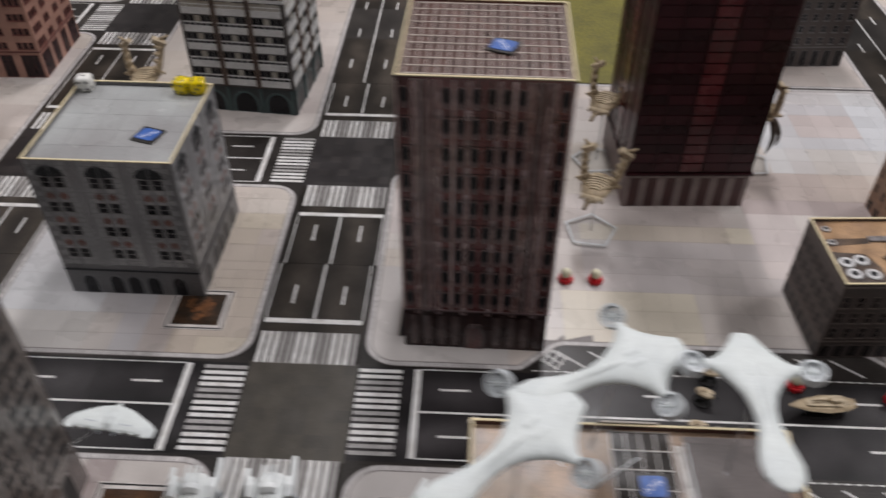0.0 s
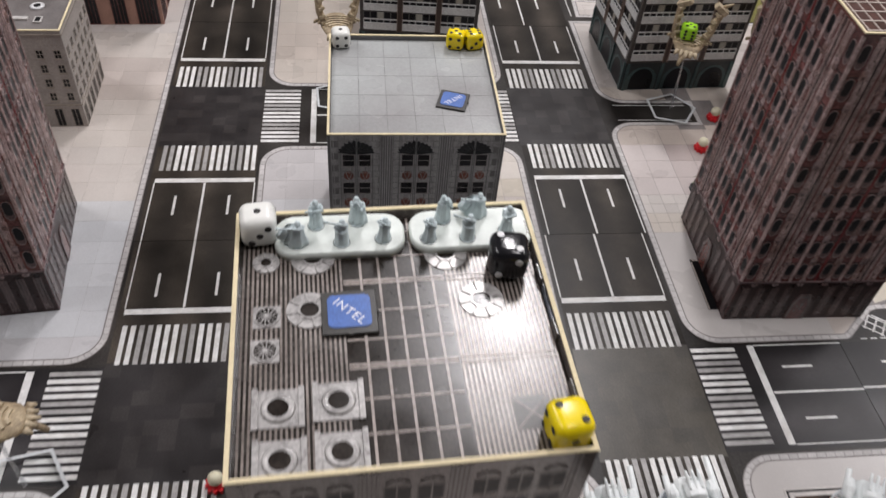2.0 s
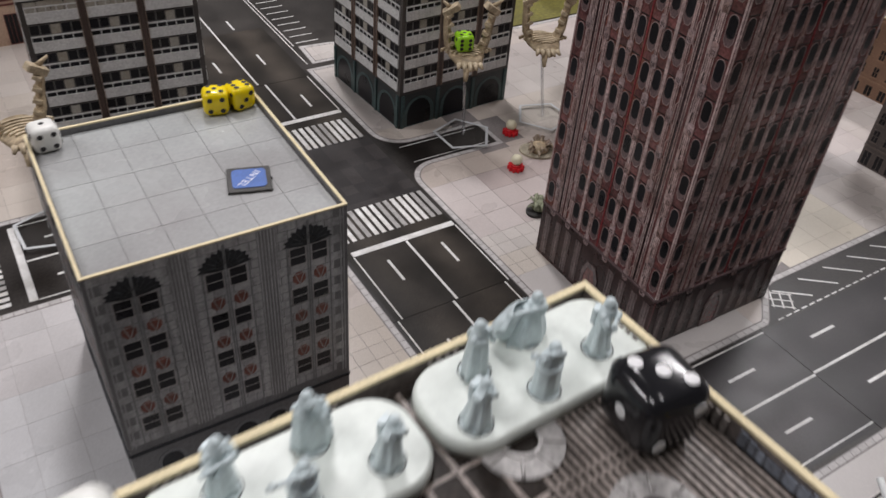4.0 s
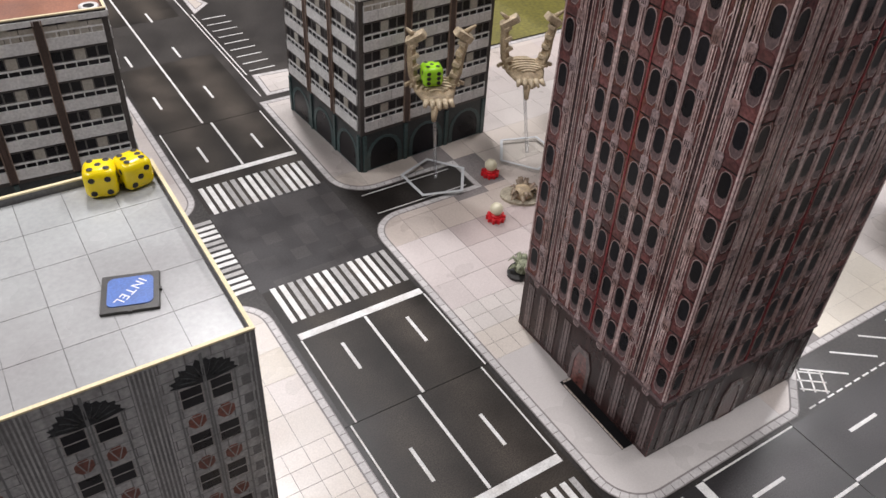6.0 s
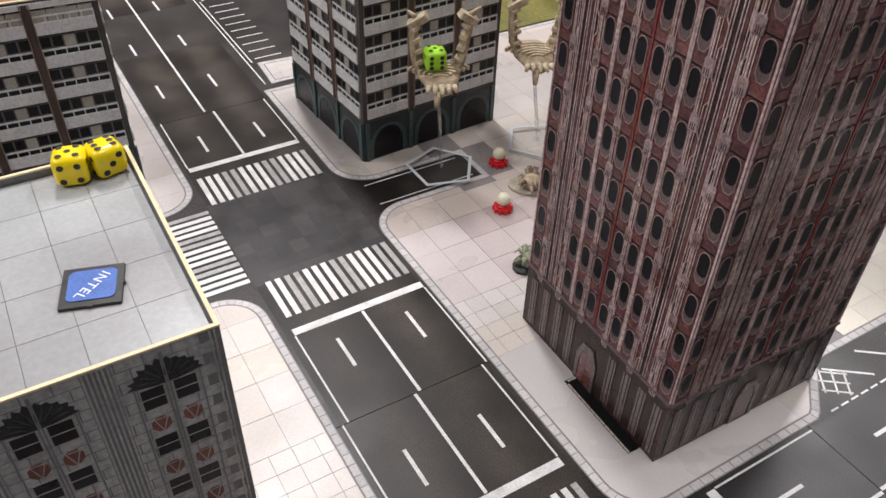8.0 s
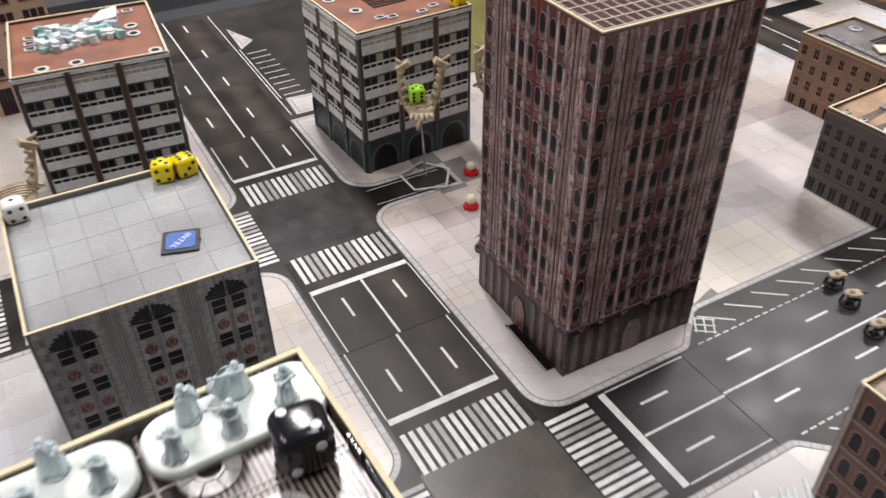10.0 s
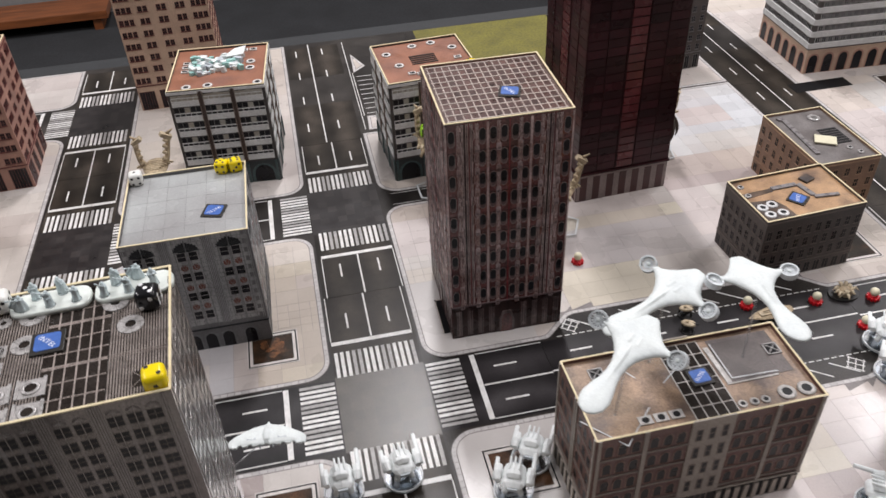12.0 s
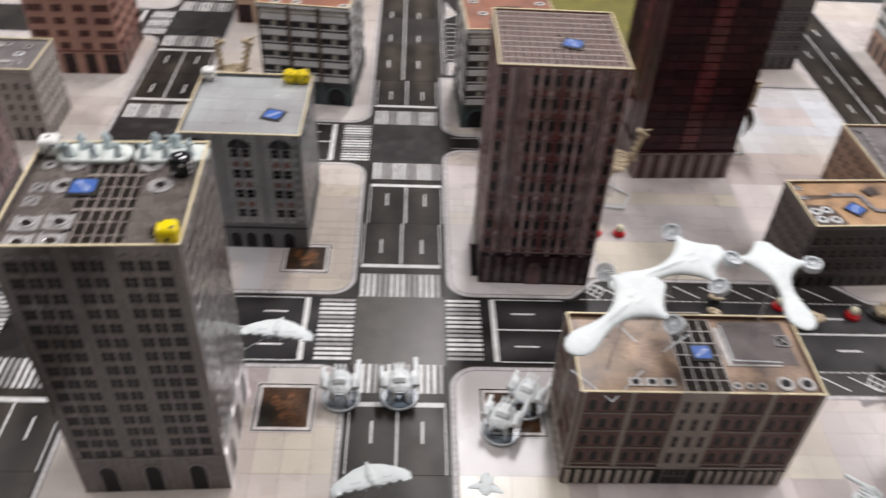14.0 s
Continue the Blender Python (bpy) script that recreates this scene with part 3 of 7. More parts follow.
def window(w, h, bars=1, cross=1, edge=0.5, sunk=0.1, raised=0.3):
    """A printed window: dark glass with a slightly raised surround and glazing bars. Materials: surround, glass."""
    def draw(s):
        xs, ys = lined(w, -w / 2, w / 2, bars, edge, 0.32), lined(h, 0, h, cross, edge, 0.32)
        relief(s, xs, ys, lambda i, j: sunk if i % 2 and j % 2 else raised, lambda i, j: 1 if i % 2 and j % 2 else 0)
    return draw


def bar(w, h, t=0.3):
    def draw(s):
        s.box(-w / 2, w / 2, 0, h, 0, t)
    return draw


def stack(s, rings, paints):
    """Outlines of as many corners each, joined one to the next, the last closed. rings: (outline, height)."""
    b, n = len(s.v), len(rings[0][0])
    for o, z in rings:
        s.v += [(x, y, z) for x, y in o]
    for k in range(len(rings) - 1):
        for i in range(n):
            j = (i + 1) % n
            s.face((b + k * n + i, b + k * n + j, b + k * n + n + j, b + k * n + n + i), paints[k])
    s.face(tuple(b + (len(rings) - 1) * n + i for i in range(n)), paints[-1])


def lozenge(w, h):
    """Tall window with pointed foot and rounded head, in a raised surround. Materials: surround, glass, sill shade."""
    a = w / 2
    o = [(-0.45 * a, 0), (0.45 * a, 0), (a, 0.17 * h)] + [(a * math.cos(radians(k)), h - a * 1.1 + a * 1.1 * math.sin(radians(k))) for k in range(0, 181, 30)] + [(-a, 0.17 * h)]

    def draw(s):
        inner = [(x * 0.88, 0.3 + y * 0.952) for x, y in o]
        low = [(x * 0.85, h * 0.25 + y * 0.715) for x, y in o]
        stack(s, [(o, 0), (o, 0.26), (inner, 0.26), (inner, 0.12), (low, 0.12), ([(x * 0.98, y) for x, y in low], 0.05)], (0, 0, 0, 2, 1, 1))
    return draw


def arched(w, h, n=8):
    """An arched opening with a raised surround. Materials: surround, glass."""
    o = [(-w / 2, 0), (w / 2, 0)] + [(w / 2 * math.cos(math.pi * k / n), h - w / 2 + w / 2 * math.sin(math.pi * k / n)) for k in range(n + 1)]

    def draw(s):
        inner = [(x * 0.78, 0.3 + y * 0.91) for x, y in o]
        stack(s, [(o, 0), (o, 0.32), (inner, 0.32), (inner, 0.1)], (0, 0, 0, 1))
    return draw


# the rust-red ribbed tower
TW_WALL = mat("tower_print", (0.128, 0.046, 0.047), 0.22, var=0.4, fine=500, coarse=45, stain=(0.20, 0.068, 0.042), stained=0.8, streaks=0.3, spec=0.6, coat=0.35)
TW_RIB = mat("tower_ribs", (0.60, 0.465, 0.45), 0.22, var=0.35, fine=600, coarse=90, stain=(0.24, 0.115, 0.088), stained=0.65, spec=0.5, coat=0.2)
TW_PIER = mat("tower_base_piers", (0.12, 0.085, 0.083), 0.22, var=0.3, streaks=0.3, coat=0.2)
TW_DARK = mat("tower_base_print", (0.032, 0.015, 0.014), 0.28, var=0.4, spec=0.3, streaks=0.4)
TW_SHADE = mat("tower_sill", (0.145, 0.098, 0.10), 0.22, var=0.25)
TW_BOX = mat("tower_pipe_boxes", (0.36, 0.27, 0.27), 0.22, var=0.4, fine=900, coarse=200, stain=(0.20, 0.085, 0.055), stained=0.7, rnd=0.2, coat=0.2)
TW_RUST = mat("tower_rust_panel", (0.15, 0.055, 0.053), 0.22, var=0.4, fine=600, coarse=120, stain=(0.10, 0.042, 0.043), stained=0.8, rnd=0.35, coat=0.2)
TW_ROOF = mat("tower_roof", (0.085, 0.045, 0.036), 0.35, var=0.3, coarse=50, stain=(0.13, 0.08, 0.065), stained=0.6)
TW_CELL = mat("tower_roof_cells", (0.062, 0.026, 0.020), 0.32, var=0.3, coarse=90, stain=(0.11, 0.05, 0.038), stained=0.6, rnd=0.3)
TW_LINE = mat("roof_lines", (0.52, 0.45, 0.40), 0.45, var=0.15)
TW_FRAME = mat("tower_window_frames", (0.31, 0.225, 0.215), 0.22, var=0.3)
RED_LINE = mat("tower_red_line", (0.23, 0.035, 0.04), 0.22, var=0.3)
TW_GAP = mat("tower_dark_channels", (0.035, 0.016, 0.018), 0.24, var=0.3, streaks=0.3, coat=0.35)
GLASS_SET = [TW_FRAME, DARKGLASS, TW_SHADE]


def tower(name, label, x, y, w, d, h, rz):
    b = Building(name, label, x, y, w, d, h, rz, TW_WALL, TW_ROOF, 1.4, "tower block")
    rows = [36 + 17.4 * k for k in range(int((h - 36) / 17.4))]
    for side in "SWEN":
        _, width = b.face(side)
        own = side in "SW"
        mid = width / 2
        cols = [mid + 7.5 * k for k in (-2.5, -1.5, -0.5, 0.5, 1.5, 2.5)] + [4.2, width - 4.2]
        b.put(side, "window", "tw_win", lozenge(5.0, 12.5), GLASS_SET, [(u, v) for u in cols for v in rows], own)

        def spandrel(s):
            o = [(-2.5, 0.3), (2.5, 0.3), (2.7, 1.2), (2.7, 2.6), (1.4, 3.6), (-1.4, 3.6), (-2.7, 2.6), (-2.7, 1.2)]
            stack(s, [(o, 0), (o, 0.16), ([(x * 0.8, 0.5 + y * 0.75) for x, y in o], 0.24)], (0, 0, 0))
        b.put(side, "spandrel", "tw_spandrel", spandrel, [TW_RUST], [(u, v - 4.3) for u in cols for v in rows[1:]], own)
        pipes = [mid + 7.5 * k for k in (-3, -1, 1, 3)] + [mid + s * 35.0 for s in (-1, 1)]
        hh = h - 36

        def pipe(s):
            s.box(-1.2, 1.2, 0, hh, 0, 0.15, 1)
            for x, r, z in ((-0.95, 0.17, 0.35), (0.0, 0.3, 0.55), (0.95, 0.17, 0.35)):
                s.prism([(x - r, 0), (x + r, 0), (x + r, hh), (x - r, hh)], 0.15, z)

        def strip(s):
            s.box(-0.85, 0.85, 0, hh, 0, 0.3)
            s.box(-0.2, 0.2, 0, hh, 0.3, 0.42)

        b.put(side, "pipe", ("tw_pipe", h), pipe, [TW_RIB, TW_RUST], [(u, 34) for u in pipes], own)
        b.put(side, "rib", ("tw_strip", h), strip, [TW_RIB], [(mid + 7.5 * k, 34) for k in (-2, 2)], own)
        b.put(side, "rib", ("tw_red", h), bar(0.7, hh, 0.3), [RED_LINE], [(mid, 34)], own)
        middles = [mid + q * 29.4 for q in (-1, 1)]
        b.put(side, "channel", ("tw_channel", h), bar(8.6, hh, 0.05), [TW_GAP], [(u, 34) for u in middles], own)
        b.put(side, "rib", ("tw_thin", h), bar(0.42, hh, 0.4), [TW_RIB], [(u + q, 34) for u in middles for q in (-3.6, -2.6, -0.55, 0.55, 2.5, 3.5)], own)
        b.put(side, "rib", ("tw_rust", h), bar(1.0, hh, 0.35), [TW_RUST], [(u + 1.5, 34) for u in middles], own)
        b.put(side, "rib", ("tw_edge", h), bar(0.7, hh, 0.35), [TW_RIB], [(0.5, 34), (width - 0.5, 34)], own)

        def brace(s):
            o = [(-1.2, 0), (1.2, 0), (1.75, 0.8), (1.75, 5.2), (1.2, 6.0), (-1.2, 6.0), (-1.75, 5.2), (-1.75, 0.8)]
            stack(s, [(o, 0.15), (o, 0.5), ([(x * 0.82, 3 + (y - 3) * 0.9) for x, y in o], 0.68)], (0, 0, 0))
            for x in (-0.75, 0, 0.75):
                s.box(x - 0.14, x + 0.14, 0.8, 2.9, 0.66, 0.74, 1)
        b.put(side, "pipe_box", "tw_brace", brace, [TW_BOX, TW_GAP], [(u, v - 6.2) for u in pipes for v in rows], own)

        def zig(s):
            line = [(0, 0), (0, 6), (1.3, 8), (1.3, 13), (0, 15), (0, 17.4)]
            s.prism([(x + 0.2, y) for x, y in line] + [(x - 0.2, y) for x, y in line[::-1]], 0, 0.3)
        b.put(side, "moulding", "tw_zig", zig, [TW_RIB], [(mid + q, v - 3) for q in (-25.6, 24.3, -34.0 + 0.4, 32.4) for v in rows], own)
        b.put(side, "string_course", ("tw_course", width), bar(width, 1.2, 0.8), [TW_SHADE], [(mid, 32.5)], True)
        b.put(side, "floor_line", ("tw_floor", width), bar(width - 2, 0.35, 0.15), [BLACK], [(mid, v - 4.6) for v in rows[1:]], own)
        b.put(side, "base_panel", ("tw_base", width), bar(width - 0.4, 32, 0.06), [TW_DARK], [(mid, 0.2)], True)
        piers = [6 + 8.6 * k for k in range(int((width - 8) / 8.6) + 1) if abs(6 + 8.6 * k - mid) > 8]

        def pier(s):
            relief(s, [-2.6, -2.1, -1.2, -0.8, 0.8, 1.2, 2.1, 2.6], [0, 1.5, 27, 29], lambda i, j: 0.35 if j == 1 and i in (1, 3, 5) else 0.1, lambda i, j: 0 if j == 1 and i in (1, 3, 5) else 1)
        b.put(side, "pier", "tw_pier", pier, [TW_PIER, TW_DARK], [(u, 1) for u in piers], own)

        def door(s):
            o = [(-6, 0), (6, 0), (6, 15), (3.2, 22), (-3.2, 22), (-6, 15)]
            inner = [(x * 0.7, y * 0.86) for x, y in o]
            stack(s, [(o, 0), (o, 0.6), (inner, 0.6), (inner, 0.3)], (0, 0, 0, 1))
        b.put(side, "door", "tw_door", door, [TW_PIER, TW_WALL], [(mid, 0)], True)
    cell = Shape().box(-1.75, 1.75, -3.1, 3.1, 0, 0.1).mesh("roof_cell", TW_CELL)
    nx, ny = 15, 10
    for i in range(nx):
        for j in range(ny):
            b.on_roof("roof_cell", cell, None, -w / 2 + 4 + (w - 8) * (i + 0.5) / nx, -d / 2 + 4 + (d - 8) * (j + 0.5) / ny)
    beam = Shape().box(-w / 2 + 3, w / 2 - 3, -0.36, 0.36, 0, 0.4).mesh("roof_beam", TW_LINE)
    for j in range(ny + 1):
        b.on_roof("roof_beam", beam, None, 0, -d / 2 + 4 + (d - 8) * j / ny)
    spar = Shape().box(-0.25, 0.25, -d / 2 + 3, d / 2 - 3, 0, 0.3).mesh("roof_spar", TW_LINE)
    for i in range(nx + 1):
        b.on_roof("roof_spar", spar, None, -w / 2 + 4 + (w - 8) * i / nx, 0)
    return b


TW = tower("tower_block", "tall rust-brown printed card tower with ribbed facade", 106.2, 97.0, 88, 88, 193.5, -0.9)
porch = Shape()
porch.box(-3.4, 2.3, -20.5, 20.5, 0, 0.3, 0)
for y in range(-19, 20, 3):
    porch.box(-3.3, -2.5, y - 1.35, y + 1.35, 0.3, 0.36, 1)
for x in (-1.2, 1.0):
    porch.box(x - 1.0, x + 1.0, 19.3, 20.3, 0.3, 0.36, 1)
part("porch", porch, [BLACK, TW_LINE], TW.ob, "black printed entrance step strip", at(-46.4, -16.0, 0.0))
tower("tower_block", "tall brown printed card tower beside the west road", -369.4, 113.2, 88, 88, 192, 6)

# the dark tall block whose roof carries the infantry
DK_WALL = mat("dark_block_print", (0.142, 0.119, 0.109), 0.13, spec=0.75, var=0.22, fine=700, coarse=50, stain=(0.14, 0.122, 0.115), stained=0.7, streaks=0.22, coat=0.5)
DK_TRIM = mat("dark_block_trim", (0.21, 0.19, 0.178), 0.18, var=0.22, coat=0.3)
DK_FRAME = mat("dark_block_window_frames", (0.105, 0.09, 0.08), 0.18, var=0.25, coat=0.3)
DK_PANEL = mat("dark_block_panel", (0.15, 0.128, 0.115), 0.18, var=0.3, rnd=0.2, coat=0.3)
DK_ROOF = mat("dark_block_roof", (0.026, 0.021, 0.018), 0.25, var=0.3, fine=900, coarse=70, stain=(0.06, 0.052, 0.045), stained=0.6)
DK_RIB = mat("roof_ribs", (0.24, 0.205, 0.185), 0.27, metal=0.1, var=0.3, coarse=90)
DK_LINE = mat("dark_roof_lines", (0.31, 0.265, 0.24), 0.28, var=0.3, coarse=90)
DK_STEEL = mat("roof_plant", (0.40, 0.385, 0.375), 0.3, metal=0.15, var=0.25, coarse=200)
DK_TILE = mat("roof_dark_tiles", (0.024, 0.019, 0.016), 0.22, var=0.35, rnd=0.2, spec=0.38)


PARAPET = mat("bluish_stone_print", (0.21, 0.235, 0.28), 0.3, var=0.3, rnd=0.3)
DK_GLASS = mat("dark_block_window_print", (0.008, 0.008, 0.010), 0.34, var=0.4, rnd=0.35, spec=0.25)


def fan_outline(r, inner, step, wobble=0.0, seed=4, squash=0.95):
    rng = random.Random(seed)
    out = [(-r * 0.3, 0), (r * 0.3, 0)]
    a = 8
    while a < 172:
        q = r + rng.uniform(-wobble, wobble)
        out += [(q * math.cos(radians(a)), q * squash * math.sin(radians(a))), (inner * math.cos(radians(a + step / 2)), inner * squash * math.sin(radians(a + step / 2)))]
        a += step
    return out + [(-r * 0.97, r * 0.15)]


def ornament(s):
    """A fan of leaves over a window head."""
    s.prism(fan_outline(3.2, 1.6, 24), 0, 0.3)


def dark_block():
    b = Building("dark_block", "tall dark grey card block with sunken glossy roof", -145.6, -96.6, 87, 87, 195.8, 2.7, DK_WALL, DK_ROOF, 3.8, "tower block")
    cols = [9, 17.3, 25.6, 39.2, 47.4, 61, 69.3, 77.6]
    rows = [179.5 - 10.35 * k for k in range(15)]
    for side in "SEWN":
        own = side in "SE"
        b.put(side, "window", "dk_win", window(6.9, 6.8, 1, 1, 0.35, 0.05, 0.12), [DK_FRAME, DK_GLASS], [(u, v) for u in cols for v in rows], own)

        def panel(s):
            relief(s, [-2.8, -1.0, 1.0, 2.8], [0, 0.5, 2.7, 3.2], lambda i, j: 0.2 if i == 1 and j == 1 else 0.1, lambda i, j: 0)
        b.put(side, "spandrel", "dk_panel", panel, [DK_PANEL], [(u, v - 4.0) for u in cols for v in rows[:-1]], False)
        b.put(side, "ornament", "dk_fan", ornament, [DK_TRIM], [(u, 188.0) for u in cols], own)
        b.put(side, "pilaster", "dk_pil", bar(0.7, 156.5, 0.3), [DK_TRIM], [(u + q, 38) for u in (32.4, 54.2) for q in (-2.2, -1.1, 0, 1.1, 2.2)] + [(u, 38) for u in (3.2, 4.4, 82.1, 83.3)], own)
        b.put(side, "pilaster", "dk_pil2", bar(0.4, 151, 0.2), [DK_TRIM], [(u + q, 38) for u in (21.4, 43.3, 65.2) for q in (-4.3, 4.3)], own)
        b.put(side, "archway", "dk_arch", arched(12, 27), [DK_TRIM, DK_GLASS], [(u, 0) for u in (17, 43, 69)], own)
        b.put(side, "string_course", "dk_course", bar(86, 1.0, 0.6), [DK_TRIM], [(43.2, 33)], True)
    def ribs(x0, x1):
        s = Shape()
        x = x0
        while x < x1:
            s.box(x, x + 0.62, -41.8, 41.8, 0, 0.16)
            x += 1.28
        return s
    b.on_roof("roof_ribs", ribs(-41.6, -14.6), DK_RIB, 0, 0, 0, "fine ribbed roof sheet")["kind"] = "stuff"
    b.on_roof("roof_ribs", ribs(15.4, 41.6), DK_RIB, 0, 0, 0, "fine ribbed roof sheet")["kind"] = "stuff"
    cols = [-14.2, -8.8, -3.6, 1.5, 6.5, 11.4, 15.2]
    rows = [-41.6, -32.0, -22.0, -12.0, -3.4, 6.4, 16.9, 26.4, 36.2, 41.8]
    for x0, x1 in zip(cols, cols[1:]):
        for y0, y1 in zip(rows, rows[1:]):
            key = ("dk_tile", round(x1 - x0, 1), round(y1 - y0, 1))
            if key not in CACHE:
                w, d = (x1 - x0) / 2, (y1 - y0) / 2
                CACHE[key] = Shape().box(-w + 0.3, w - 0.3, -d + 0.4, d - 0.4, 0, 0.14).mesh("roof_tile", DK_TILE)
            b.on_roof("roof_tile", CACHE[key], None, (x0 + x1) / 2, (y0 + y1) / 2)
    long_line = Shape().box(-0.36, 0.36, -41.5, 41.5, 0, 0.3).mesh("roof_line", DK_LINE)
    for x in cols[1:-1]:
        b.on_roof("roof_line", long_line, None, x, 0)
    for y in rows[1:-1]:
        twin = y in (-12.0, 16.9)
        for x0, x1 in zip(cols, cols[1:]):
            for q in (-0.55, 0.55) if twin else (0.0,):
                key = ("dk_line", round(x1 - x0, 1), twin)
                if key not in CACHE:
                    w, d = (x1 - x0) / 2 - 0.42, 0.36 if twin else 0.28
                    CACHE[key] = Shape().box(-w, w, -d, d, 0, 0.26).mesh("roof_line", DK_LINE)
                b.on_roof("roof_line", CACHE[key], None, (x0 + x1) / 2, y + q)
    band = Shape().box(-13.0, 13.0, -0.22, 0.22, 0.1, 0.3).mesh("roof_band", DK_RIB)
    for y in (-12.9, -11.2, 16.0, 17.7):
        b.on_roof("roof_band", band, None, 28.4, y)

    def ring_vent(r):
        s = Shape()
        s.ring(0, 0, r * 0.42, r, 0.1, 0.5, 28, 0)
        s.ring(0, 0, r * 0.40, r * 0.50, 0.5, 0.8, 28, 0)
        s.lathe(0, 0, [(r * 0.42, 0.1), (r * 0.42, 0.3)], 24, 1, False)
        for k in range(8):
            a = k * math.pi / 4 + 0.2
            s.rod((r * 0.5 * math.cos(a), r * 0.5 * math.sin(a), 0.5), (r * math.cos(a), r * math.sin(a), 0.5), 0.28, 6)
        return s
    big, small = ring_vent(6.3).mesh("ring_vent", [DK_STEEL, DK_TILE]), ring_vent(3.8).mesh("ring_vent", [DK_STEEL, DK_TILE])
    for x, y, me in ((24.2, 7.7, big), (-23.4, 7.6, big), (16.5, 26.0, big), (-22.0, 27.0, big), (-35.2, 26.0, small)):
        b.on_roof("ring_vent", me, None, x, y)
    unit = Shape()
    unit.box(-6.4, 6.4, -5.4, 5.4, 0, 0.3, 0)
    unit.box(-6.4, -5.0, -5.8, 5.8, 0.3, 0.9, 0)
    unit.box(5.0, 6.4, -5.8, 5.8, 0.3, 0.9, 0)
    unit.lathe(0, 0, [(4.3, 0.3), (3.9, 0.9), (2.9, 1.0), (2.6, 0.6)], 24, 0)
    unit.lathe(0, 0, [(2.6, 0.6), (2.6, 0.75)], 20, 1)
    unit = unit.mesh("vent_unit", [DK_STEEL, DK_TILE])
    for x, y in ((-31.8, -22.8), (-17.0, -21.9), (-31.4, -37.2), (-16.8, -36.2)):
        b.on_roof("vent_unit", unit, None, x, y)
    fan = Shape()
    fan.box(-3.7, 3.7, -3.7, 3.7, 0, 0.3, 0)
    fan.ring(0, 0, 2.9, 3.4, 0.3, 0.7, 24, 0)
    fan.lathe(0, 0, [(2.9, 0.3), (2.9, 0.36)], 20, 1)
    for k in range(12):
        a = k * math.pi / 6
        fan.rod((0.6 * math.cos(a), 0.6 * math.sin(a), 0.5), (2.9 * math.cos(a + 0.35), 2.9 * math.sin(a + 0.35), 0.5), 0.2, 5)
    fan.lathe(0, 0, [(0.8, 0.3), (0.7, 0.8)], 12, 0)
    fan = fan.mesh("roof_fan", [DK_STEEL, DK_TILE])
    for x, y in ((-34.8, 6.2), (-35.2, -5.2)):
        b.on_roof("roof_fan", fan, None, x, y)
    hatch = b.on_roof("hatch", Shape().box(-4.8, 4.8, -4.8, 4.8, 0.16, 0.26), DK_TILE, 30.9, -29.6)
    for a in (45, -45):
        part("hatch_bar", Shape().box(-6.4, 6.4, -0.14, 0.14, 0.26, 0.4 if a > 0 else 0.36), DK_LINE, hatch, m=at(0, 0, 0, a))
    # printed brick groups on the parapet's inner faces
    north = Shape().box(0, 0.9, 42.0, 42.5, 0.3, 3.0).mesh("parapet_block", DK_TRIM)
    east = Shape().box(41.75, 42.25, 0, 0.9, 0.3, 3.0).mesh("parapet_block", DK_TRIM)
    for k in (-28, -8, 12, 30):
        for q in range(4):
            b.on_roof("parapet_block", north, None, k + q * 1.5, 0)
            b.on_roof("parapet_block", east, None, 0, k + q * 1.5)
    rng = random.Random(8)
    y = 10.0
    while y > -7:
        ln = rng.uniform(1.0, 2.6)
        top = rng.uniform(1.8, 2.9)
        b.on_roof("parapet_stone", Shape().prism([(-0.25, -ln / 2), (0.1, -ln / 2), (0.1, ln / 2), (-0.25, ln / 2)], 0.3, top), PARAPET, 42.3, y - ln / 2)
        y -= ln + 0.3
    return b


dark_block()

# the low grey block with the palm-leaf window heads
GR_WALL = mat("grey_block_print", (0.40, 0.40, 0.405), 0.17, var=0.16, fine=700, coarse=40, stain=(0.13, 0.135, 0.14), stained=0.5, streaks=0.15)
GR_JOINT = mat("grey_block_joints", (0.15, 0.15, 0.155), 0.4, var=0.2)
GR_SEAM = mat("grey_roof_seams", (0.19, 0.185, 0.185), 0.3, var=0.2)
GR_PALE = mat("grey_block_pale_lines", (0.30, 0.285, 0.28), 0.3, var=0.15)
GR_TRIM = mat("grey_block_trim", (0.16, 0.165, 0.17), 0.4, var=0.15)
GR_DARK = mat("grey_block_fan", (0.028, 0.03, 0.034), 0.45, var=0.3, spec=0.2)
GR_LEAF = mat("grey_block_fan_ribs", (0.04, 0.043, 0.045), 0.4, var=0.3, spec=0.2)
GR_RED = mat("grey_block_red_panel", (0.16, 0.05, 0.034), 0.4, var=0.3, rnd=0.15)
GR_ROOF = mat("grey_block_roof", (0.40, 0.415, 0.41), 0.24, var=0.06, fine=600, coarse=20, stain=(0.255, 0.24, 0.24), stained=0.75, rnd=0.04)


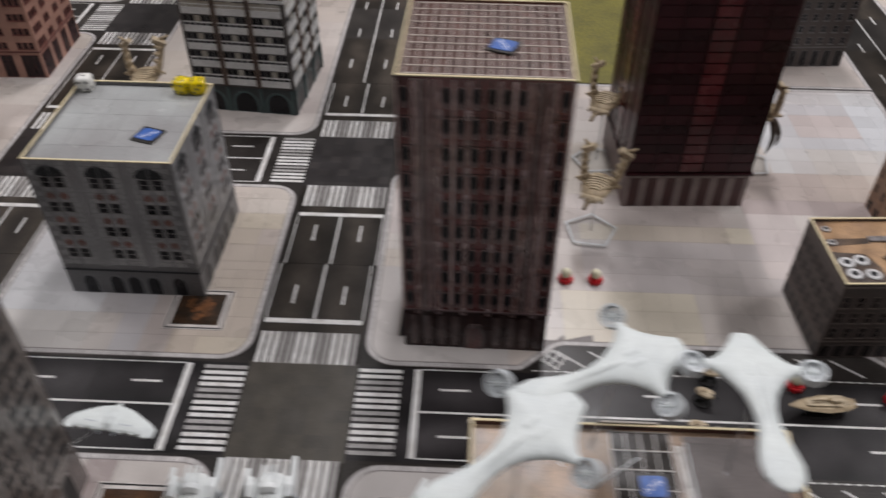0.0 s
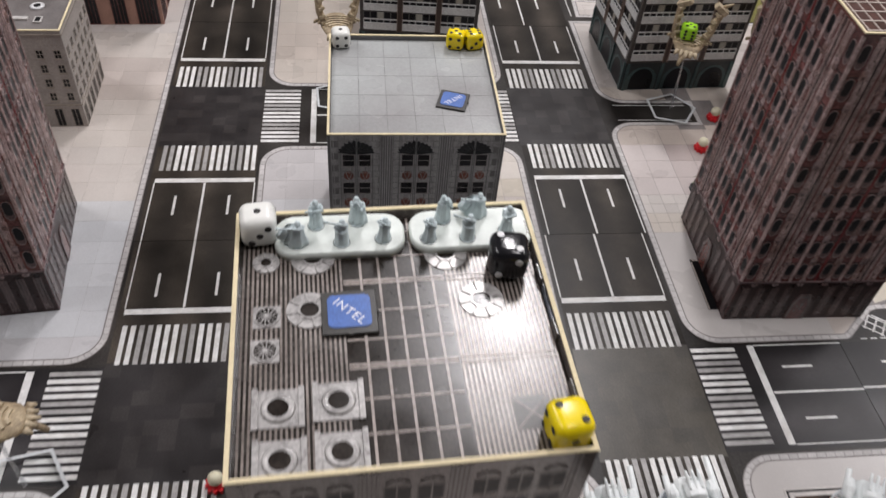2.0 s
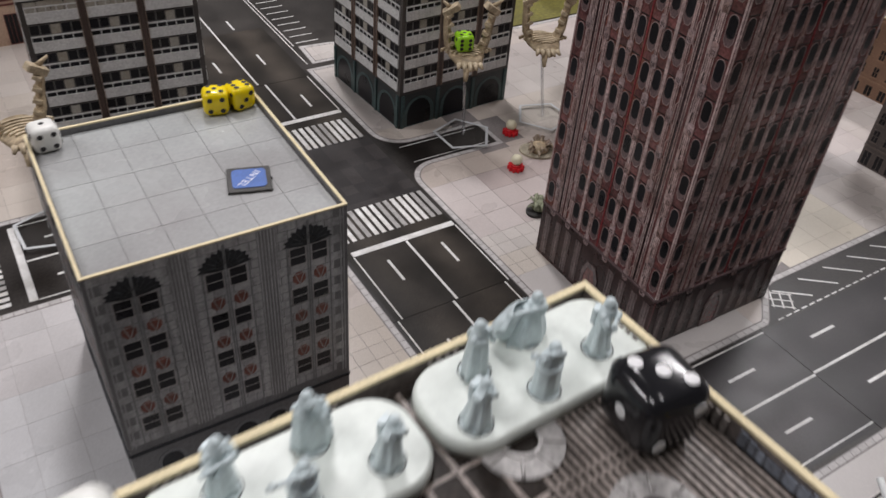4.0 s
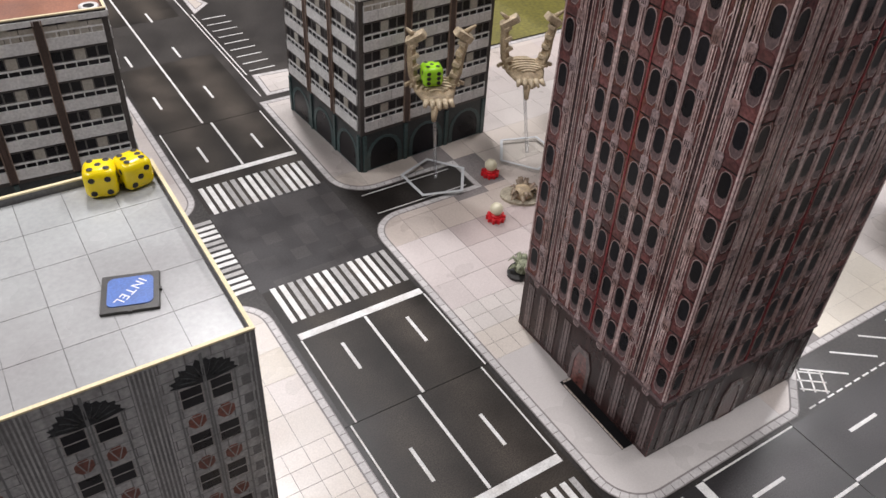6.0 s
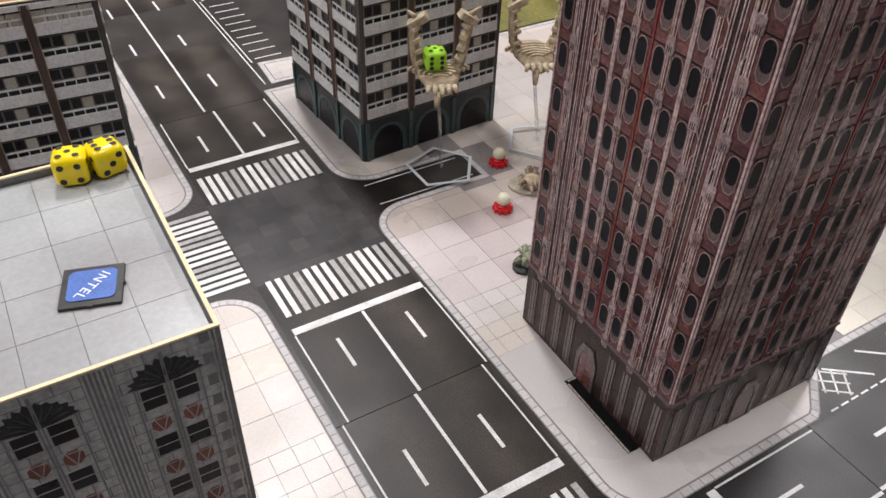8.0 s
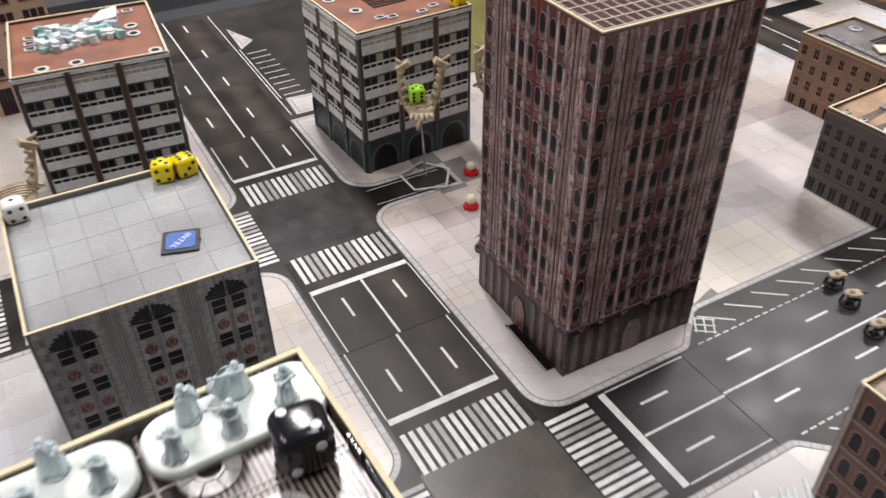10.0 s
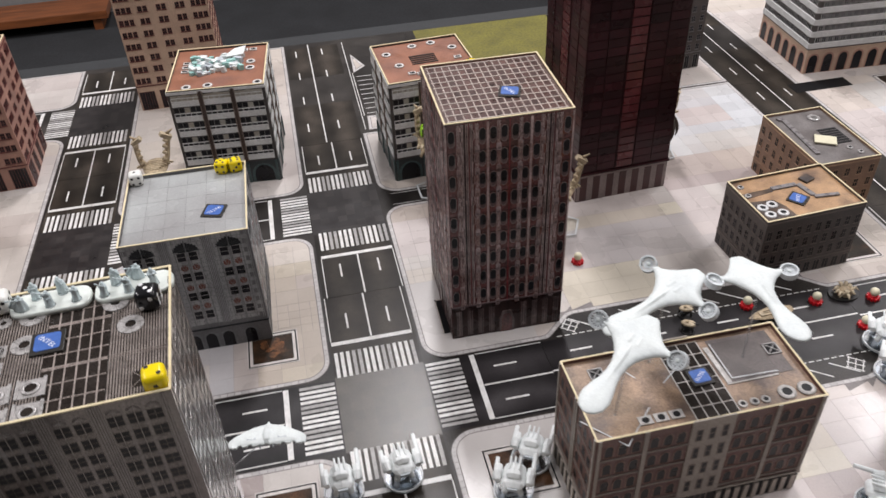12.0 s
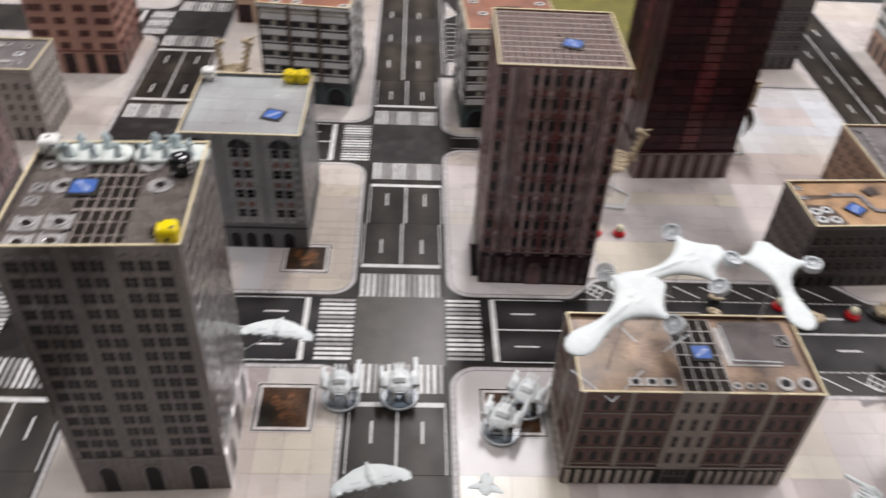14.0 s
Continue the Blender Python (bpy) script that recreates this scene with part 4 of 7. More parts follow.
def grey_block():
    b = Building("grey_block", "low grey printed card block with pale slab roof", -123, 138, 91, 93.5, 110.2, -0.4, GR_JOINT, GR_SEAM, 3.2, "paper building")
    for side in "SEWN":
        _, width = b.face(side)
        own = side in "SE"
        groups = [width * q for q in (0.16, 0.495, 0.83)]
        rows = [89 - 19.0 * k for k in range(4)]
        b.put(side, "window", "gr_win", window(6.5, 8.2, 0, 1, 0.35, 0.1, 0.18), [GR_PALE, DARKGLASS], [(u + q, v) for u in groups for q in (-4.2, 4.2) for v in rows], own)

        def red(s):
            o = [(2.7 * math.cos(radians(22.5 + 45 * k)), 3.2 + 3.0 * math.sin(radians(22.5 + 45 * k))) for k in (5, 6, 7, 0, 1, 2, 3, 4)]
            stack(s, [(o, 0), (o, 0.14), ([(x * 0.9, 0.3 + y * 0.9) for x, y in o], 0.2)], (0, 0, 0))
            for q in (-1, 1):
                s.prism([(q * 0.1, 0.7), (q * 0.1 + 0.34, 0.7), (q * 1.7 + 0.34, 5.4), (q * 1.7, 5.4)], 0.2, 0.26, 1)
            s.box(-1.7, 1.9, 5.2, 5.5, 0.2, 0.26, 1)
        b.put(side, "spandrel", "gr_red", red, [GR_RED, GR_PALE], [(u + q, v - 9.4) for u in groups for q in (-4.2, 4.2) for v in rows[:-1]], own)

        def palm(s):
            s.prism([(1.12 * x, y) for x, y in fan_outline(8.9, 7.7, 15, 0.6, 4, 1.0)], 0, 0.2)
            for k in range(9):
                a = radians(18 + 18 * k)
                s.rod((2.4 * math.cos(a), 0.8 + 2.0 * math.sin(a), 0.2), (7.6 * math.cos(a), 7.6 * math.sin(a), 0.2), 0.3, 5, 1, 0.12)
            s.box(-0.45, 0.45, 0, 11, 0.2, 0.35, 2)
        b.put(side, "palm_fan", "gr_palm", palm, [GR_DARK, GR_LEAF, GR_TRIM], [(u, 97.2) for u in groups], own)
        b.put(side, "groove", "gr_groove", bar(7.0, 84, 0.1), [GR_JOINT], [(width * q, 25) for q in (0.328, 0.662)], own)
        b.put(side, "pilaster", "gr_pil", bar(0.55, 84, 0.2), [GR_WALL], [(width * q + k, 25) for q in (0.328, 0.662) for k in (-3, -1.8, -0.6, 0.6, 1.8, 3)] + [(q, 25) for q in (1.6, 2.8, width - 2.8, width - 1.6)], own)
        b.put(side, "frame_bar", "gr_frame", bar(0.5, 76, 0.18), [GR_TRIM], [(u + q, 22) for u in groups for q in (-8.3, 8.3, -0.45, 0.45)], own)
        courses = []
        for v in range(26, 108, 4):
            for u in range(2, int(width) - 6, 7):
                courses.append((u + 3 + (3.5 if (v // 4) % 2 else 0), v))
        b.put(side, "brick", "gr_brick", bar(6.65, 3.65, 0.06), [GR_WALL], [c for c in courses if c[0] < width - 3.4], False)
        b.put(side, "archway", "gr_arch", arched(11, 17), [GR_TRIM, DARKGLASS], [(width * q, 0) for q in (0.16, 0.36, 0.495, 0.64, 0.83)], own)
        b.put(side, "string_course", ("gr_course", width), bar(width, 1.2, 0.5), [GR_DARK], [(width / 2, 20.5)], True)
    w, d = 91 - 3, 93.5 - 3
    nx, ny = 6, 5
    tile = Shape().box(-w / nx / 2 + 0.1, w / nx / 2 - 0.1, -d / ny / 2 + 0.1, d / ny / 2 - 0.1, 0, 0.2).mesh("roof_slab", GR_ROOF)
    for i in range(nx):
        for j in range(ny):
            b.on_roof("roof_slab", tile, None, -w / 2 + (i + 0.5) * w / nx, -d / 2 + (j + 0.5) * d / ny)
    return b


grey_block()

# balcony blocks
BA_WALL = mat("balcony_block_print", (0.06, 0.052, 0.048), 0.35, var=0.25, fine=600, coarse=60, streaks=0.2)
BA_WHITE = mat("balcony_parapet", (0.68, 0.68, 0.67), 0.4, var=0.15, fine=700, coarse=80)
BA_CREAM = mat("balcony_cornice", (0.42, 0.405, 0.36), 0.4, var=0.15, fine=700, coarse=80, stain=(0.25, 0.19, 0.12), stained=0.5)
BA_PIPE = mat("balcony_pipe", (0.24, 0.17, 0.13), 0.35, var=0.3)
BA_GREY = mat("balcony_window_frames", (0.13, 0.125, 0.12), 0.4, var=0.2)
BA_BROWN = mat("balcony_pier", (0.075, 0.048, 0.038), 0.4, var=0.25)
BA_BASE = mat("balcony_base", (0.028, 0.034, 0.036), 0.35, var=0.3)
BA_TEAL = mat("balcony_base_trim", (0.05, 0.085, 0.085), 0.35, var=0.3)
RED_ROOF = mat("rust_roof", (0.29, 0.122, 0.072), 0.4, var=0.2, coarse=60, stain=(0.15, 0.075, 0.06), stained=0.6)
ROOF_STEEL = mat("pale_roof_plant", (0.50, 0.48, 0.46), 0.35, var=0.25, coarse=200)


def roof_clutter(b, n, seed, mats, w, d, spare=None):
    """Small round vents and boxes scattered over a printed roof."""
    rng = random.Random(seed)
    disc = Shape().lathe(0, 0, [(3.4, 0), (3.4, 0.8), (2.4, 1.0)], 18, 0).lathe(0, 0, [(1.6, 1.0), (1.6, 1.05)], 12, 1).mesh("roof_vent", mats)
    boxy = Shape().box(-3.5, 3.5, -2.5, 2.5, 0, 1.0, 0).box(-2.5, 2.5, -1.5, 1.5, 1.0, 1.2, 1).mesh("roof_unit", mats)
    for k in range(n):
        x, y = rng.uniform(-w / 2 + 6, w / 2 - 6), rng.uniform(-d / 2 + 6, d / 2 - 6)
        if spare and abs(x - spare[0]) < spare[2] and abs(y - spare[1]) < spare[3]:
            continue
        b.on_roof("roof_vent" if k % 2 else "roof_unit", disc if k % 2 else boxy, None, x, y, rng.choice((0, 90)))


def balcony_block(name, label, x, y, w, d, h, rz, discs, boxes):
    b = Building(name, label, x, y, w, d, h, rz, BA_WALL, RED_ROOF, 2.2, "apartment block")
    floors = [27 + 16.2 * k for k in range(int((h - 27) / 16.2))]
    for side in "SEWN":
        _, width = b.face(side)
        own = side in "SWE"
        bay = (width - 1.6) / 3
        mids = [0.8 + bay * (k + 0.5) for k in range(3)]
        bw = bay - 3.6

        def balcony(s):
            for k in range(3):
                s.box(-bw / 2 + bw * k / 3 + 0.1, -bw / 2 + bw * (k + 1) / 3 - 0.1, 0, 5.8, 0, 0.9)
            s.box(-bw / 2, bw / 2, 0, 5.8, 0, 0.6)

        def rails(s):
            xs = [q for k in range(6) for q in (-bw / 2 + k * (bw - 0.5) / 5, -bw / 2 + k * (bw - 0.5) / 5 + 0.5)]
            relief(s, xs, [5.8, 8.3, 9.1], lambda i, j: 0.6 if j or i % 2 == 0 else 0.05, lambda i, j: 0 if j or i % 2 == 0 else 1)

        def cornice_panel(s):
            s.box(-bw / 8 + 0.15, bw / 8 - 0.15, 0, 7.4, 0, 0.5)
        key = round(bw, 1)
        b.put(side, "balcony", ("ba_bal", key), balcony, [BA_WHITE], [(u, v) for u in mids for v in floors], own)
        b.put(side, "railing", ("ba_rail", key), rails, [BA_WHITE, DARKGLASS], [(u, v) for u in mids for v in floors], own)
        b.put(side, "window", ("ba_win", key), window(bw / 5 - 0.2, 5.8, 0, 0, 0.3), [BA_GREY, DARKGLASS], [(u + q * bw / 5, v + 9.4) for u in mids for q in (-2, -1, 1, 2) for v in floors], own)
        b.put(side, "pale_panel", ("ba_panel", key), bar(bw / 5 - 0.4, 5.4, 0.4), [BA_CREAM], [(u, v + 9.4) for u in mids for v in floors], own)
        b.put(side, "cornice_panel", ("ba_corp", key), cornice_panel, [BA_CREAM], [(u + q * bw / 4, h - 12.6) for u in mids for q in (-1.5, -0.5, 0.5, 1.5)], own)
        b.put(side, "pipe", ("ba_pipe", h), bar(0.5, h - 28, 1.5), [BA_PIPE], [(0.8 + bay * k + q, 26) for k in (1, 2) for q in (-1.9, 1.9)], own)
        b.put(side, "pier", ("ba_pier", h), bar(2.6, h - 28, 1.2), [BA_BROWN], [(0.8 + bay * k, 26) for k in (1, 2)], own)
        b.put(side, "cornice", ("ba_cor", round(width)), bar(width, 2.6, 0.8), [BA_WHITE], [(width / 2, h - 4.2)], own)
        b.put(side, "base_panel", ("ba_base", round(width)), bar(width, 24.5, 0.05), [BA_BASE], [(width / 2, 0)], own)
        b.put(side, "archway", ("ba_arch", round(bay)), arched(bay - 5, 21), [BA_TEAL, DARKGLASS], [(u, 0.2) for u in mids], own)
        b.put(side, "base_pier", "ba_bpier", bar(2.2, 24, 1.0), [BA_TEAL], [(0.8 + bay * k, 0.1) for k in (0.05, 1, 2, 2.95)], own)
    disc = Shape().lathe(0, 0, [(4.6, 0), (4.6, 0.9), (3.2, 1.2), (2.6, 0.9)], 20, 0).lathe(0, 0, [(2.6, 0.9), (2.6, 0.95)], 14, 1).mesh("roof_vent", [ROOF_WHITE, BLACK])
    for u, v in discs:
        b.on_roof("roof_vent", disc, None, u, v)
    boxy = Shape().box(-3.6, 3.6, -2.6, 2.6, 0, 1.2, 0, 0.3).box(-2.4, 2.4, -1.5, 1.5, 1.2, 1.3, 1).mesh("roof_unit", [ROOF_WHITE, BLACK])
    for u, v in boxes:
        b.on_roof("roof_unit", boxy, None, u, v)
    return b


ROOF_WHITE = mat("white_roof_plant", (0.62, 0.60, 0.58), 0.35, var=0.2, coarse=200)
balcony_block("balcony_block", "pale balconied card apartment block with rust-red roof", -98.5, 373, 91, 93, 108.5, -5.0, ((30, 8), (30, -6), (-8, -37), (-28, -38), (39, -39)), ((-33, 14), (-33, 5), (-33, -4), (22, 36), (31, 36)))
WIN = balcony_block("balcony_block", "balconied card apartment block with dark arched base", 99, 334, 90, 88, 108, 3.2, ((-4, 33), (16, 35), (34, 18), (-33, 22), (-26, -6)), ((-18, -26), (-10, -29), (12, -32), (24, -27), (33, -6)))
GRILLE = Shape().box(-13, 13, -1.1, 1.1, 0, 0.5).mesh("grille_bar", BLACK)
for k in range(5):
    WIN.on_roof("grille_bar", GRILLE, None, 0, 10 - 4.2 * k)

# the red glass tower
RD_WALL = mat("red_tower_print", (0.028, 0.007, 0.009), 0.35, var=0.3, fine=300, coarse=30, spec=0.2)
RD_PANE = mat("red_tower_glass", (0.034, 0.007, 0.010), 0.3, var=0.3, rnd=0.5, coarse=40, spec=0.25)
RD_GLOW = mat("red_tower_bright_glass", (0.088, 0.014, 0.017), 0.25, var=0.4, rnd=0.4, coarse=40)
RD_BASE = mat("red_tower_base", (0.24, 0.19, 0.18), 0.4, var=0.25)
RD_DOOR = mat("red_tower_doors", (0.06, 0.02, 0.02), 0.4, var=0.25)


def red_tower():
    b = Building("glass_tower", "tall dark red glass tower with pale base storey", 261, 254, 93, 93, 240, 3.0, RD_WALL, TW_ROOF, 1.4, "tower block")
    for side in "SWEN":
        own = side in "SW"
        _, width = b.face(side)
        b.put(side, "base_panel", "rd_base", bar(width - 1, 29, 0.2), [RD_BASE], [(width / 2, 0)], True)
        b.put(side, "base_door", "rd_door", bar(7, 26, 0.4), [RD_DOOR], [(u, 0.5) for u in (7, 20, 34, 47, 60, 73, 86)], own)
        b.put(side, "ledge", "rd_ledge", bar(width + 2, 1.6, 1.6), [RD_WALL], [(width / 2, 29.5)], own)
        rows = [33 + 8.2 * k for k in range(25)]
        b.put(side, "glass_panel", "rd_pane", bar(17.4, 7.4, 0.35), [RD_PANE], [(u, v) for u in (9.6, 28.0, 65.0, 83.4) for v in rows], own)
        b.put(side, "glass_panel", "rd_glow", bar(15.4, 7.0, 0.8), [RD_GLOW], [(46.5, v) for v in rows], own)
        b.put(side, "mullion", "rd_mull", bar(0.6, 206, 0.8), [RD_WALL], [(u, 31.5) for u in (18.8, 37.4, 55.6, 74.2)], own)
    return b


red_tower()

# brick blocks with rows of plain windows
def plain_block(name, label, x, y, w, d, h, rz, wall, trim, roof, cols, pitch, ww, wh, seed, base=14, sides="SEW", clutter=8, arch=False, clusters=None):
    b = Building(name, label, x, y, w, d, h, rz, wall, roof, 2.4)
    for side in "SEWN":
        _, width = b.face(side)
        own = side in sides
        n = max(2, round(cols * width / max(w, d)))
        us = [width * (k + 0.5) / n for k in range(n)]
        if clusters:
            us = [width * (k + 0.5) / len(clusters) + (ww + 1.0) * (q - (m - 1) / 2) for k, m in enumerate(clusters) for q in range(m)]
        rows = [base + 4 + pitch * k for k in range(int((h - base - 6) / pitch))]
        shape = arched(ww, wh) if arch else window(ww, wh, 1, 1, 0.4)
        b.put(side, "window", (name, ww, wh, arch, wall.name), shape, [trim, DARKGLASS], [(u, v) for u in us for v in rows], own)
        b.put(side, "sill", (name, "sill", ww, trim.name), bar(ww + 1.2, 0.7, 0.6), [trim], [(u, v - 0.8) for u in us for v in rows], False)
        b.put(side, "string_course", (name, "course", round(width, 1), trim.name), bar(width, 1.2, 0.6), [trim], [(width / 2, base), (width / 2, h - 4)], own)
        b.put(side, "shopfront", (name, "shop", ww, trim.name), window(ww * 1.3, base - 3, 1, 0, 0.5), [trim, DARKGLASS], [(u, 0.5) for u in us], own)
        if clusters:
            for m in set(clusters):
                heads = [(width * (k + 0.5) / len(clusters), rows[-1] + wh - 0.5) for k, c in enumerate(clusters) if c == m]

                def head(s):
                    r = (m * (ww + 1.0) + 0.6) / 2
                    s.prism([(r * math.cos(math.pi * k / 10), 4.4 * math.sin(math.pi * k / 10)) for k in range(11)], 0, 0.3)
                b.put(side, "window_head", (name, "head", m), head, [MAROON], heads, own)
    roof_clutter(b, clutter, seed, [ROOF_STEEL, BLACK], w, d)
    return b


MAROON = mat("maroon_window_print", (0.13, 0.035, 0.03), 0.42, var=0.3)
PINK = mat("pink_brick_print", (0.42, 0.235, 0.18), 0.45, var=0.18, fine=900, coarse=50, stain=(0.22, 0.12, 0.10), stained=0.5)
BEIGE = mat("beige_brick_print", (0.56, 0.40, 0.295), 0.45, var=0.16, fine=900, coarse=50, stain=(0.38, 0.24, 0.17), stained=0.5)
BRICK = mat("brown_brick_print", (0.12, 0.075, 0.062), 0.4, var=0.22, fine=900, coarse=50, stain=(0.17, 0.11, 0.095), stained=0.5)
STONE = mat("stone_trim_print", (0.34, 0.30, 0.26), 0.45, var=0.18)
DUN = mat("dun_trim_print", (0.20, 0.165, 0.145), 0.45, var=0.18)
GREYB = mat("grey_brick_print", (0.088, 0.072, 0.066), 0.42, var=0.2, fine=900, coarse=50)
TANB = mat("tan_brick_print", (0.31, 0.185, 0.12), 0.42, var=0.2, fine=900, coarse=50)
TAN_ROOF = mat("tan_roof", (0.40, 0.245, 0.13), 0.4, var=0.25, coarse=70, stain=(0.09, 0.055, 0.045), stained=0.95)
GREY_ROOF = mat("grey_roof", (0.17, 0.155, 0.15), 0.4, var=0.25, coarse=60, stain=(0.09, 0.075, 0.07), stained=0.8)
NAVY = mat("navy_glass_print", (0.020, 0.026, 0.044), 0.3, var=0.3, coarse=60)

plain_block("brick_block", "pink brick card block by the west road", -352.5, 419.5, 88, 87, 130, 2, PINK, MAROON, GREY_ROOF, 6, 14, 4.6, 6.4, 1, 26, "SE", clusters=(3, 2, 2, 3))
plain_block("brick_block", "tall beige brick card block behind the balconies", -160, 560, 100, 88, 190, 1, BEIGE, MAROON, GREY_ROOF, 8, 14, 4.6, 6.4, 2, 30, "SE", clusters=(3, 2, 2, 2, 3))
SMALL = plain_block("grey_brick_block", "small grey brick card block with vent on its roof", -373, 272, 66, 62, 76, 1, mat("pale_grey_print", (0.38, 0.345, 0.32), 0.45, var=0.18), STONE, GREY_ROOF, 6, 11, 4.6, 6.5, 4, 18, "SE")
BL = plain_block("brown_brick_block", "low brown brick card block with tan roof", 363, 88.5, 90, 61, 64, 3.0, GREYB, mat("dark_dun_trim", (0.125, 0.10, 0.088), 0.4, var=0.2), TAN_ROOF, 10, 13.0, 4.8, 9.0, 5, 14, "SW", 0)
B2R = plain_block("tan_brick_block", "low tan brick card block with grey roof", 438, 170.5, 61, 92, 60, 1.2, TANB, mat("tan_trim_print", (0.36, 0.22, 0.14), 0.45), GREY_ROOF, 8, 13.5, 5.0, 8.4, 6, 12, "SW", 0)
plain_block("dark_grey_block", "dark grey card block beyond the grass", 405, 480, 100, 88, 95, 4, GREYB, mat("slate_trim", (0.16, 0.15, 0.15), 0.4), GREY_ROOF, 9, 12, 5, 7, 9, 20, "SE", 0)


def navy_block():
    b = Building("navy_block", "glossy navy card tower on brown panelled base", 398.8, -135.3, 90, 90, 110, 2.7, NAVY, GREY_ROOF, 2.4, "tower block")
    for side in "WNSE":
        own = side in "WN"
        b.put(side, "base_panel", "nv_base", bar(89, 26, 0.4), [BRICK], [(45, 0)], own)
        b.put(side, "ledge", "nv_ledge", bar(90, 1.2, 1.0), [DUN], [(45, 26)], own)
        b.put(side, "stone_strip", "nv_strip", bar(4.5, 22, 0.8), [STONE], [(u, 1.5) for u in (10, 20, 33, 45, 57, 70, 80)], own)
        b.put(side, "glass_panel", "nv_pane", bar(21.6, 26.4, 0.3), [NAVY], [(11.4 + 22.4 * i, 28 + 27 * j) for i in range(4) for j in range(3)], own)


navy_block()


def arcade_block():
    b = Building("arcade_block", "white banded card block over brick arcade", 645, 438, 152, 112, 120, -3, BA_WALL, GREY_ROOF, 2.4, "apartment block")
    for side in "SWEN":
        _, width = b.face(side)
        own = side in "SW"
        n = round(width / 19)
        b.put(side, "base_panel", ("ar_base", width), bar(width, 30, 0.05), [BEIGE], [(width / 2, 0)], own)
        b.put(side, "archway", "ar_arch", arched(14, 25), [PINK, DARKGLASS], [(width * (k + 0.5) / n, 0.3) for k in range(n)], own)
        for k in range(6):
            v = 32 + 14.5 * k
            b.put(side, "band", ("ar_band", width), bar(width, 6.4, 1.2), [BA_WHITE], [(width / 2, v)], own)
            b.put(side, "window", "ar_win", window(6, 7.2, 1, 0, 0.4), [BA_WHITE, DARKGLASS], [(4.5 + (width - 9) * (j + 0.5) / 18, v + 6.6) for j in range(18)], own)
    return b


arcade_block()


LO_WALL = mat("maroon_brick_print", (0.15, 0.066, 0.055), 0.35, var=0.25, fine=900, coarse=50, stain=(0.09, 0.045, 0.04), stained=0.6)
LO_STONE = mat("cream_pier_print", (0.50, 0.44, 0.38), 0.42, var=0.18)
LO_TRIM = mat("brown_window_trim", (0.22, 0.13, 0.10), 0.4, var=0.25)


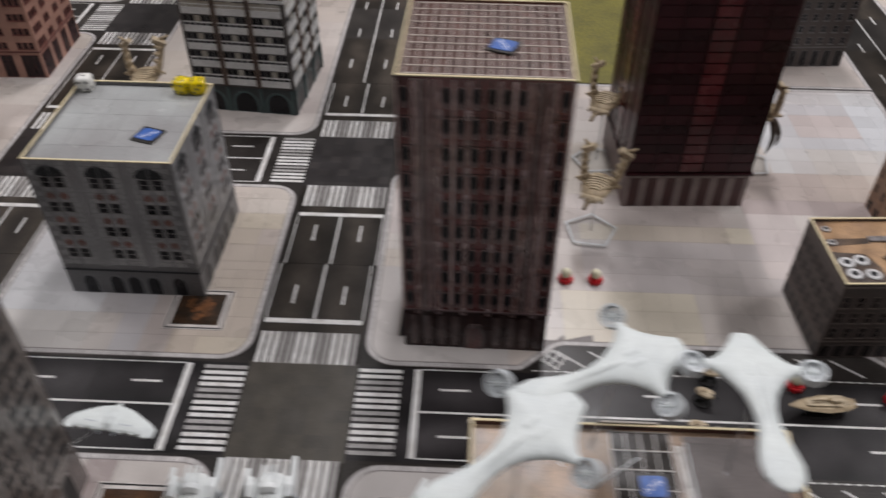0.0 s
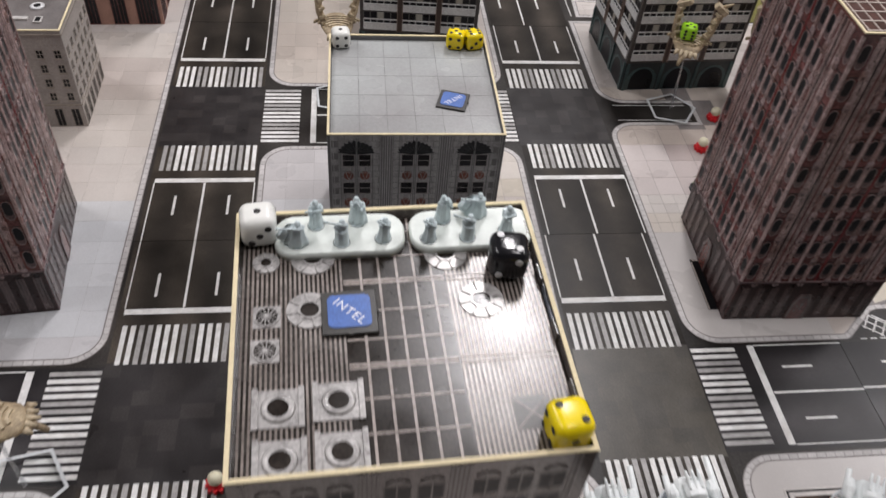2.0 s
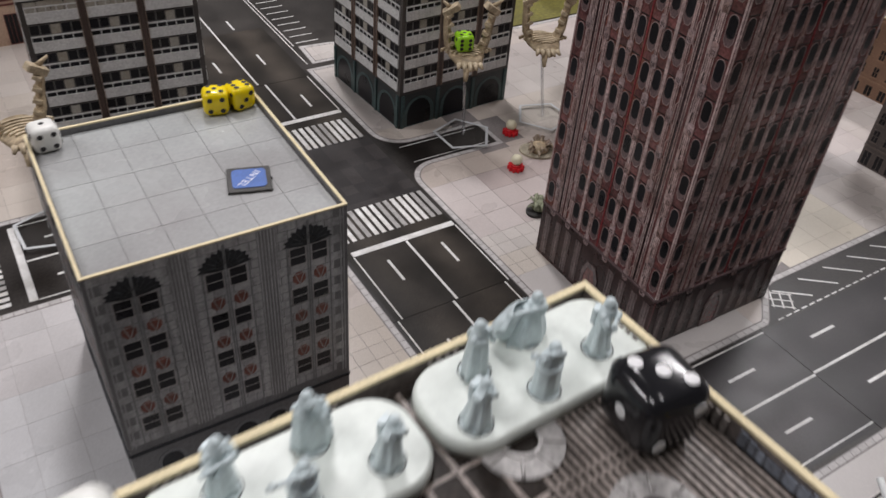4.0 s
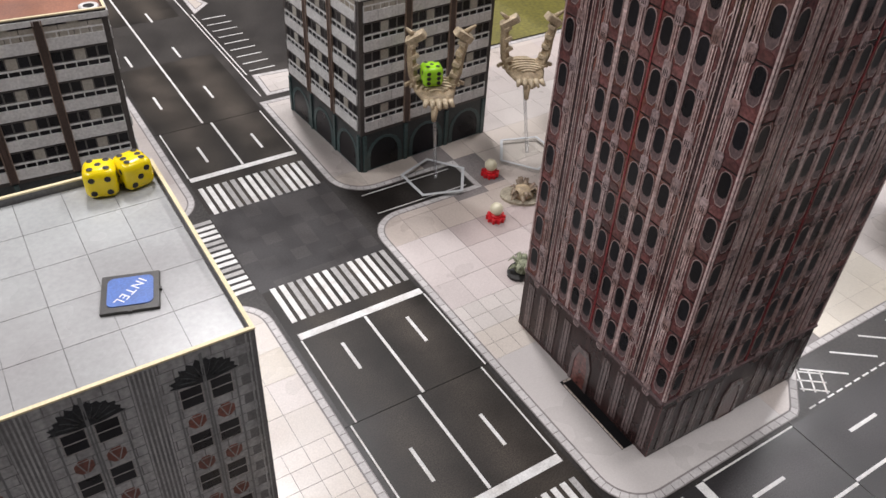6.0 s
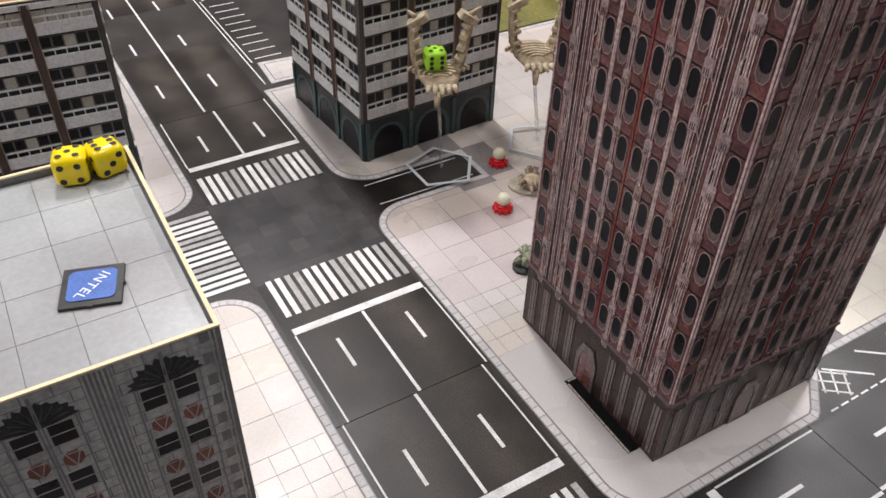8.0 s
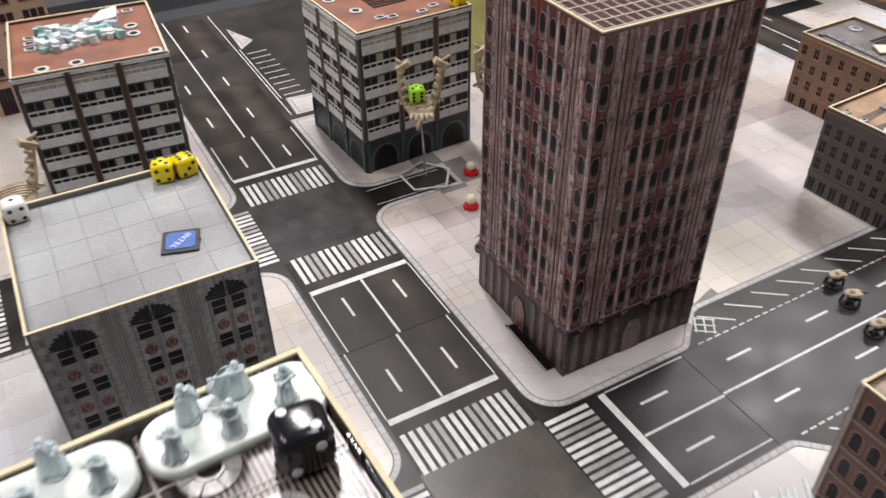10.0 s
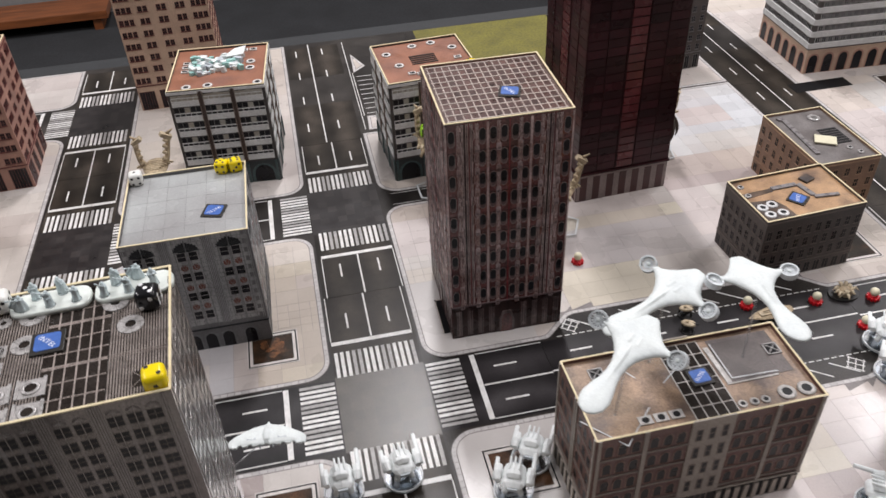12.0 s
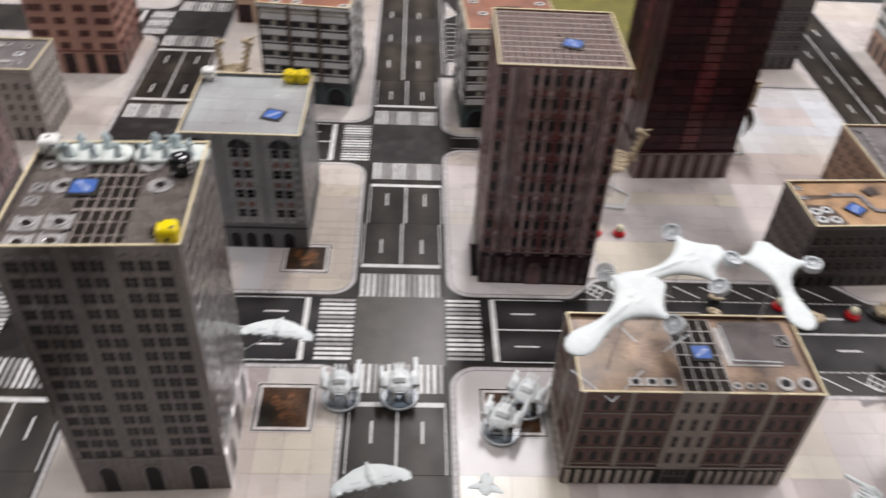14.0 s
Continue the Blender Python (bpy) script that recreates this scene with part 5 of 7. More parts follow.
def long_block():
    b = Building("long_brick_block", "long low brown card block with striped ground floor", 174.4, -100.4, 141, 63, 89.2, 0.0, LO_WALL, mat("worn_tan_roof", (0.33, 0.225, 0.15), 0.35, var=0.3, coarse=75, stain=(0.10, 0.075, 0.07), stained=1.0), 3.0)
    for side in "SWEN":
        _, width = b.face(side)
        own = side in "SW"
        mid = width / 2
        bays = [width * q for q in (0.115, 0.31, 0.69, 0.885)] if side in "SN" else [width * 0.25, width * 0.75]
        rows = [22.5 + 16.2 * k for k in range(4)]
        b.put(side, "window", "lo_win", arched(6.2, 10.5), [LO_TRIM, DARKGLASS], [(u + q, v + 1.5) for u in bays for q in (-8.2, 0, 8.2) for v in rows], own)
        b.put(side, "sill", "lo_sill", bar(27, 1.1, 0.8), [DUN], [(u, v - 1.2) for u in bays for v in rows], own)
        b.put(side, "quoin", "lo_quoin", bar(1.8, 70, 0.9), [STONE], [(u + q, 19) for u in bays for q in (-14.2, 14.2)], own)
        if side in "SN":
            b.put(side, "centre_bay", "lo_mid", bar(26, 71, 1.0), [STONE], [(mid, 19)], True)

            def tall(s):
                window(4.2, 10.5, 0, 1, 0.6)(s)
                s.v = [(x, y, z + 1.0) for x, y, z in s.v]
            b.put(side, "window", "lo_midwin", tall, [DUN, DARKGLASS], [(mid + q, v + 1) for q in (-8, 0, 8) for v in rows], own)
            b.put(side, "door", "lo_door", window(16, 17, 3, 1, 0.8), [DUN, DARKGLASS], [(mid, 0)], True)
        n = int(width / 6.4)
        us = [width * (k + 0.5) / n for k in range(n)]
        if side in "SN":
            us = [u for u in us if abs(u - mid) > 11]
        b.put(side, "pier", "lo_pier", bar(3.2, 14, 0.9), [LO_STONE], [(u, 0.8) for u in us], own)
        b.put(side, "shop_glass", ("lo_shop", width), bar(width - 1, 15.5, 0.06), [BLACK], [(mid, 0.2)], own)
        b.put(side, "cornice", ("lo_cor", width), bar(width, 1.4, 1.0), [STONE], [(mid, 17.2)], own)
    tile = Shape().box(-2.9, 2.9, -4.4, 4.4, 0, 0.14).mesh("roof_tile", DK_TILE)
    for i in range(4):
        for j in range(6):
            b.on_roof("roof_tile", tile, None, -5.4 + 6.6 * i, -24.5 + 9.8 * j)
    long_line = Shape().box(-0.3, 0.3, -30, 30, 0, 0.3).mesh("roof_line", ROOF_STEEL)
    short_line = Shape().box(-13.4, 13.4, -0.25, 0.25, 0, 0.26).mesh("roof_line", ROOF_STEEL)
    for i in range(5):
        b.on_roof("roof_line", long_line, None, -8.7 + 6.6 * i, 0)
    for j in range(7):
        b.on_roof("roof_line", short_line, None, 4.5, -29.5 + 9.8 * j)
    grey = Shape().box(-18.5, 22, -21.0, 14, 0, 0.2)
    b.on_roof("roof_pad", grey, mat("roof_pad", (0.11, 0.09, 0.085), 0.35, var=0.3, coarse=60), 42, 14.0)
    b.on_roof("duct", Shape().box(-1.6, 1.6, -15, 15, 0, 0.9, 0, 0.2), ROOF_STEEL, 21.4, 7.4, 2.5, "pale grey flat duct")
    b.on_roof("duct", Shape().box(-16.6, 16.6, -0.6, 0.6, 0, 0.6, 0, 0.2), ROOF_STEEL, 36.8, -8.0, 0, "pale grey thin duct")
    disc = Shape().lathe(0, 0, [(5.4, 0), (5.4, 0.8), (3.6, 1.1)], 20, 0).lathe(0, 0, [(3.0, 1.1), (3.0, 1.16)], 16, 1).mesh("roof_vent", [ROOF_STEEL, BLACK])
    for x in (50.5, 63):
        b.on_roof("roof_vent", disc, None, x, -22)
    little = Shape().lathe(0, 0, [(2.8, 0), (2.8, 0.7), (1.9, 0.9)], 16, 0).lathe(0, 0, [(1.5, 0.9), (1.5, 0.95)], 12, 1).mesh("roof_vent", [ROOF_STEEL, BLACK])
    for x in (21.5, 29, 36):
        b.on_roof("roof_vent", little, None, x, -24)
    sq = Shape().box(-4, 4, -3, 3, 0, 0.9, 0).lathe(0, 0, [(2.2, 0.9), (2.2, 1.0)], 14, 1).mesh("roof_unit", [ROOF_STEEL, BLACK])
    for x in (-37.5, -28, -18.6):
        b.on_roof("roof_unit", sq, None, x, -22)
    hatch = Shape().box(-4.4, 4.4, -4.4, 4.4, 0, 0.3, 1)
    for k in range(4):
        turn = Matrix.Rotation(k * math.pi / 2, 4, "Z")
        hatch.join(Shape().box(-4.6, 4.6, 3.9, 4.6, 0.3, 1.0).moved(turn))
        hatch.rod((0, 0, 1.4), tuple(turn @ Vector((4.2, 4.2, 0.6))), 0.4, 6)
    hatch = hatch.mesh("hatch", [DK_STEEL, BLACK])
    for x, y in ((60, 12), (-52, 18)):
        b.on_roof("hatch", hatch, None, x, y)
    return b


long_block()


# ---- plant on the two low roofs ----
def ring_unit(r):
    return Shape().lathe(0, 0, [(r, 0), (r, 0.8), (r * 0.62, 1.1)], 20, 0).lathe(0, 0, [(r * 0.5, 1.1), (r * 0.5, 1.16)], 16, 1)


RINGS = ring_unit(4.6).mesh("roof_vent", [mat("white_vent", (0.62, 0.62, 0.62), 0.35, var=0.2, coarse=300), BLACK])
for x, y in ((-27, -8), (-36.5, -10), (-35.5, -20), (-24.5, -20.5)):
    BL.on_roof("roof_vent", RINGS, None, x, y)
SMALL.on_roof("duct", Shape().box(-1.8, 1.8, -16, 16, 0, 1.4, 0, 0.4), ROOF_STEEL, -14, 0)
SMALL.on_roof("duct", Shape().box(-1.8, 1.8, -12, 12, 0, 1.4, 0, 0.4), ROOF_STEEL, -2, -14, 90)
SMALL.on_roof("roof_vent", RINGS, None, 12, 2)
soot = mat("sooty_roof_print", (0.045, 0.036, 0.034), 0.4, var=0.4, coarse=90, stain=(0.14, 0.085, 0.05), stained=0.7)
BL.on_roof("roof_pad", Shape().prism([(-42, -27), (-16, -27), (-17, -14), (-22, -2), (-42, 0)], 0, 0.15), soot, 0, 0, 0, "dark sooty plant bay")
BL.on_roof("roof_pad", Shape().prism([(-42, 5), (-15, 8), (-15, 13), (-42, 12)], 0, 0.15), soot, 0, 0, 0, "dark sooty strip")
duct_run = mat("steel_duct", (0.21, 0.195, 0.195), 0.3, var=0.25, coarse=200)
SMALL_RING = ring_unit(2.8).mesh("roof_vent", [DK_STEEL, BLACK])
for x, y in ((-37.7, 21.5), (-38.5, 8.5)):
    BL.on_roof("roof_vent", SMALL_RING, None, x, y)


def duct(b, x0, y0, x1, y1, w=2.3, high=1.3):
    """A flat duct from one point of a roof to another."""
    ln = math.hypot(x1 - x0, y1 - y0) / 2
    b.on_roof("duct", Shape().box(-ln, ln, -w, w, 0, high, 0, 0.4), duct_run, (x0 + x1) / 2, (y0 + y1) / 2, math.degrees(math.atan2(y1 - y0, x1 - x0)))


duct(BL, -15, 11.5, 8, 11.3)
duct(BL, 9.6, 11.0, 12.6, -7.0)
duct(BL, 12.0, -9.0, 33, -11.9, 1.9, 1.5)
BL.on_roof("plant_box", Shape().box(-5.5, 5.5, -4.5, 4.5, 0, 1.8, 0, 0.5), soot, 21, 15.5, 20, "dark plant box")
duct(B2R, -15.6, 35, -19.4, -27)
B2R.on_roof("plant_box", Shape().box(-3, 3, -2.4, 2.4, 0, 1.6, 0, 0.4), duct_run, -18, 37, 10)
B2R.on_roof("roof_vent", ring_unit(6.0).mesh("roof_vent", [DK_STEEL, mat("vent_floor", (0.12, 0.115, 0.11), 0.4, var=0.2)]), None, 14, 31)
slat = Shape().box(-9.5, 9.5, -1.3, 1.3, 0, 0.5).mesh("slat", BLACK)
for k in range(7):
    B2R.on_roof("slat", slat, None, 13, 9 - 4.0 * k)
for x, y in ((14, -25), (19, -34)):
    B2R.on_roof("roof_vent", SMALL_RING, None, x, y)

# ---- printed pits on the paving ----
PIT = mat("pit_print", (0.022, 0.018, 0.014), 0.35, var=0.4, coarse=70, stain=(0.16, 0.07, 0.03), stained=0.55, spec=0.15)
PIT_LEAF = mat("leaf_print", (0.15, 0.062, 0.024), 0.4, var=0.5, fine=900, coarse=300, stain=(0.05, 0.028, 0.016), stained=0.9, spec=0.2)
PIT_EDGE = mat("pit_edge_print", (0.62, 0.58, 0.55), 0.4, var=0.2)


def pit(x0, x1, y0, y1, leaves=5):
    ob = thing("planter_print", "dark printed planting pit with pale stone border", "ground print", (x0 + x1) / 2, (y0 + y1) / 2, 0.34, kind="structure")
    w, d = (x1 - x0) / 2, (y1 - y0) / 2
    part("rim", Shape().box(-w, w, -d, d, 0, 0.1), BLACK, ob, "black printed rim")
    part("soil", Shape().box(-w + 4.4, w - 4.4, -d + 4.4, d - 4.4, 0.1, 0.2), PIT, ob)
    for k in range(leaves):
        for turn in range(2):
            rng = random.Random(k * 2 + turn + int(x0))
            a, r = rng.uniform(0, 6.28), rng.uniform(2, 0.55 * w)
            q, s = rng.uniform(2.0, 4.5), Shape()
            s.prism([(q * rng.uniform(0.6, 1.2) * math.cos(n * 0.7), q * rng.uniform(0.6, 1.2) * math.sin(n * 0.7)) for n in range(9)], 0.2, 0.25 + 0.02 * k + 0.01 * turn)
            part("leaf_litter", s, PIT_LEAF, ob, "orange-brown printed leaves", at(r * math.cos(a), r * math.sin(a), 0))
    for m, t in ((0.0, 0.8), (2.0, 2.2)):
        for a, b, c, e in ((-w + m, w - m, -d + m, -d + m + t), (-w + m, w - m, d - m - t, d - m), (-w + m, -w + m + t, -d + m + t, d - m - t), (w - m - t, w - m, -d + m + t, d - m - t)):
            part("border", Shape().box(a, b, c, e, 0.1, 0.3), PIT_EDGE, ob)


pit(-98.5, -58.5, 60, 97)
pit(-97, -55.5, -96, -54)
pit(56, 101, -98, -56)
pit(408, 446, 60, 98, 0)
pit(640, 700, 285, 360, 2)
solid("drain_print", Shape().box(535, 607, 345, 366, 0.34, 0.42), BLACK, "long dark printed trench in the paving", "", "structure")

# ---- dice ----
DIRS = {"top": (0, 0, 1), "bottom": (0, 0, -1), "south": (0, -1, 0), "north": (0, 1, 0), "east": (1, 0, 0), "west": (-1, 0, 0)}
SPOTS = {1: [(0, 0)], 2: [(-1, -1), (1, 1)], 3: [(-1, -1), (0, 0), (1, 1)], 4: [(-1, -1), (1, 1), (-1, 1), (1, -1)], 5: [(-1, -1), (1, 1), (-1, 1), (1, -1), (0, 0)], 6: [(-1, -1), (-1, 0), (-1, 1), (1, -1), (1, 0), (1, 1)]}


def plastic(name, color, rough=0.25, lift=0.0):
    return mat(name, color, rough, var=0.04, fine=400, coarse=80, lift=lift)


DIE_WHITE, DIE_BLACK = plastic("white_plastic", (0.80, 0.80, 0.76), 0.3, 0.15), plastic("black_plastic", (0.012, 0.012, 0.014), 0.16)
DIE_YELLOW, DIE_LIME = plastic("yellow_plastic", (0.86, 0.66, 0.005), 0.24), plastic("lime_plastic", (0.36, 0.72, 0.03), 0.22)
PIP_DARK, PIP_LIGHT = plastic("dark_pip_paint", (0.012, 0.010, 0.010), 0.5), plastic("white_pip_paint", (0.75, 0.75, 0.75), 0.5)


def die_mesh(size, m):
    bm = bmesh.new()
    bmesh.ops.create_cube(bm, size=size * MM)
    bmesh.ops.bevel(bm, geom=bm.edges[:], offset=size * 0.265 * MM, segments=5, affect="EDGES", profile=0.5)
    for f in bm.faces:
        f.smooth = True
    me = bpy.data.meshes.new("die_body")
    bm.to_mesh(me)
    bm.free()
    me.materials.append(m)
    return me


def die(label, m, pips, x, y, z, rz, faces, size=10.5, group=""):
    """faces: the number on top, south, east; the others follow (opposite faces add up to seven)."""
    ob = thing("die", label, "die", x, y, z, rz, group=group)
    key = ("die", m.name, size)
    if key not in CACHE:
        CACHE[key] = die_mesh(size, m)
        CACHE[key, "pip"] = Shape().lathe(0, 0, [(size * 0.1, -0.02), (size * 0.097, 0.035), (size * 0.055, 0.02)], 14).mesh("pip", pips)
    part("body", CACHE[key], None, ob, m=at(0, 0, size / 2))
    top, south, east = faces
    for side, number in (("top", top), ("bottom", 7 - top), ("south", south), ("north", 7 - south), ("east", east), ("west", 7 - east)):
        n = Vector(DIRS[side])
        u = Vector((1, 0, 0)) if abs(n.x) < 0.5 else Vector((0, 1, 0))
        v = n.cross(u)
        for a, b in SPOTS[number]:
            p = (u * a + v * b) * size * 0.235 + n * size / 2
            turn = n.to_track_quat("Z", "Y").to_matrix().to_4x4()
            part("pip", CACHE[key, "pip"], None, ob, m=Matrix.Translation((p + Vector((0, 0, size / 2))) * MM) @ turn)
    return ob


ROOF = 0.34 + 195.8 - 3.8
die("white plastic die showing one beside the infantry", DIE_WHITE, PIP_DARK, -184.3, -61.5, ROOF + 0.2, 8, (1, 3, 5))
die("glossy black die with white pips on the dark roof", DIE_BLACK, PIP_LIGHT, -113.2, -76.1, ROOF + 0.3, 84, (3, 6, 5), 11.2)
die("yellow plastic die in the roof corner", DIE_YELLOW, PIP_DARK, -106.6, -131.7, ROOF + 0.2, 98, (2, 3, 6))
GROOF = 0.34 + 110.2 - 3.2 + 0.2
for x, rz, f in ((-95.4, -14, (5, 4, 6)), (-85.0, 12, (6, 3, 2))):
    die("yellow plastic die paired at the grey roof's edge", DIE_YELLOW, PIP_DARK, x, 177.3, GROOF, rz, f, group="pair of yellow dice")
die("white plastic die at the grey roof's corner", DIE_WHITE, PIP_DARK, -161.6, 177.6, GROOF, 6, (1, 4, 2))

# ---- objective chips ----
CHIP = mat("chip_board", (0.024, 0.022, 0.019), 0.35, var=0.3, coarse=200)
CHIP_BLUE = mat("chip_blue", (0.05, 0.13, 0.42), 0.4, var=0.2, fine=1500, coarse=250)
LETTER = mat("chip_lettering", (0.78, 0.80, 0.84), 0.5, var=0.03)


def lettering(text, size):
    cu = bpy.data.curves.new("lettering", "FONT")
    cu.body, cu.size, cu.align_x, cu.align_y, cu.extrude, cu.space_character = text, size * MM, "CENTER", "CENTER", 0.00004, 1.15
    ob = bpy.data.objects.new("lettering", cu)
    scene.collection.objects.link(ob)
    me = bpy.data.meshes.new_from_object(ob.evaluated_get(bpy.context.evaluated_depsgraph_get()))
    bpy.data.objects.remove(ob)
    me.materials.append(LETTER)
    return me


WORD = lettering("INTEL", 4.0)


def chip(where, x, y, z, rz, turn, size=15.0):
    ob = thing("objective_marker", "square blue objective marker reading INTEL on " + where, "game marker", x, y, z, rz, group="objective markers")
    h = size / 2
    soften(part("board", Shape().box(-h, h, -h, h, 0, 1.0, 0, 0.3), CHIP, ob), 0.1)
    part("tile", Shape().prism(rounded(-h * 0.78, h * 0.78, -h * 0.72, h * 0.78, size * 0.12, "sw se ne nw"), 0.9, 1.25), CHIP_BLUE, ob, "blue marker face")
    for sx, sy in ((0, -1), (1, 0)):
        part("notch", Shape().box(-0.5, 0.5, -0.4, 0.4, 0.3, 1.1), CHIP, ob, m=at(sx * h, sy * h, 0))
    part("lettering", WORD, None, ob, "white word INTEL", at(0, 0, 1.3, turn) @ Matrix.Scale(size / 16.0, 4))


chip("the dark block's roof", -158.6, -91.7, ROOF + 0.3, 3, -47)
chip("the pale grey roof", -102, 123.3, GROOF, -17, -127, 16)
chip("the tower's roof", 114.6, 86.5, 0.34 + 193.5 - 1.4 + 0.3, -20, -45)
chip("the long block's roof", 181.3, -99.5, 0.34 + 89.2 - 3 + 0.3, 2, 40, 13.5)
chip("the tan roof", 361, 81, 0.34 + 64 - 2.4 + 0.1, 40, 15)

# ---- infantry stands ----
INF = mat("pale_resin", (0.70, 0.745, 0.70), 0.42, var=0.05, fine=600, coarse=120)
INF_FIG = mat("grey_resin", (0.60, 0.685, 0.70), 0.36, var=0.08, fine=900, coarse=300)


def folds(s, levels, lobes, phase, n=26, lean=(0, 0)):
    """A draped robe: rings (height, half width, half depth, fold depth)."""
    b = len(s.v)
    top = levels[-1][0]
    for z, rx, ry, k in levels:
        for i in range(n):
            a = 2 * math.pi * i / n
            q = 1 + k * math.cos(lobes * a + phase) + 0.5 * k * math.cos((lobes + 3) * a + 2 * phase)
            s.v.append((rx * q * math.cos(a) + lean[0] * z / top, ry * q * math.sin(a) + lean[1] * z / top, z))
    for k in range(len(levels) - 1):
        for i in range(n):
            j = (i + 1) % n
            s.face((b + k * n + i, b + k * n + j, b + k * n + n + j, b + k * n + n + i), 0, True)
    s.face(tuple(b + (len(levels) - 1) * n + i for i in range(n)), 0, True)
    s.face(tuple(b + n - 1 - i for i in range(n)))


def ball(s, x, y, z, r, squash=1.0, n=12):
    s.loft([((x, y, z + r * squash * math.sin(radians(t))), (r * math.cos(radians(t)), 0, 0), (0, r * math.cos(radians(t)), 0)) for t in (-80, -50, -20, 10, 40, 65, 84)], n)


def rifle(s, a, c):
    """A long gun from butt to muzzle, with stock, body and a thicker muzzle."""
    a, c = Vector(a), Vector(c)
    s.rod(tuple(a), tuple(c), 0.26, 8)
    s.rod(tuple(a), tuple(a.lerp(c, 0.42)), 0.46, 6, 0, 0.4)
    s.rod(tuple(a.lerp(c, 0.86)), tuple(c), 0.36, 8)


def hood(s, x, y, z, r=0.82):
    """A hooded head with a face plate and a collar."""
    ball(s, x, y, z, r, 1.12)
    s.loft([((x, y - r * 0.75, z - r * 0.1), (r * 0.55, 0, 0), (0, 0, r * 0.62)), ((x, y - r * 1.2, z - r * 0.15), (r * 0.34, 0, 0), (0, 0, r * 0.42))], 8)
    s.lathe(x, y, [(r * 1.35, z - r * 1.45), (r * 1.2, z - r * 0.85), (r * 0.7, z - r * 0.6)], 12)


def cloak(s, side, drop, wide, z=6.4):
    """A blown cape hanging off one shoulder."""
    rings = []
    for k in range(7):
        q = k / 6
        rings.append(((side * (0.3 + wide * q ** 0.8), 0.7 + 0.5 * math.sin(q * 5.0), z - drop * q ** 1.5), (0.25, 0.1, 0.2), (side * 0.3 * q, 0.55 + 0.9 * q, -0.5 - 0.7 * math.sin(q * 3.1))))
    s.loft(rings, 10)


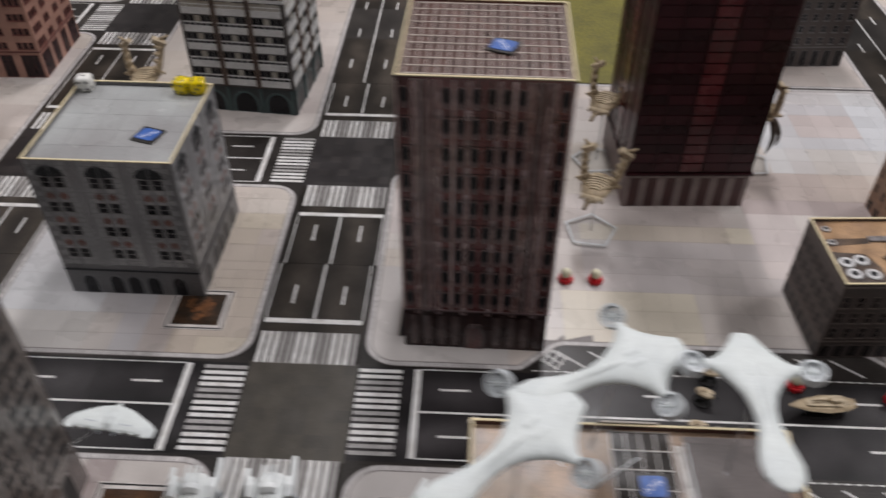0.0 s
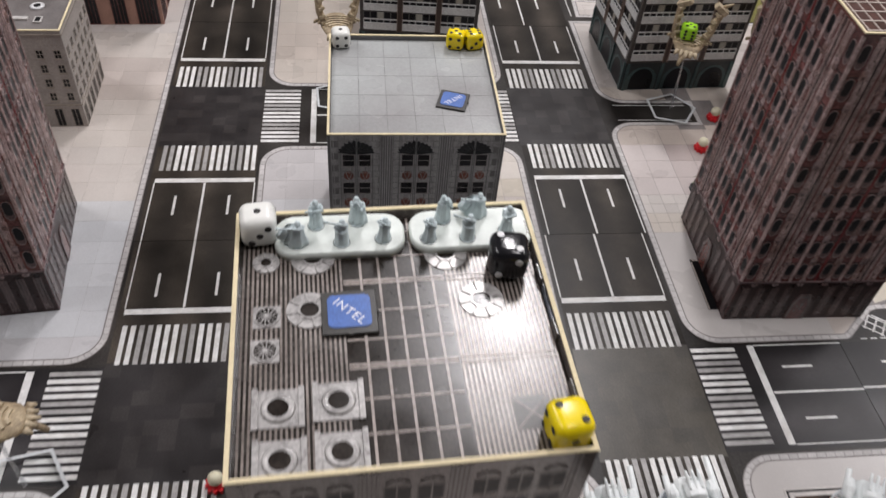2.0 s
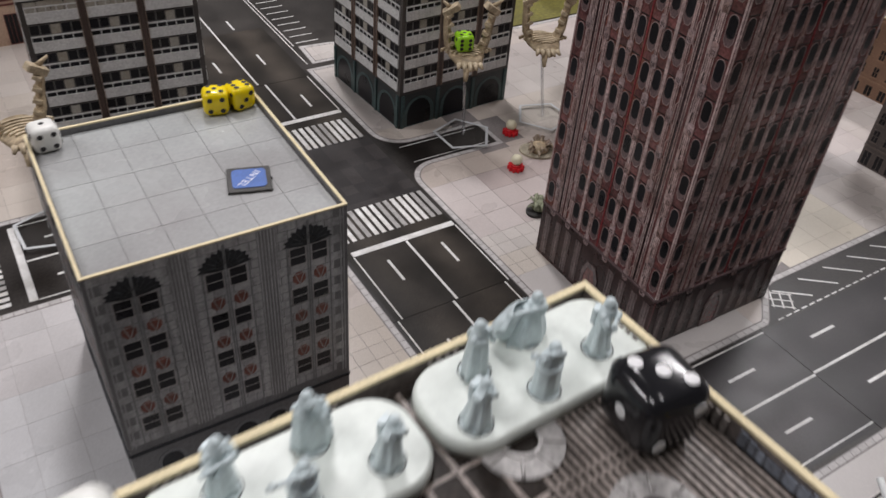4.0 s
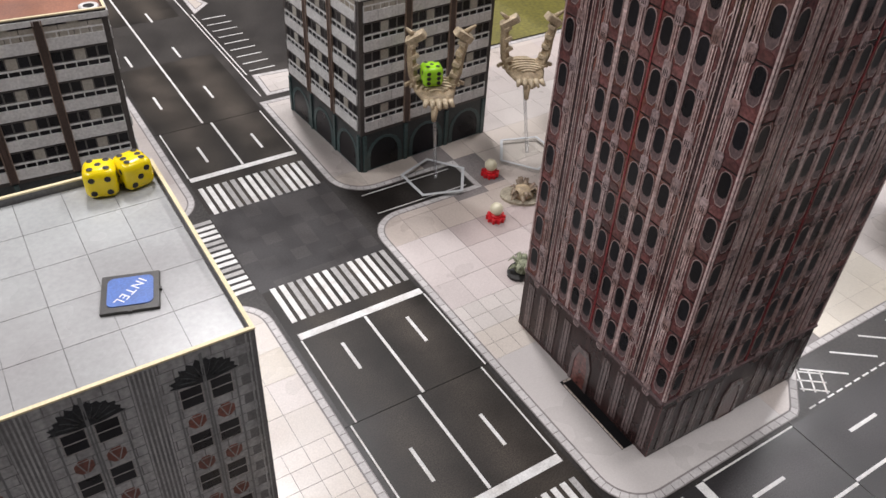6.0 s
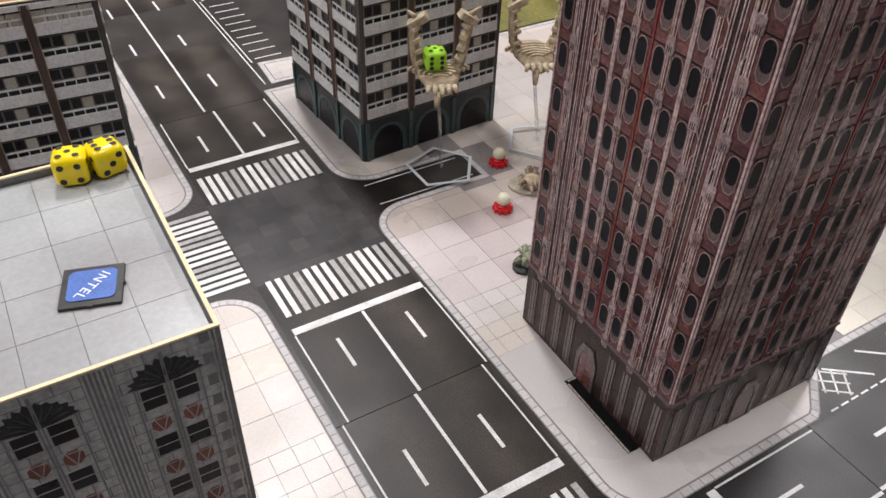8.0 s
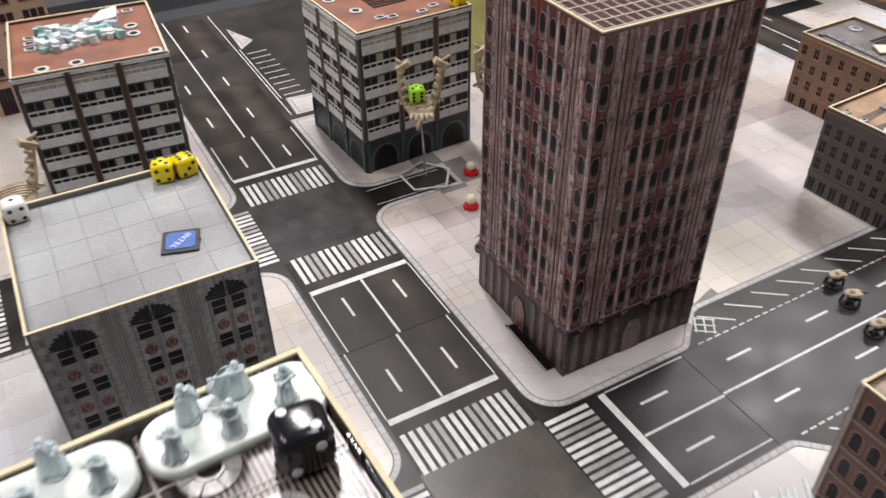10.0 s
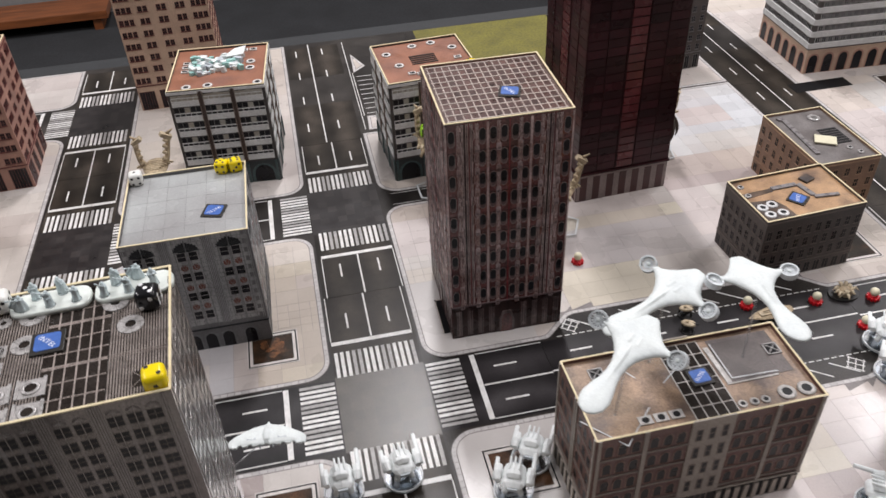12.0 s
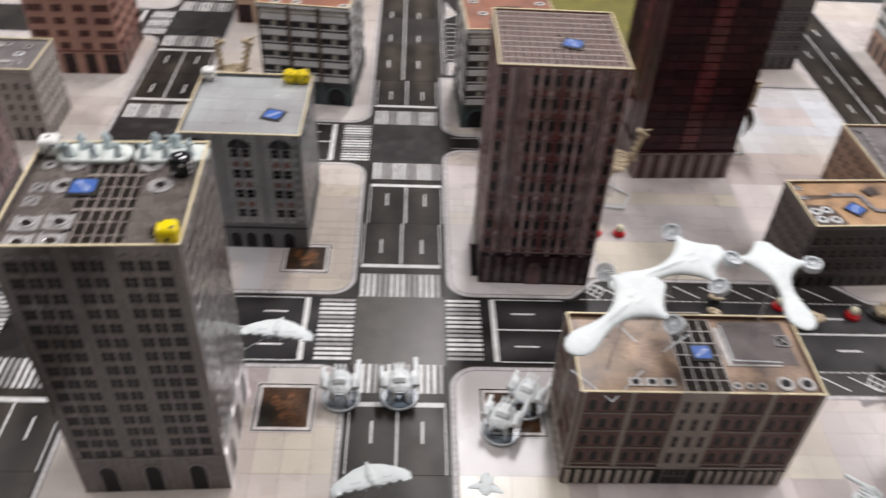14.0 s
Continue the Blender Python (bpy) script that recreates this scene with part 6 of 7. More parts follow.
def figure(kind):
    """A plain robed toy soldier, one mesh."""
    s = Shape()
    if kind == "tall":
        folds(s, [(0, 2.0, 1.7, 0.12), (1.2, 1.8, 1.5, 0.15), (3.0, 1.55, 1.25, 0.15), (4.6, 1.35, 1.1, 0.10), (6.2, 1.6, 1.1, 0.07), (7.3, 1.35, 0.9, 0.03), (7.8, 0.6, 0.6, 0)], 6, 0.4)
        hood(s, 0, -0.2, 8.4)
        for q in (-1, 1):
            ball(s, 1.35 * q, 0, 7.0, 0.5, 0.9, 10)
        s.rod((-1.5, -0.2, 6.8), (-1.7, -1.1, 5.2), 0.52, 8)
        s.rod((-1.7, -1.1, 5.2), (-0.6, -1.7, 5.2), 0.42, 8)
        s.rod((1.5, -0.2, 6.8), (1.3, -1.4, 5.6), 0.52, 8)
        rifle(s, (1.2, -1.5, 6.2), (-3.2, -1.7, 7.6))
        s.box(-0.9, 0.9, 0.8, 1.7, 4.8, 7.2, 0, 0.3)
    elif kind == "aim":
        folds(s, [(0, 1.95, 1.7, 0.05), (0.6, 1.85, 1.6, 0.05), (2.4, 1.75, 1.5, 0.08), (4.6, 1.55, 1.3, 0.07), (5.8, 1.6, 1.15, 0.05), (6.6, 1.3, 0.95, 0.02), (7.0, 0.7, 0.7, 0)], 9, 1.0)
        hood(s, 0.2, -0.2, 7.7)
        for q in (-1, 1):
            ball(s, 1.3 * q, 0, 6.3, 0.5, 0.9, 10)
        s.rod((1.4, -0.1, 6.2), (0.3, -1.3, 6.3), 0.5, 8)
        s.rod((-1.4, -0.1, 6.3), (-1.7, -1.2, 7.0), 0.5, 8)
        rifle(s, (1.1, -1.0, 6.8), (-4.6, -1.3, 9.8))
        s.lathe(0, 0, [(1.62, 4.3), (1.75, 4.5), (1.75, 4.8), (1.6, 5.0)], 18)
    elif kind == "cape":
        folds(s, [(0, 2.9, 2.0, 0.09), (1.0, 2.8, 1.9, 0.15), (2.4, 2.4, 1.7, 0.17), (4.0, 1.9, 1.35, 0.12), (5.4, 1.7, 1.15, 0.07), (6.4, 1.3, 0.95, 0.03), (6.9, 0.6, 0.6, 0)], 7, 2.0, lean=(0.6, 0))
        cloak(s, -1, 3.4, 4.2)
        s.loft([((-2.4, 0.8, 1.0), (1.8, 0, 0), (0, 1.2, 0)), ((-3.2, 0.9, 2.4), (1.9, 0, 0), (0, 1.5, 0)), ((-2.4, 0.7, 4.2), (1.6, 0, 0), (0, 1.3, 0)), ((-0.8, 0.4, 5.8), (1.0, 0, 0), (0, 0.8, 0))], 14)
        hood(s, 0.7, -0.4, 7.5)
        for q in (-1, 1):
            ball(s, 0.6 + 1.3 * q, -0.1, 6.2, 0.5, 0.9, 10)
        s.rod((-0.8, -0.3, 6.0), (-1.5, -1.6, 6.3), 0.5, 8)
        s.rod((2.0, -0.2, 6.0), (0.9, -1.6, 5.9), 0.5, 8)
        rifle(s, (1.6, -1.4, 6.4), (-4.6, -1.7, 7.3))
    elif kind == "long":
        folds(s, [(0, 2.4, 1.6, 0.10), (1.4, 2.25, 1.5, 0.13), (3.4, 2.0, 1.35, 0.13), (5.4, 1.85, 1.15, 0.09), (6.8, 1.7, 1.0, 0.05), (7.4, 1.2, 0.85, 0.02), (7.8, 0.7, 0.65, 0)], 8, 0.0)
        hood(s, -0.2, -0.1, 8.3)
        cloak(s, 1, 5.5, 1.6, 7.0)
        for q in (-1, 1):
            ball(s, 1.5 * q, 0, 6.9, 0.52, 0.9, 10)
        s.rod((1.6, -0.1, 6.7), (1.8, -1.1, 5.3), 0.52, 8)
        s.rod((-1.6, -0.1, 6.7), (-0.5, -1.3, 6.2), 0.5, 8)
        rifle(s, (1.9, -1.3, 4.6), (-0.2, -1.3, 8.6))
    else:
        folds(s, [(0, 1.9, 1.9, 0.12), (1.0, 1.7, 1.6, 0.16), (2.6, 1.35, 1.35, 0.15), (4.0, 1.3, 1.15, 0.10), (5.2, 1.5, 1.05, 0.08), (6.0, 1.1, 0.85, 0.03), (6.5, 0.6, 0.6, 0)], 6, 0.8, lean=(0.4, -0.2))
        hood(s, 0.4, -0.4, 7.1, 0.78)
        for q in (-1, 1):
            ball(s, 0.35 + 1.2 * q, -0.1, 5.7, 0.48, 0.9, 10)
        s.rod((-1.0, -0.3, 5.5), (-1.1, -1.4, 6.2), 0.48, 8)
        s.rod((1.6, -0.3, 5.5), (0.5, -1.6, 5.8), 0.48, 8)
        rifle(s, (1.2, -1.4, 5.2), (-2.4, -1.8, 9.0))
        s.box(-0.5, 1.4, 0.5, 1.5, 3.8, 6.4, 0, 0.25)
        s.box(1.2, 2.0, -0.3, 0.6, 2.6, 4.2, 0, 0.2)
    return s.mesh("toy_soldier", INF_FIG)


FIGS = {k: figure(k) for k in ("tall", "aim", "cape", "long", "lean")}


def infantry(x, y, rz, places, length=38.0):
    ob = thing("infantry_stand", "pale green-grey stand of five robed toy soldiers", "miniature stand", x, y, ROOF + 0.3, rz, group="infantry stands")
    o = rounded(-length / 2, length / 2, -8.1, 8.1, 6.2, "sw se ne nw")
    s = Shape()
    small = [(q[0] * 0.965, q[1] * 0.93) for q in o]
    b = len(o)
    for outline, z in ((o, 0), (o, 1.6), ([((q[0] + w[0]) / 2 * 1.002, (q[1] + w[1]) / 2 * 1.002) for q, w in zip(o, small)], 2.35), (small, 2.6)):
        s.v += [(*q, z) for q in outline]
    for k in range(3):
        for i in range(b):
            j = (i + 1) % b
            s.face((k * b + i, k * b + j, k * b + b + j, k * b + b + i), 0, True)
    s.face(tuple(3 * b + i for i in range(b)))
    s.face(tuple(b - 1 - i for i in range(b)))
    part("base_plate", s, INF, ob)
    collar = Shape().ring(0, 0, 2.3, 2.52, 2.5, 2.64, 28).mesh("socket", mat("socket_gap", (0.10, 0.12, 0.12), 0.5))
    disc = Shape().lathe(0, 0, [(2.28, 2.5), (2.2, 2.72), (1.9, 2.78)], 24).mesh("figure_disc", INF_FIG)
    inv = at(x, y, 0, rz).inverted()
    for px, py, kind, turn in places:
        q = inv @ (Vector((px, py, 0)) * MM) / MM
        part("socket", collar, None, ob, m=at(q.x, q.y, 0))
        part("figure_disc", disc, None, ob, m=at(q.x, q.y, 0))
        part("toy_soldier", FIGS[kind], None, ob, m=at(q.x, q.y, 2.58, turn) @ Matrix.Diagonal((1.12, 1.12, 1.1, 1)))


infantry(-161.0, -63.1, 2.0, ((-168.0, -59.8, "tall", 20), (-173.5, -67.1, "cape", 0), (-160.5, -67.0, "aim", 10), (-155.8, -58.5, "long", -10), (-148.5, -65.7, "lean", 20)))
infantry(-121.6, -61.3, 3.0, ((-130.3, -58.1, "long", 30), (-120.0, -56.1, "cape", -5), (-135.2, -66.0, "lean", 15), (-123.5, -65.7, "aim", 0), (-111.6, -63.1, "tall", 30)))

# ---- flying craft on clear stands ----
ACRYL = clear("clear_acrylic", (0.94, 0.95, 0.95), 0.012, 0.25)
ROD = clear("clear_rod", (0.95, 0.96, 0.97), 0.3, 0.25)
ACRYL_EDGE = mat("frosted_rim_and_edge_glint", (0.55, 0.57, 0.58), 0.35, var=0.1)
WHITE = mat("white_undercoat", (0.71, 0.755, 0.74), 0.5, var=0.06, fine=900, coarse=150, stain=(0.60, 0.65, 0.66), stained=0.4)
FANP = mat("pale_engine_paint", (0.60, 0.635, 0.65), 0.45, var=0.12, fine=900, coarse=150)
GREYP = mat("grey_engine_paint", (0.46, 0.50, 0.53), 0.45, var=0.15, fine=900, coarse=150)


def stand(ob, foot, top, size=30.0, turn=0.0, rod=1.0, shape=6):
    """A clear flight stand: plate with glints painted along its edges and a rod; foot and top in the thing's own space.
    """
    fx, fy, fz = foot
    o = [(fx + size / 2 * math.cos(radians(turn) + 2 * math.pi * k / shape), fy + size / 2 * math.sin(radians(turn) + 2 * math.pi * k / shape)) for k in range(shape)]
    plate = part("stand_plate", Shape().prism(o, fz, fz + 1.6), ACRYL, ob, "clear acrylic plate")
    thin = 0.90 if shape == 5 else 0.952
    inner = [(fx + (x - fx) * thin, fy + (y - fy) * thin) for x, y in o]
    rim = Shape()
    for k in range(shape):
        j = (k + 1) % shape
        # pale strips stand in for reflections, so square and six-sided plates skip some edges
        if (shape == 4 and k in (0, 3)) or shape == 5 or (shape == 6 and k % 3 != 2):
            rim.prism([inner[k], inner[j], o[j], o[k]][::-1], fz + 1.62, fz + 1.8)
    part("stand_edge", rim, ACRYL_EDGE, ob, "pale glint painted along the plate's bevelled edge")
    stem = part("stand_rod", Shape().rod((fx, fy, fz + 1.5), top, rod, 10, 0, rod * 0.75), ROD, ob, "clear acrylic rod")
    for q in (plate, stem):
        q.visible_shadow = False


def remeshed(ob, voxel=0.55, smooth=6):
    r = ob.modifiers.new("remesh", "REMESH")
    r.mode, r.voxel_size, r.use_smooth_shade = "VOXEL", voxel * MM, True
    m = ob.modifiers.new("smooth", "SMOOTH")
    m.factor, m.iterations = 0.5, smooth
    return ob


def hull_shape():
    """A kite-shaped body with arms to the fans, a thin neck and a flat paddle for a tail."""
    s = Shape()
    prof = [(-50.6, 1.4, 0.5, 1.6), (-49, 4.4, 1.2, 1.5), (-45, 7.2, 2.0, 1.2), (-39, 7.9, 2.5, 0.9), (-33, 6.8, 2.7, 0.6), (-27, 5.2, 2.6, 0.3), (-20, 4.2, 2.5, 0.2), (-14, 4.6, 2.6, 0.2), (-8, 6.3, 2.9, 0.2), (-3, 9.2, 3.1, 0.2), (1.5, 13.0, 3.1, 0.3), (4.0, 16.6, 3.0, 0.4), (5.6, 19.0, 2.9, 0.5), (7.6, 19.0, 2.7, 0.5), (9.4, 16.2, 2.6, 0.4), (12, 12.8, 2.4, 0.3), (16, 9.6, 2.1, 0.1), (20, 7.0, 1.7, -0.1), (23.5, 5.2, 1.3, -0.2), (25.4, 4.2, 0.8, -0.3), (26.0, 3.2, 0.4, -0.3)]
    s.loft([((x, 0, z), (0, w, 0), (0, 0, t)) for x, w, t, z in prof], 20)
    s.loft([((-30, 0, 2.4), (0, 0.7, 0), (0, 0, 0.6)), ((-6, 0, 3.1), (0, 0.9, 0), (0, 0, 0.9)), ((24, 0, 0.7), (0, 0.8, 0), (0, 0, 0.7))], 8)
    for q in (-1, 1):
        s.loft([((7, q * 12, 0.5), (2.8, 0, 0), (0, 0.2 * q, 1.7)), ((6.8, q * 19, 0.6), (2.2, 0, 0), (0, 0.2 * q, 1.4))][::q], 10)
        s.box(0.5, 6.5, q * 2.6 - 0.6, q * 2.6 + 0.6, 2.6, 3.7)
    return s


def fan_shape():
    s = Shape()
    s.ring(0, 0, 4.3, 5.3, -2.4, 1.6, 28)
    return s


HULL, RING = hull_shape(), fan_shape()


def fan(ob, x, y, z, rx, ry):
    pod = part("engine_fan", RING, FANP, ob, "round pale grey engine fan", at(x, y, z, 0, rx, ry))
    part("hub", Shape().lathe(0, 0, [(1.2, -2.0), (1.2, 0.6), (0.7, 1.2)], 14), WHITE, pod)
    blade = Shape().prism([(1.0, -0.35), (4.4, -0.5), (4.4, 0.5), (1.0, 0.35)], -0.2, 0.2).mesh("blade", FANP)
    for k in range(15):
        part("blade", blade, None, pod, m=at(0, 0, 0, 24 * k) @ at(0, 0, 0, 0, 25))


def dropship(x, y, z, rz, foot, label, roll=0.0, pitch=0.0, lean=-48, plate=-90, shape=4):
    """roll lifts the left fan, pitch the nose; lean tips the fans backwards."""
    ob = thing("dropship", label, "miniature aircraft", x, y, z, rz, group="white dropships")
    m = at(x, y, z, rz) @ at(0, 0, 0, 0, roll, -pitch)
    ob.matrix_world = m
    remeshed(part("hull", Shape().join(HULL), WHITE, ob), 0.5, 3)
    for q in (-1, 1):
        fan(ob, 6.2, q * 23.3, 0.6, q * 10, lean)
    q = (m.inverted() @ (Vector(foot) * MM)) / MM
    stand(ob, tuple(q), (-3, 0, -1.5), 43, plate - rz, 0.9, shape)
    return ob


LROOF = 0.34 + 89.2 - 3
dropship(124.0, -117.2, 143.9, 41, (121.2, -114.8, LROOF), "white dropship with two round fans over the long roof", 5.6, 4.6, -44)
dropship(164.6, -77.2, 139.2, 22.3, (156.2, -81.8, LROOF), "white dropship turned along the street over the roof", 4.9, 6.0, -30, -101)
dropship(212.0, -88.0, 144.9, 88.5, (213.0, -91.7, LROOF), "white dropship with drooping tail at the roof's end", 2.1, -1.8, -6, 225)
dropship(313.2, -179.0, 30, 85.6, (319, -172, 0.34), "white dropship hovering low over the square", 0.0, 0.0, -10, 0, 5)


def gunship(x, y, z, rz, foot, label):
    """A flying wing with a ridged spine, slotted wings and twin guns, on a clear stand."""
    ob = thing("gunship", label, "miniature aircraft", x, y, z, rz, group="white gunships")
    ob.scale = (0.8, 0.8, 0.8)
    s = Shape()
    s.loft([((0, 14, 0.4), (0.8, 0, 0), (0, 0, 0.6)), ((0, 8, 0.8), (2.6, 0, 0), (0, 0, 2.4)), ((0, 5, 0.8), (3.4, 0, 0), (0, 0, 3.2)), ((0, 0, 0.9), (4.2, 0, 0), (0, 0, 4.0)), ((0, -5, 0.6), (3.4, 0, 0), (0, 0, 3.2)), ((0, -8, 0), (1.6, 0, 0), (0, 0, 1.0))], 14)
    for q in (-1, 1):
        s.loft([((q * 2, 1.0, 0.6), (0, 10.5, 0), (0, 0, 2.4)), ((q * 11, 0.2, 1.0), (0, 8.8, 0), (0, 0, 2.1)), ((q * 20, -1.8, 0.8), (0, 6.4, 0), (0, 0, 1.7)), ((q * 27, -4.0, -0.2), (0, 5.2, 0), (0, 0, 1.3)), ((q * 30.5, -5.2, -1.2), (0, 3.6, 0), (0, 0, 0.8))][::q], 12)
        for x, y, w in ((9, -7.8, 2.2), (17, -7.6, 2.4), (25, -8.4, 2.2)):
            s.box(q * x - w, q * x + w, y - 1.6, y + 3, -0.9, 1.1)
    remeshed(part("hull", s, WHITE, ob), 0.5, 3)
    for q in (-1, 1):
        part("wing_slot", Shape().box(q * 12 - 3.6, q * 12 + 3.6, -4.4, -2.8, 1.2, 3.2), GREYP, ob, m=at(0, 0, 0, 0, 0, q * 2))
        part("gun", Shape().rod((q * 5, -4, -0.4), (q * 5, -10.5, -0.8), 0.7, 8), GREYP, ob)
    part("fin", Shape().prism([(-0.5, 0), (0.5, 0), (0.5, 7), (-0.5, 7)], 2, 4.6), WHITE, ob)
    q = (at(x, y, z, rz).inverted() @ (Vector(foot) * MM)) / MM / 0.8
    stand(ob, tuple(q), (0, 0, -1), 32, 0, 0.9, 6)


gunship(-80.5, -46.5, 46, -7, (-81.8, -56.5, 0.35), "small white swept-wing gunship on clear rod")
gunship(-15.0, -144.0, 22, 15, (-14, -146, 0.2), "white swept-wing gunship over the south road")

# ---- tan skimmers ----
TAN = mat("tan_resin_wash", (0.42, 0.33, 0.21), 0.6, var=0.35, fine=1400, coarse=300, stain=(0.12, 0.08, 0.045), stained=0.6)
CLAW = mat("dark_claw_paint", (0.045, 0.028, 0.018), 0.45, var=0.3)
TAN_LIGHT = mat("bone_resin", (0.52, 0.43, 0.295), 0.55, var=0.25, fine=1200, coarse=300, stain=(0.22, 0.155, 0.09), stained=0.45)


def skimmer(x, y, z, rz, foot, label, turn=10, tail=None):
    """Scalloped hull with two raised arms of stacked plates, on a clear stand."""
    ob = thing("skimmer", label, "miniature aircraft", x, y, z, rz, group="tan skimmers")
    ob.scale = (1.32, 1.32, 1.32)
    deck = Shape()
    deck.loft([((0, -13, -1.0), (3.0, 0, 0), (0, 0, 1.6)), ((0, -9, 0), (6.5, 0, 0), (0, 0, 2.2)), ((0, -2, 0), (8.6, 0, 0), (0, 0, 2.4)), ((0, 5, 0), (8.0, 0, 0), (0, 0, 2.0)), ((0, 9, 0.4), (5.0, 0, 0), (0, 0, 1.4))], 16)
    part("hull", deck, TAN, ob)
    for k in range(6):
        part("scale_ridge", Shape().ring(0, -11, 4.0 + 2.3 * k, 5.1 + 2.3 * k, 1.2, 2.9 - 0.06 * k, 14, 0, radians(52 - 2 * k), radians(128 + 2 * k)), TAN_LIGHT, ob)
    for k in range(-2, 3):
        part("claw", Shape().rod((k * 2.3, -11.5, 0.4), (k * 2.9, -16.0 + abs(k), -0.8), 1.5, 8, 0, 0.6), TAN_LIGHT, ob)
    part("prow", Shape().rod((-1.5, -13, -1.5), (-2.5, -17.5, -5.0), 1.6, 10, 0, 0.9), TAN, ob)
    for q, out, back in ((-1, 0.6, 0.0), (1, 2.6, 1.5)):
        arm = part("arm", Shape().loft([((q * 6.0, 1, 0), (3.0, 0, 0), (0, 3.8, 0)), ((q * (8.6 + 0.3 * out), 2, 6), (2.0, 0, 0.5 * q), (0, 3.4, 0)), ((q * (8.8 + 0.8 * out), 3 + back, 12), (1.9, 0, 0.4 * q), (0, 3.0, 0)), ((q * (8.4 + 1.6 * out), 4 + back, 18), (1.7, 0, 0), (0, 2.6, 0)), ((q * (7.8 + 1.9 * out), 4.5 + back, 21), (1.0, 0, 0), (0, 1.6, 0))], 8, 0, False), TAN, ob, "tall side arm of stacked plates")
        for k in range(4):
            part("arm_plate", Shape().box(-3.4, 3.0 - 0.4 * k, -1.6, 1.6, -0.7, 0.7, 0, 0.3), TAN_LIGHT, arm, m=at(q * (8.0 + 0.4 * out * k), 0.6 + 0.7 * k + back, 5.0 + 4.2 * k, q * 74, 14 + 4 * k, q * 12))
        part("arm_tip", Shape().box(-4.2, 4.2, -2.0, 2.0, -1.4, 1.4, 0, 0.5), TAN_LIGHT, arm, m=at(q * (6.6 + 1.9 * out), 3.0 + back, 20.5, 18 * q, 10, q * 34))
        part("arm_horn", Shape().rod((q * (7.0 + 1.9 * out), 4 + back, 21), (q * (10.0 + 2.6 * out), 5.5 + back, 23.5), 1.3, 8, 0, 0.5), TAN, arm)
    if tail:
        for k, (dx, dy) in enumerate(((0, 0), (4.5, 1.5))):
            rings = []
            for i in range(7):
                f = i / 6
                p = Vector((tail[0] + dx * (0.4 + f) + 5 * math.sin(2.6 * f), tail[1] + dy, tail[2] - (32 - 7 * k) * f)) * MM
                w = 1.9 * (1 - f) ** 0.6 + 0.25
                rings.append((tuple((at(x, y, z, rz).inverted() @ p) / MM / 1.32), (w, 0, 0), (0, w * 0.8, 0)))
            part("tentacle", Shape().loft(rings[::-1], 8), CLAW, ob, "dark brown hanging claw")
    q = (at(x, y, z, rz).inverted() @ (Vector(foot) * MM)) / MM / 1.32
    stand(ob, tuple(q), (0, 0, -1.6), 31, turn, 0.85, 5)
    return ob


skimmer(88, 262, 60, -24, (90.5, 260.5, 0.35), "tan skimmer carrying lime die on clear stand", 25)
die("lime green die riding on the tan skimmer", DIE_LIME, PIP_DARK, 85.4, 261.5, 63.6, -18, (5, 6, 3), 11.2)
die("yellow plastic die on the rust-red roof's corner", DIE_YELLOW, PIP_DARK, 139.2, 299.5, 0.34 + 108 - 2.2, 12, (4, 2, 6))
skimmer(150, 264, 56, -24, (154.5, 257, 0.35), "tan skimmer hovering beside the ribbed tower", 60)
skimmer(-165, 277, 62, 4, (-165, 275, 0.35), "tan skimmer hovering behind the grey block", 0)
skimmer(-316, -28, 46, 98, (-312, -34, 0.35), "tan skimmer pointing along the west crossing", 40)

skimmer(190, 172, 44, -20, (190, 172, 0.35), "tan skimmer hovering at the tower's back corner", 30)
skimmer(203, 264, 58, -24, (203, 264, 0.35), "tan skimmer hovering between the two towers", 50)
skimmer(326, 266, 50, 150, (327, 266, 0.35), "tan skimmer with dark hanging claws behind the red tower", 20, (335, 262, 46))

# ---- walkers on round clear bases ----
BODYP = mat("white_walker_paint", (0.83, 0.86, 0.85), 0.5, var=0.06, fine=900, coarse=150, stain=(0.66, 0.71, 0.73), stained=0.35)
LEGP = mat("blue_grey_leg_paint", (0.40, 0.45, 0.50), 0.45, var=0.15, fine=900, coarse=150)
BLUECLEAR = clear("blue_clear_base", (0.66, 0.74, 0.82), 0.14, 0.35)


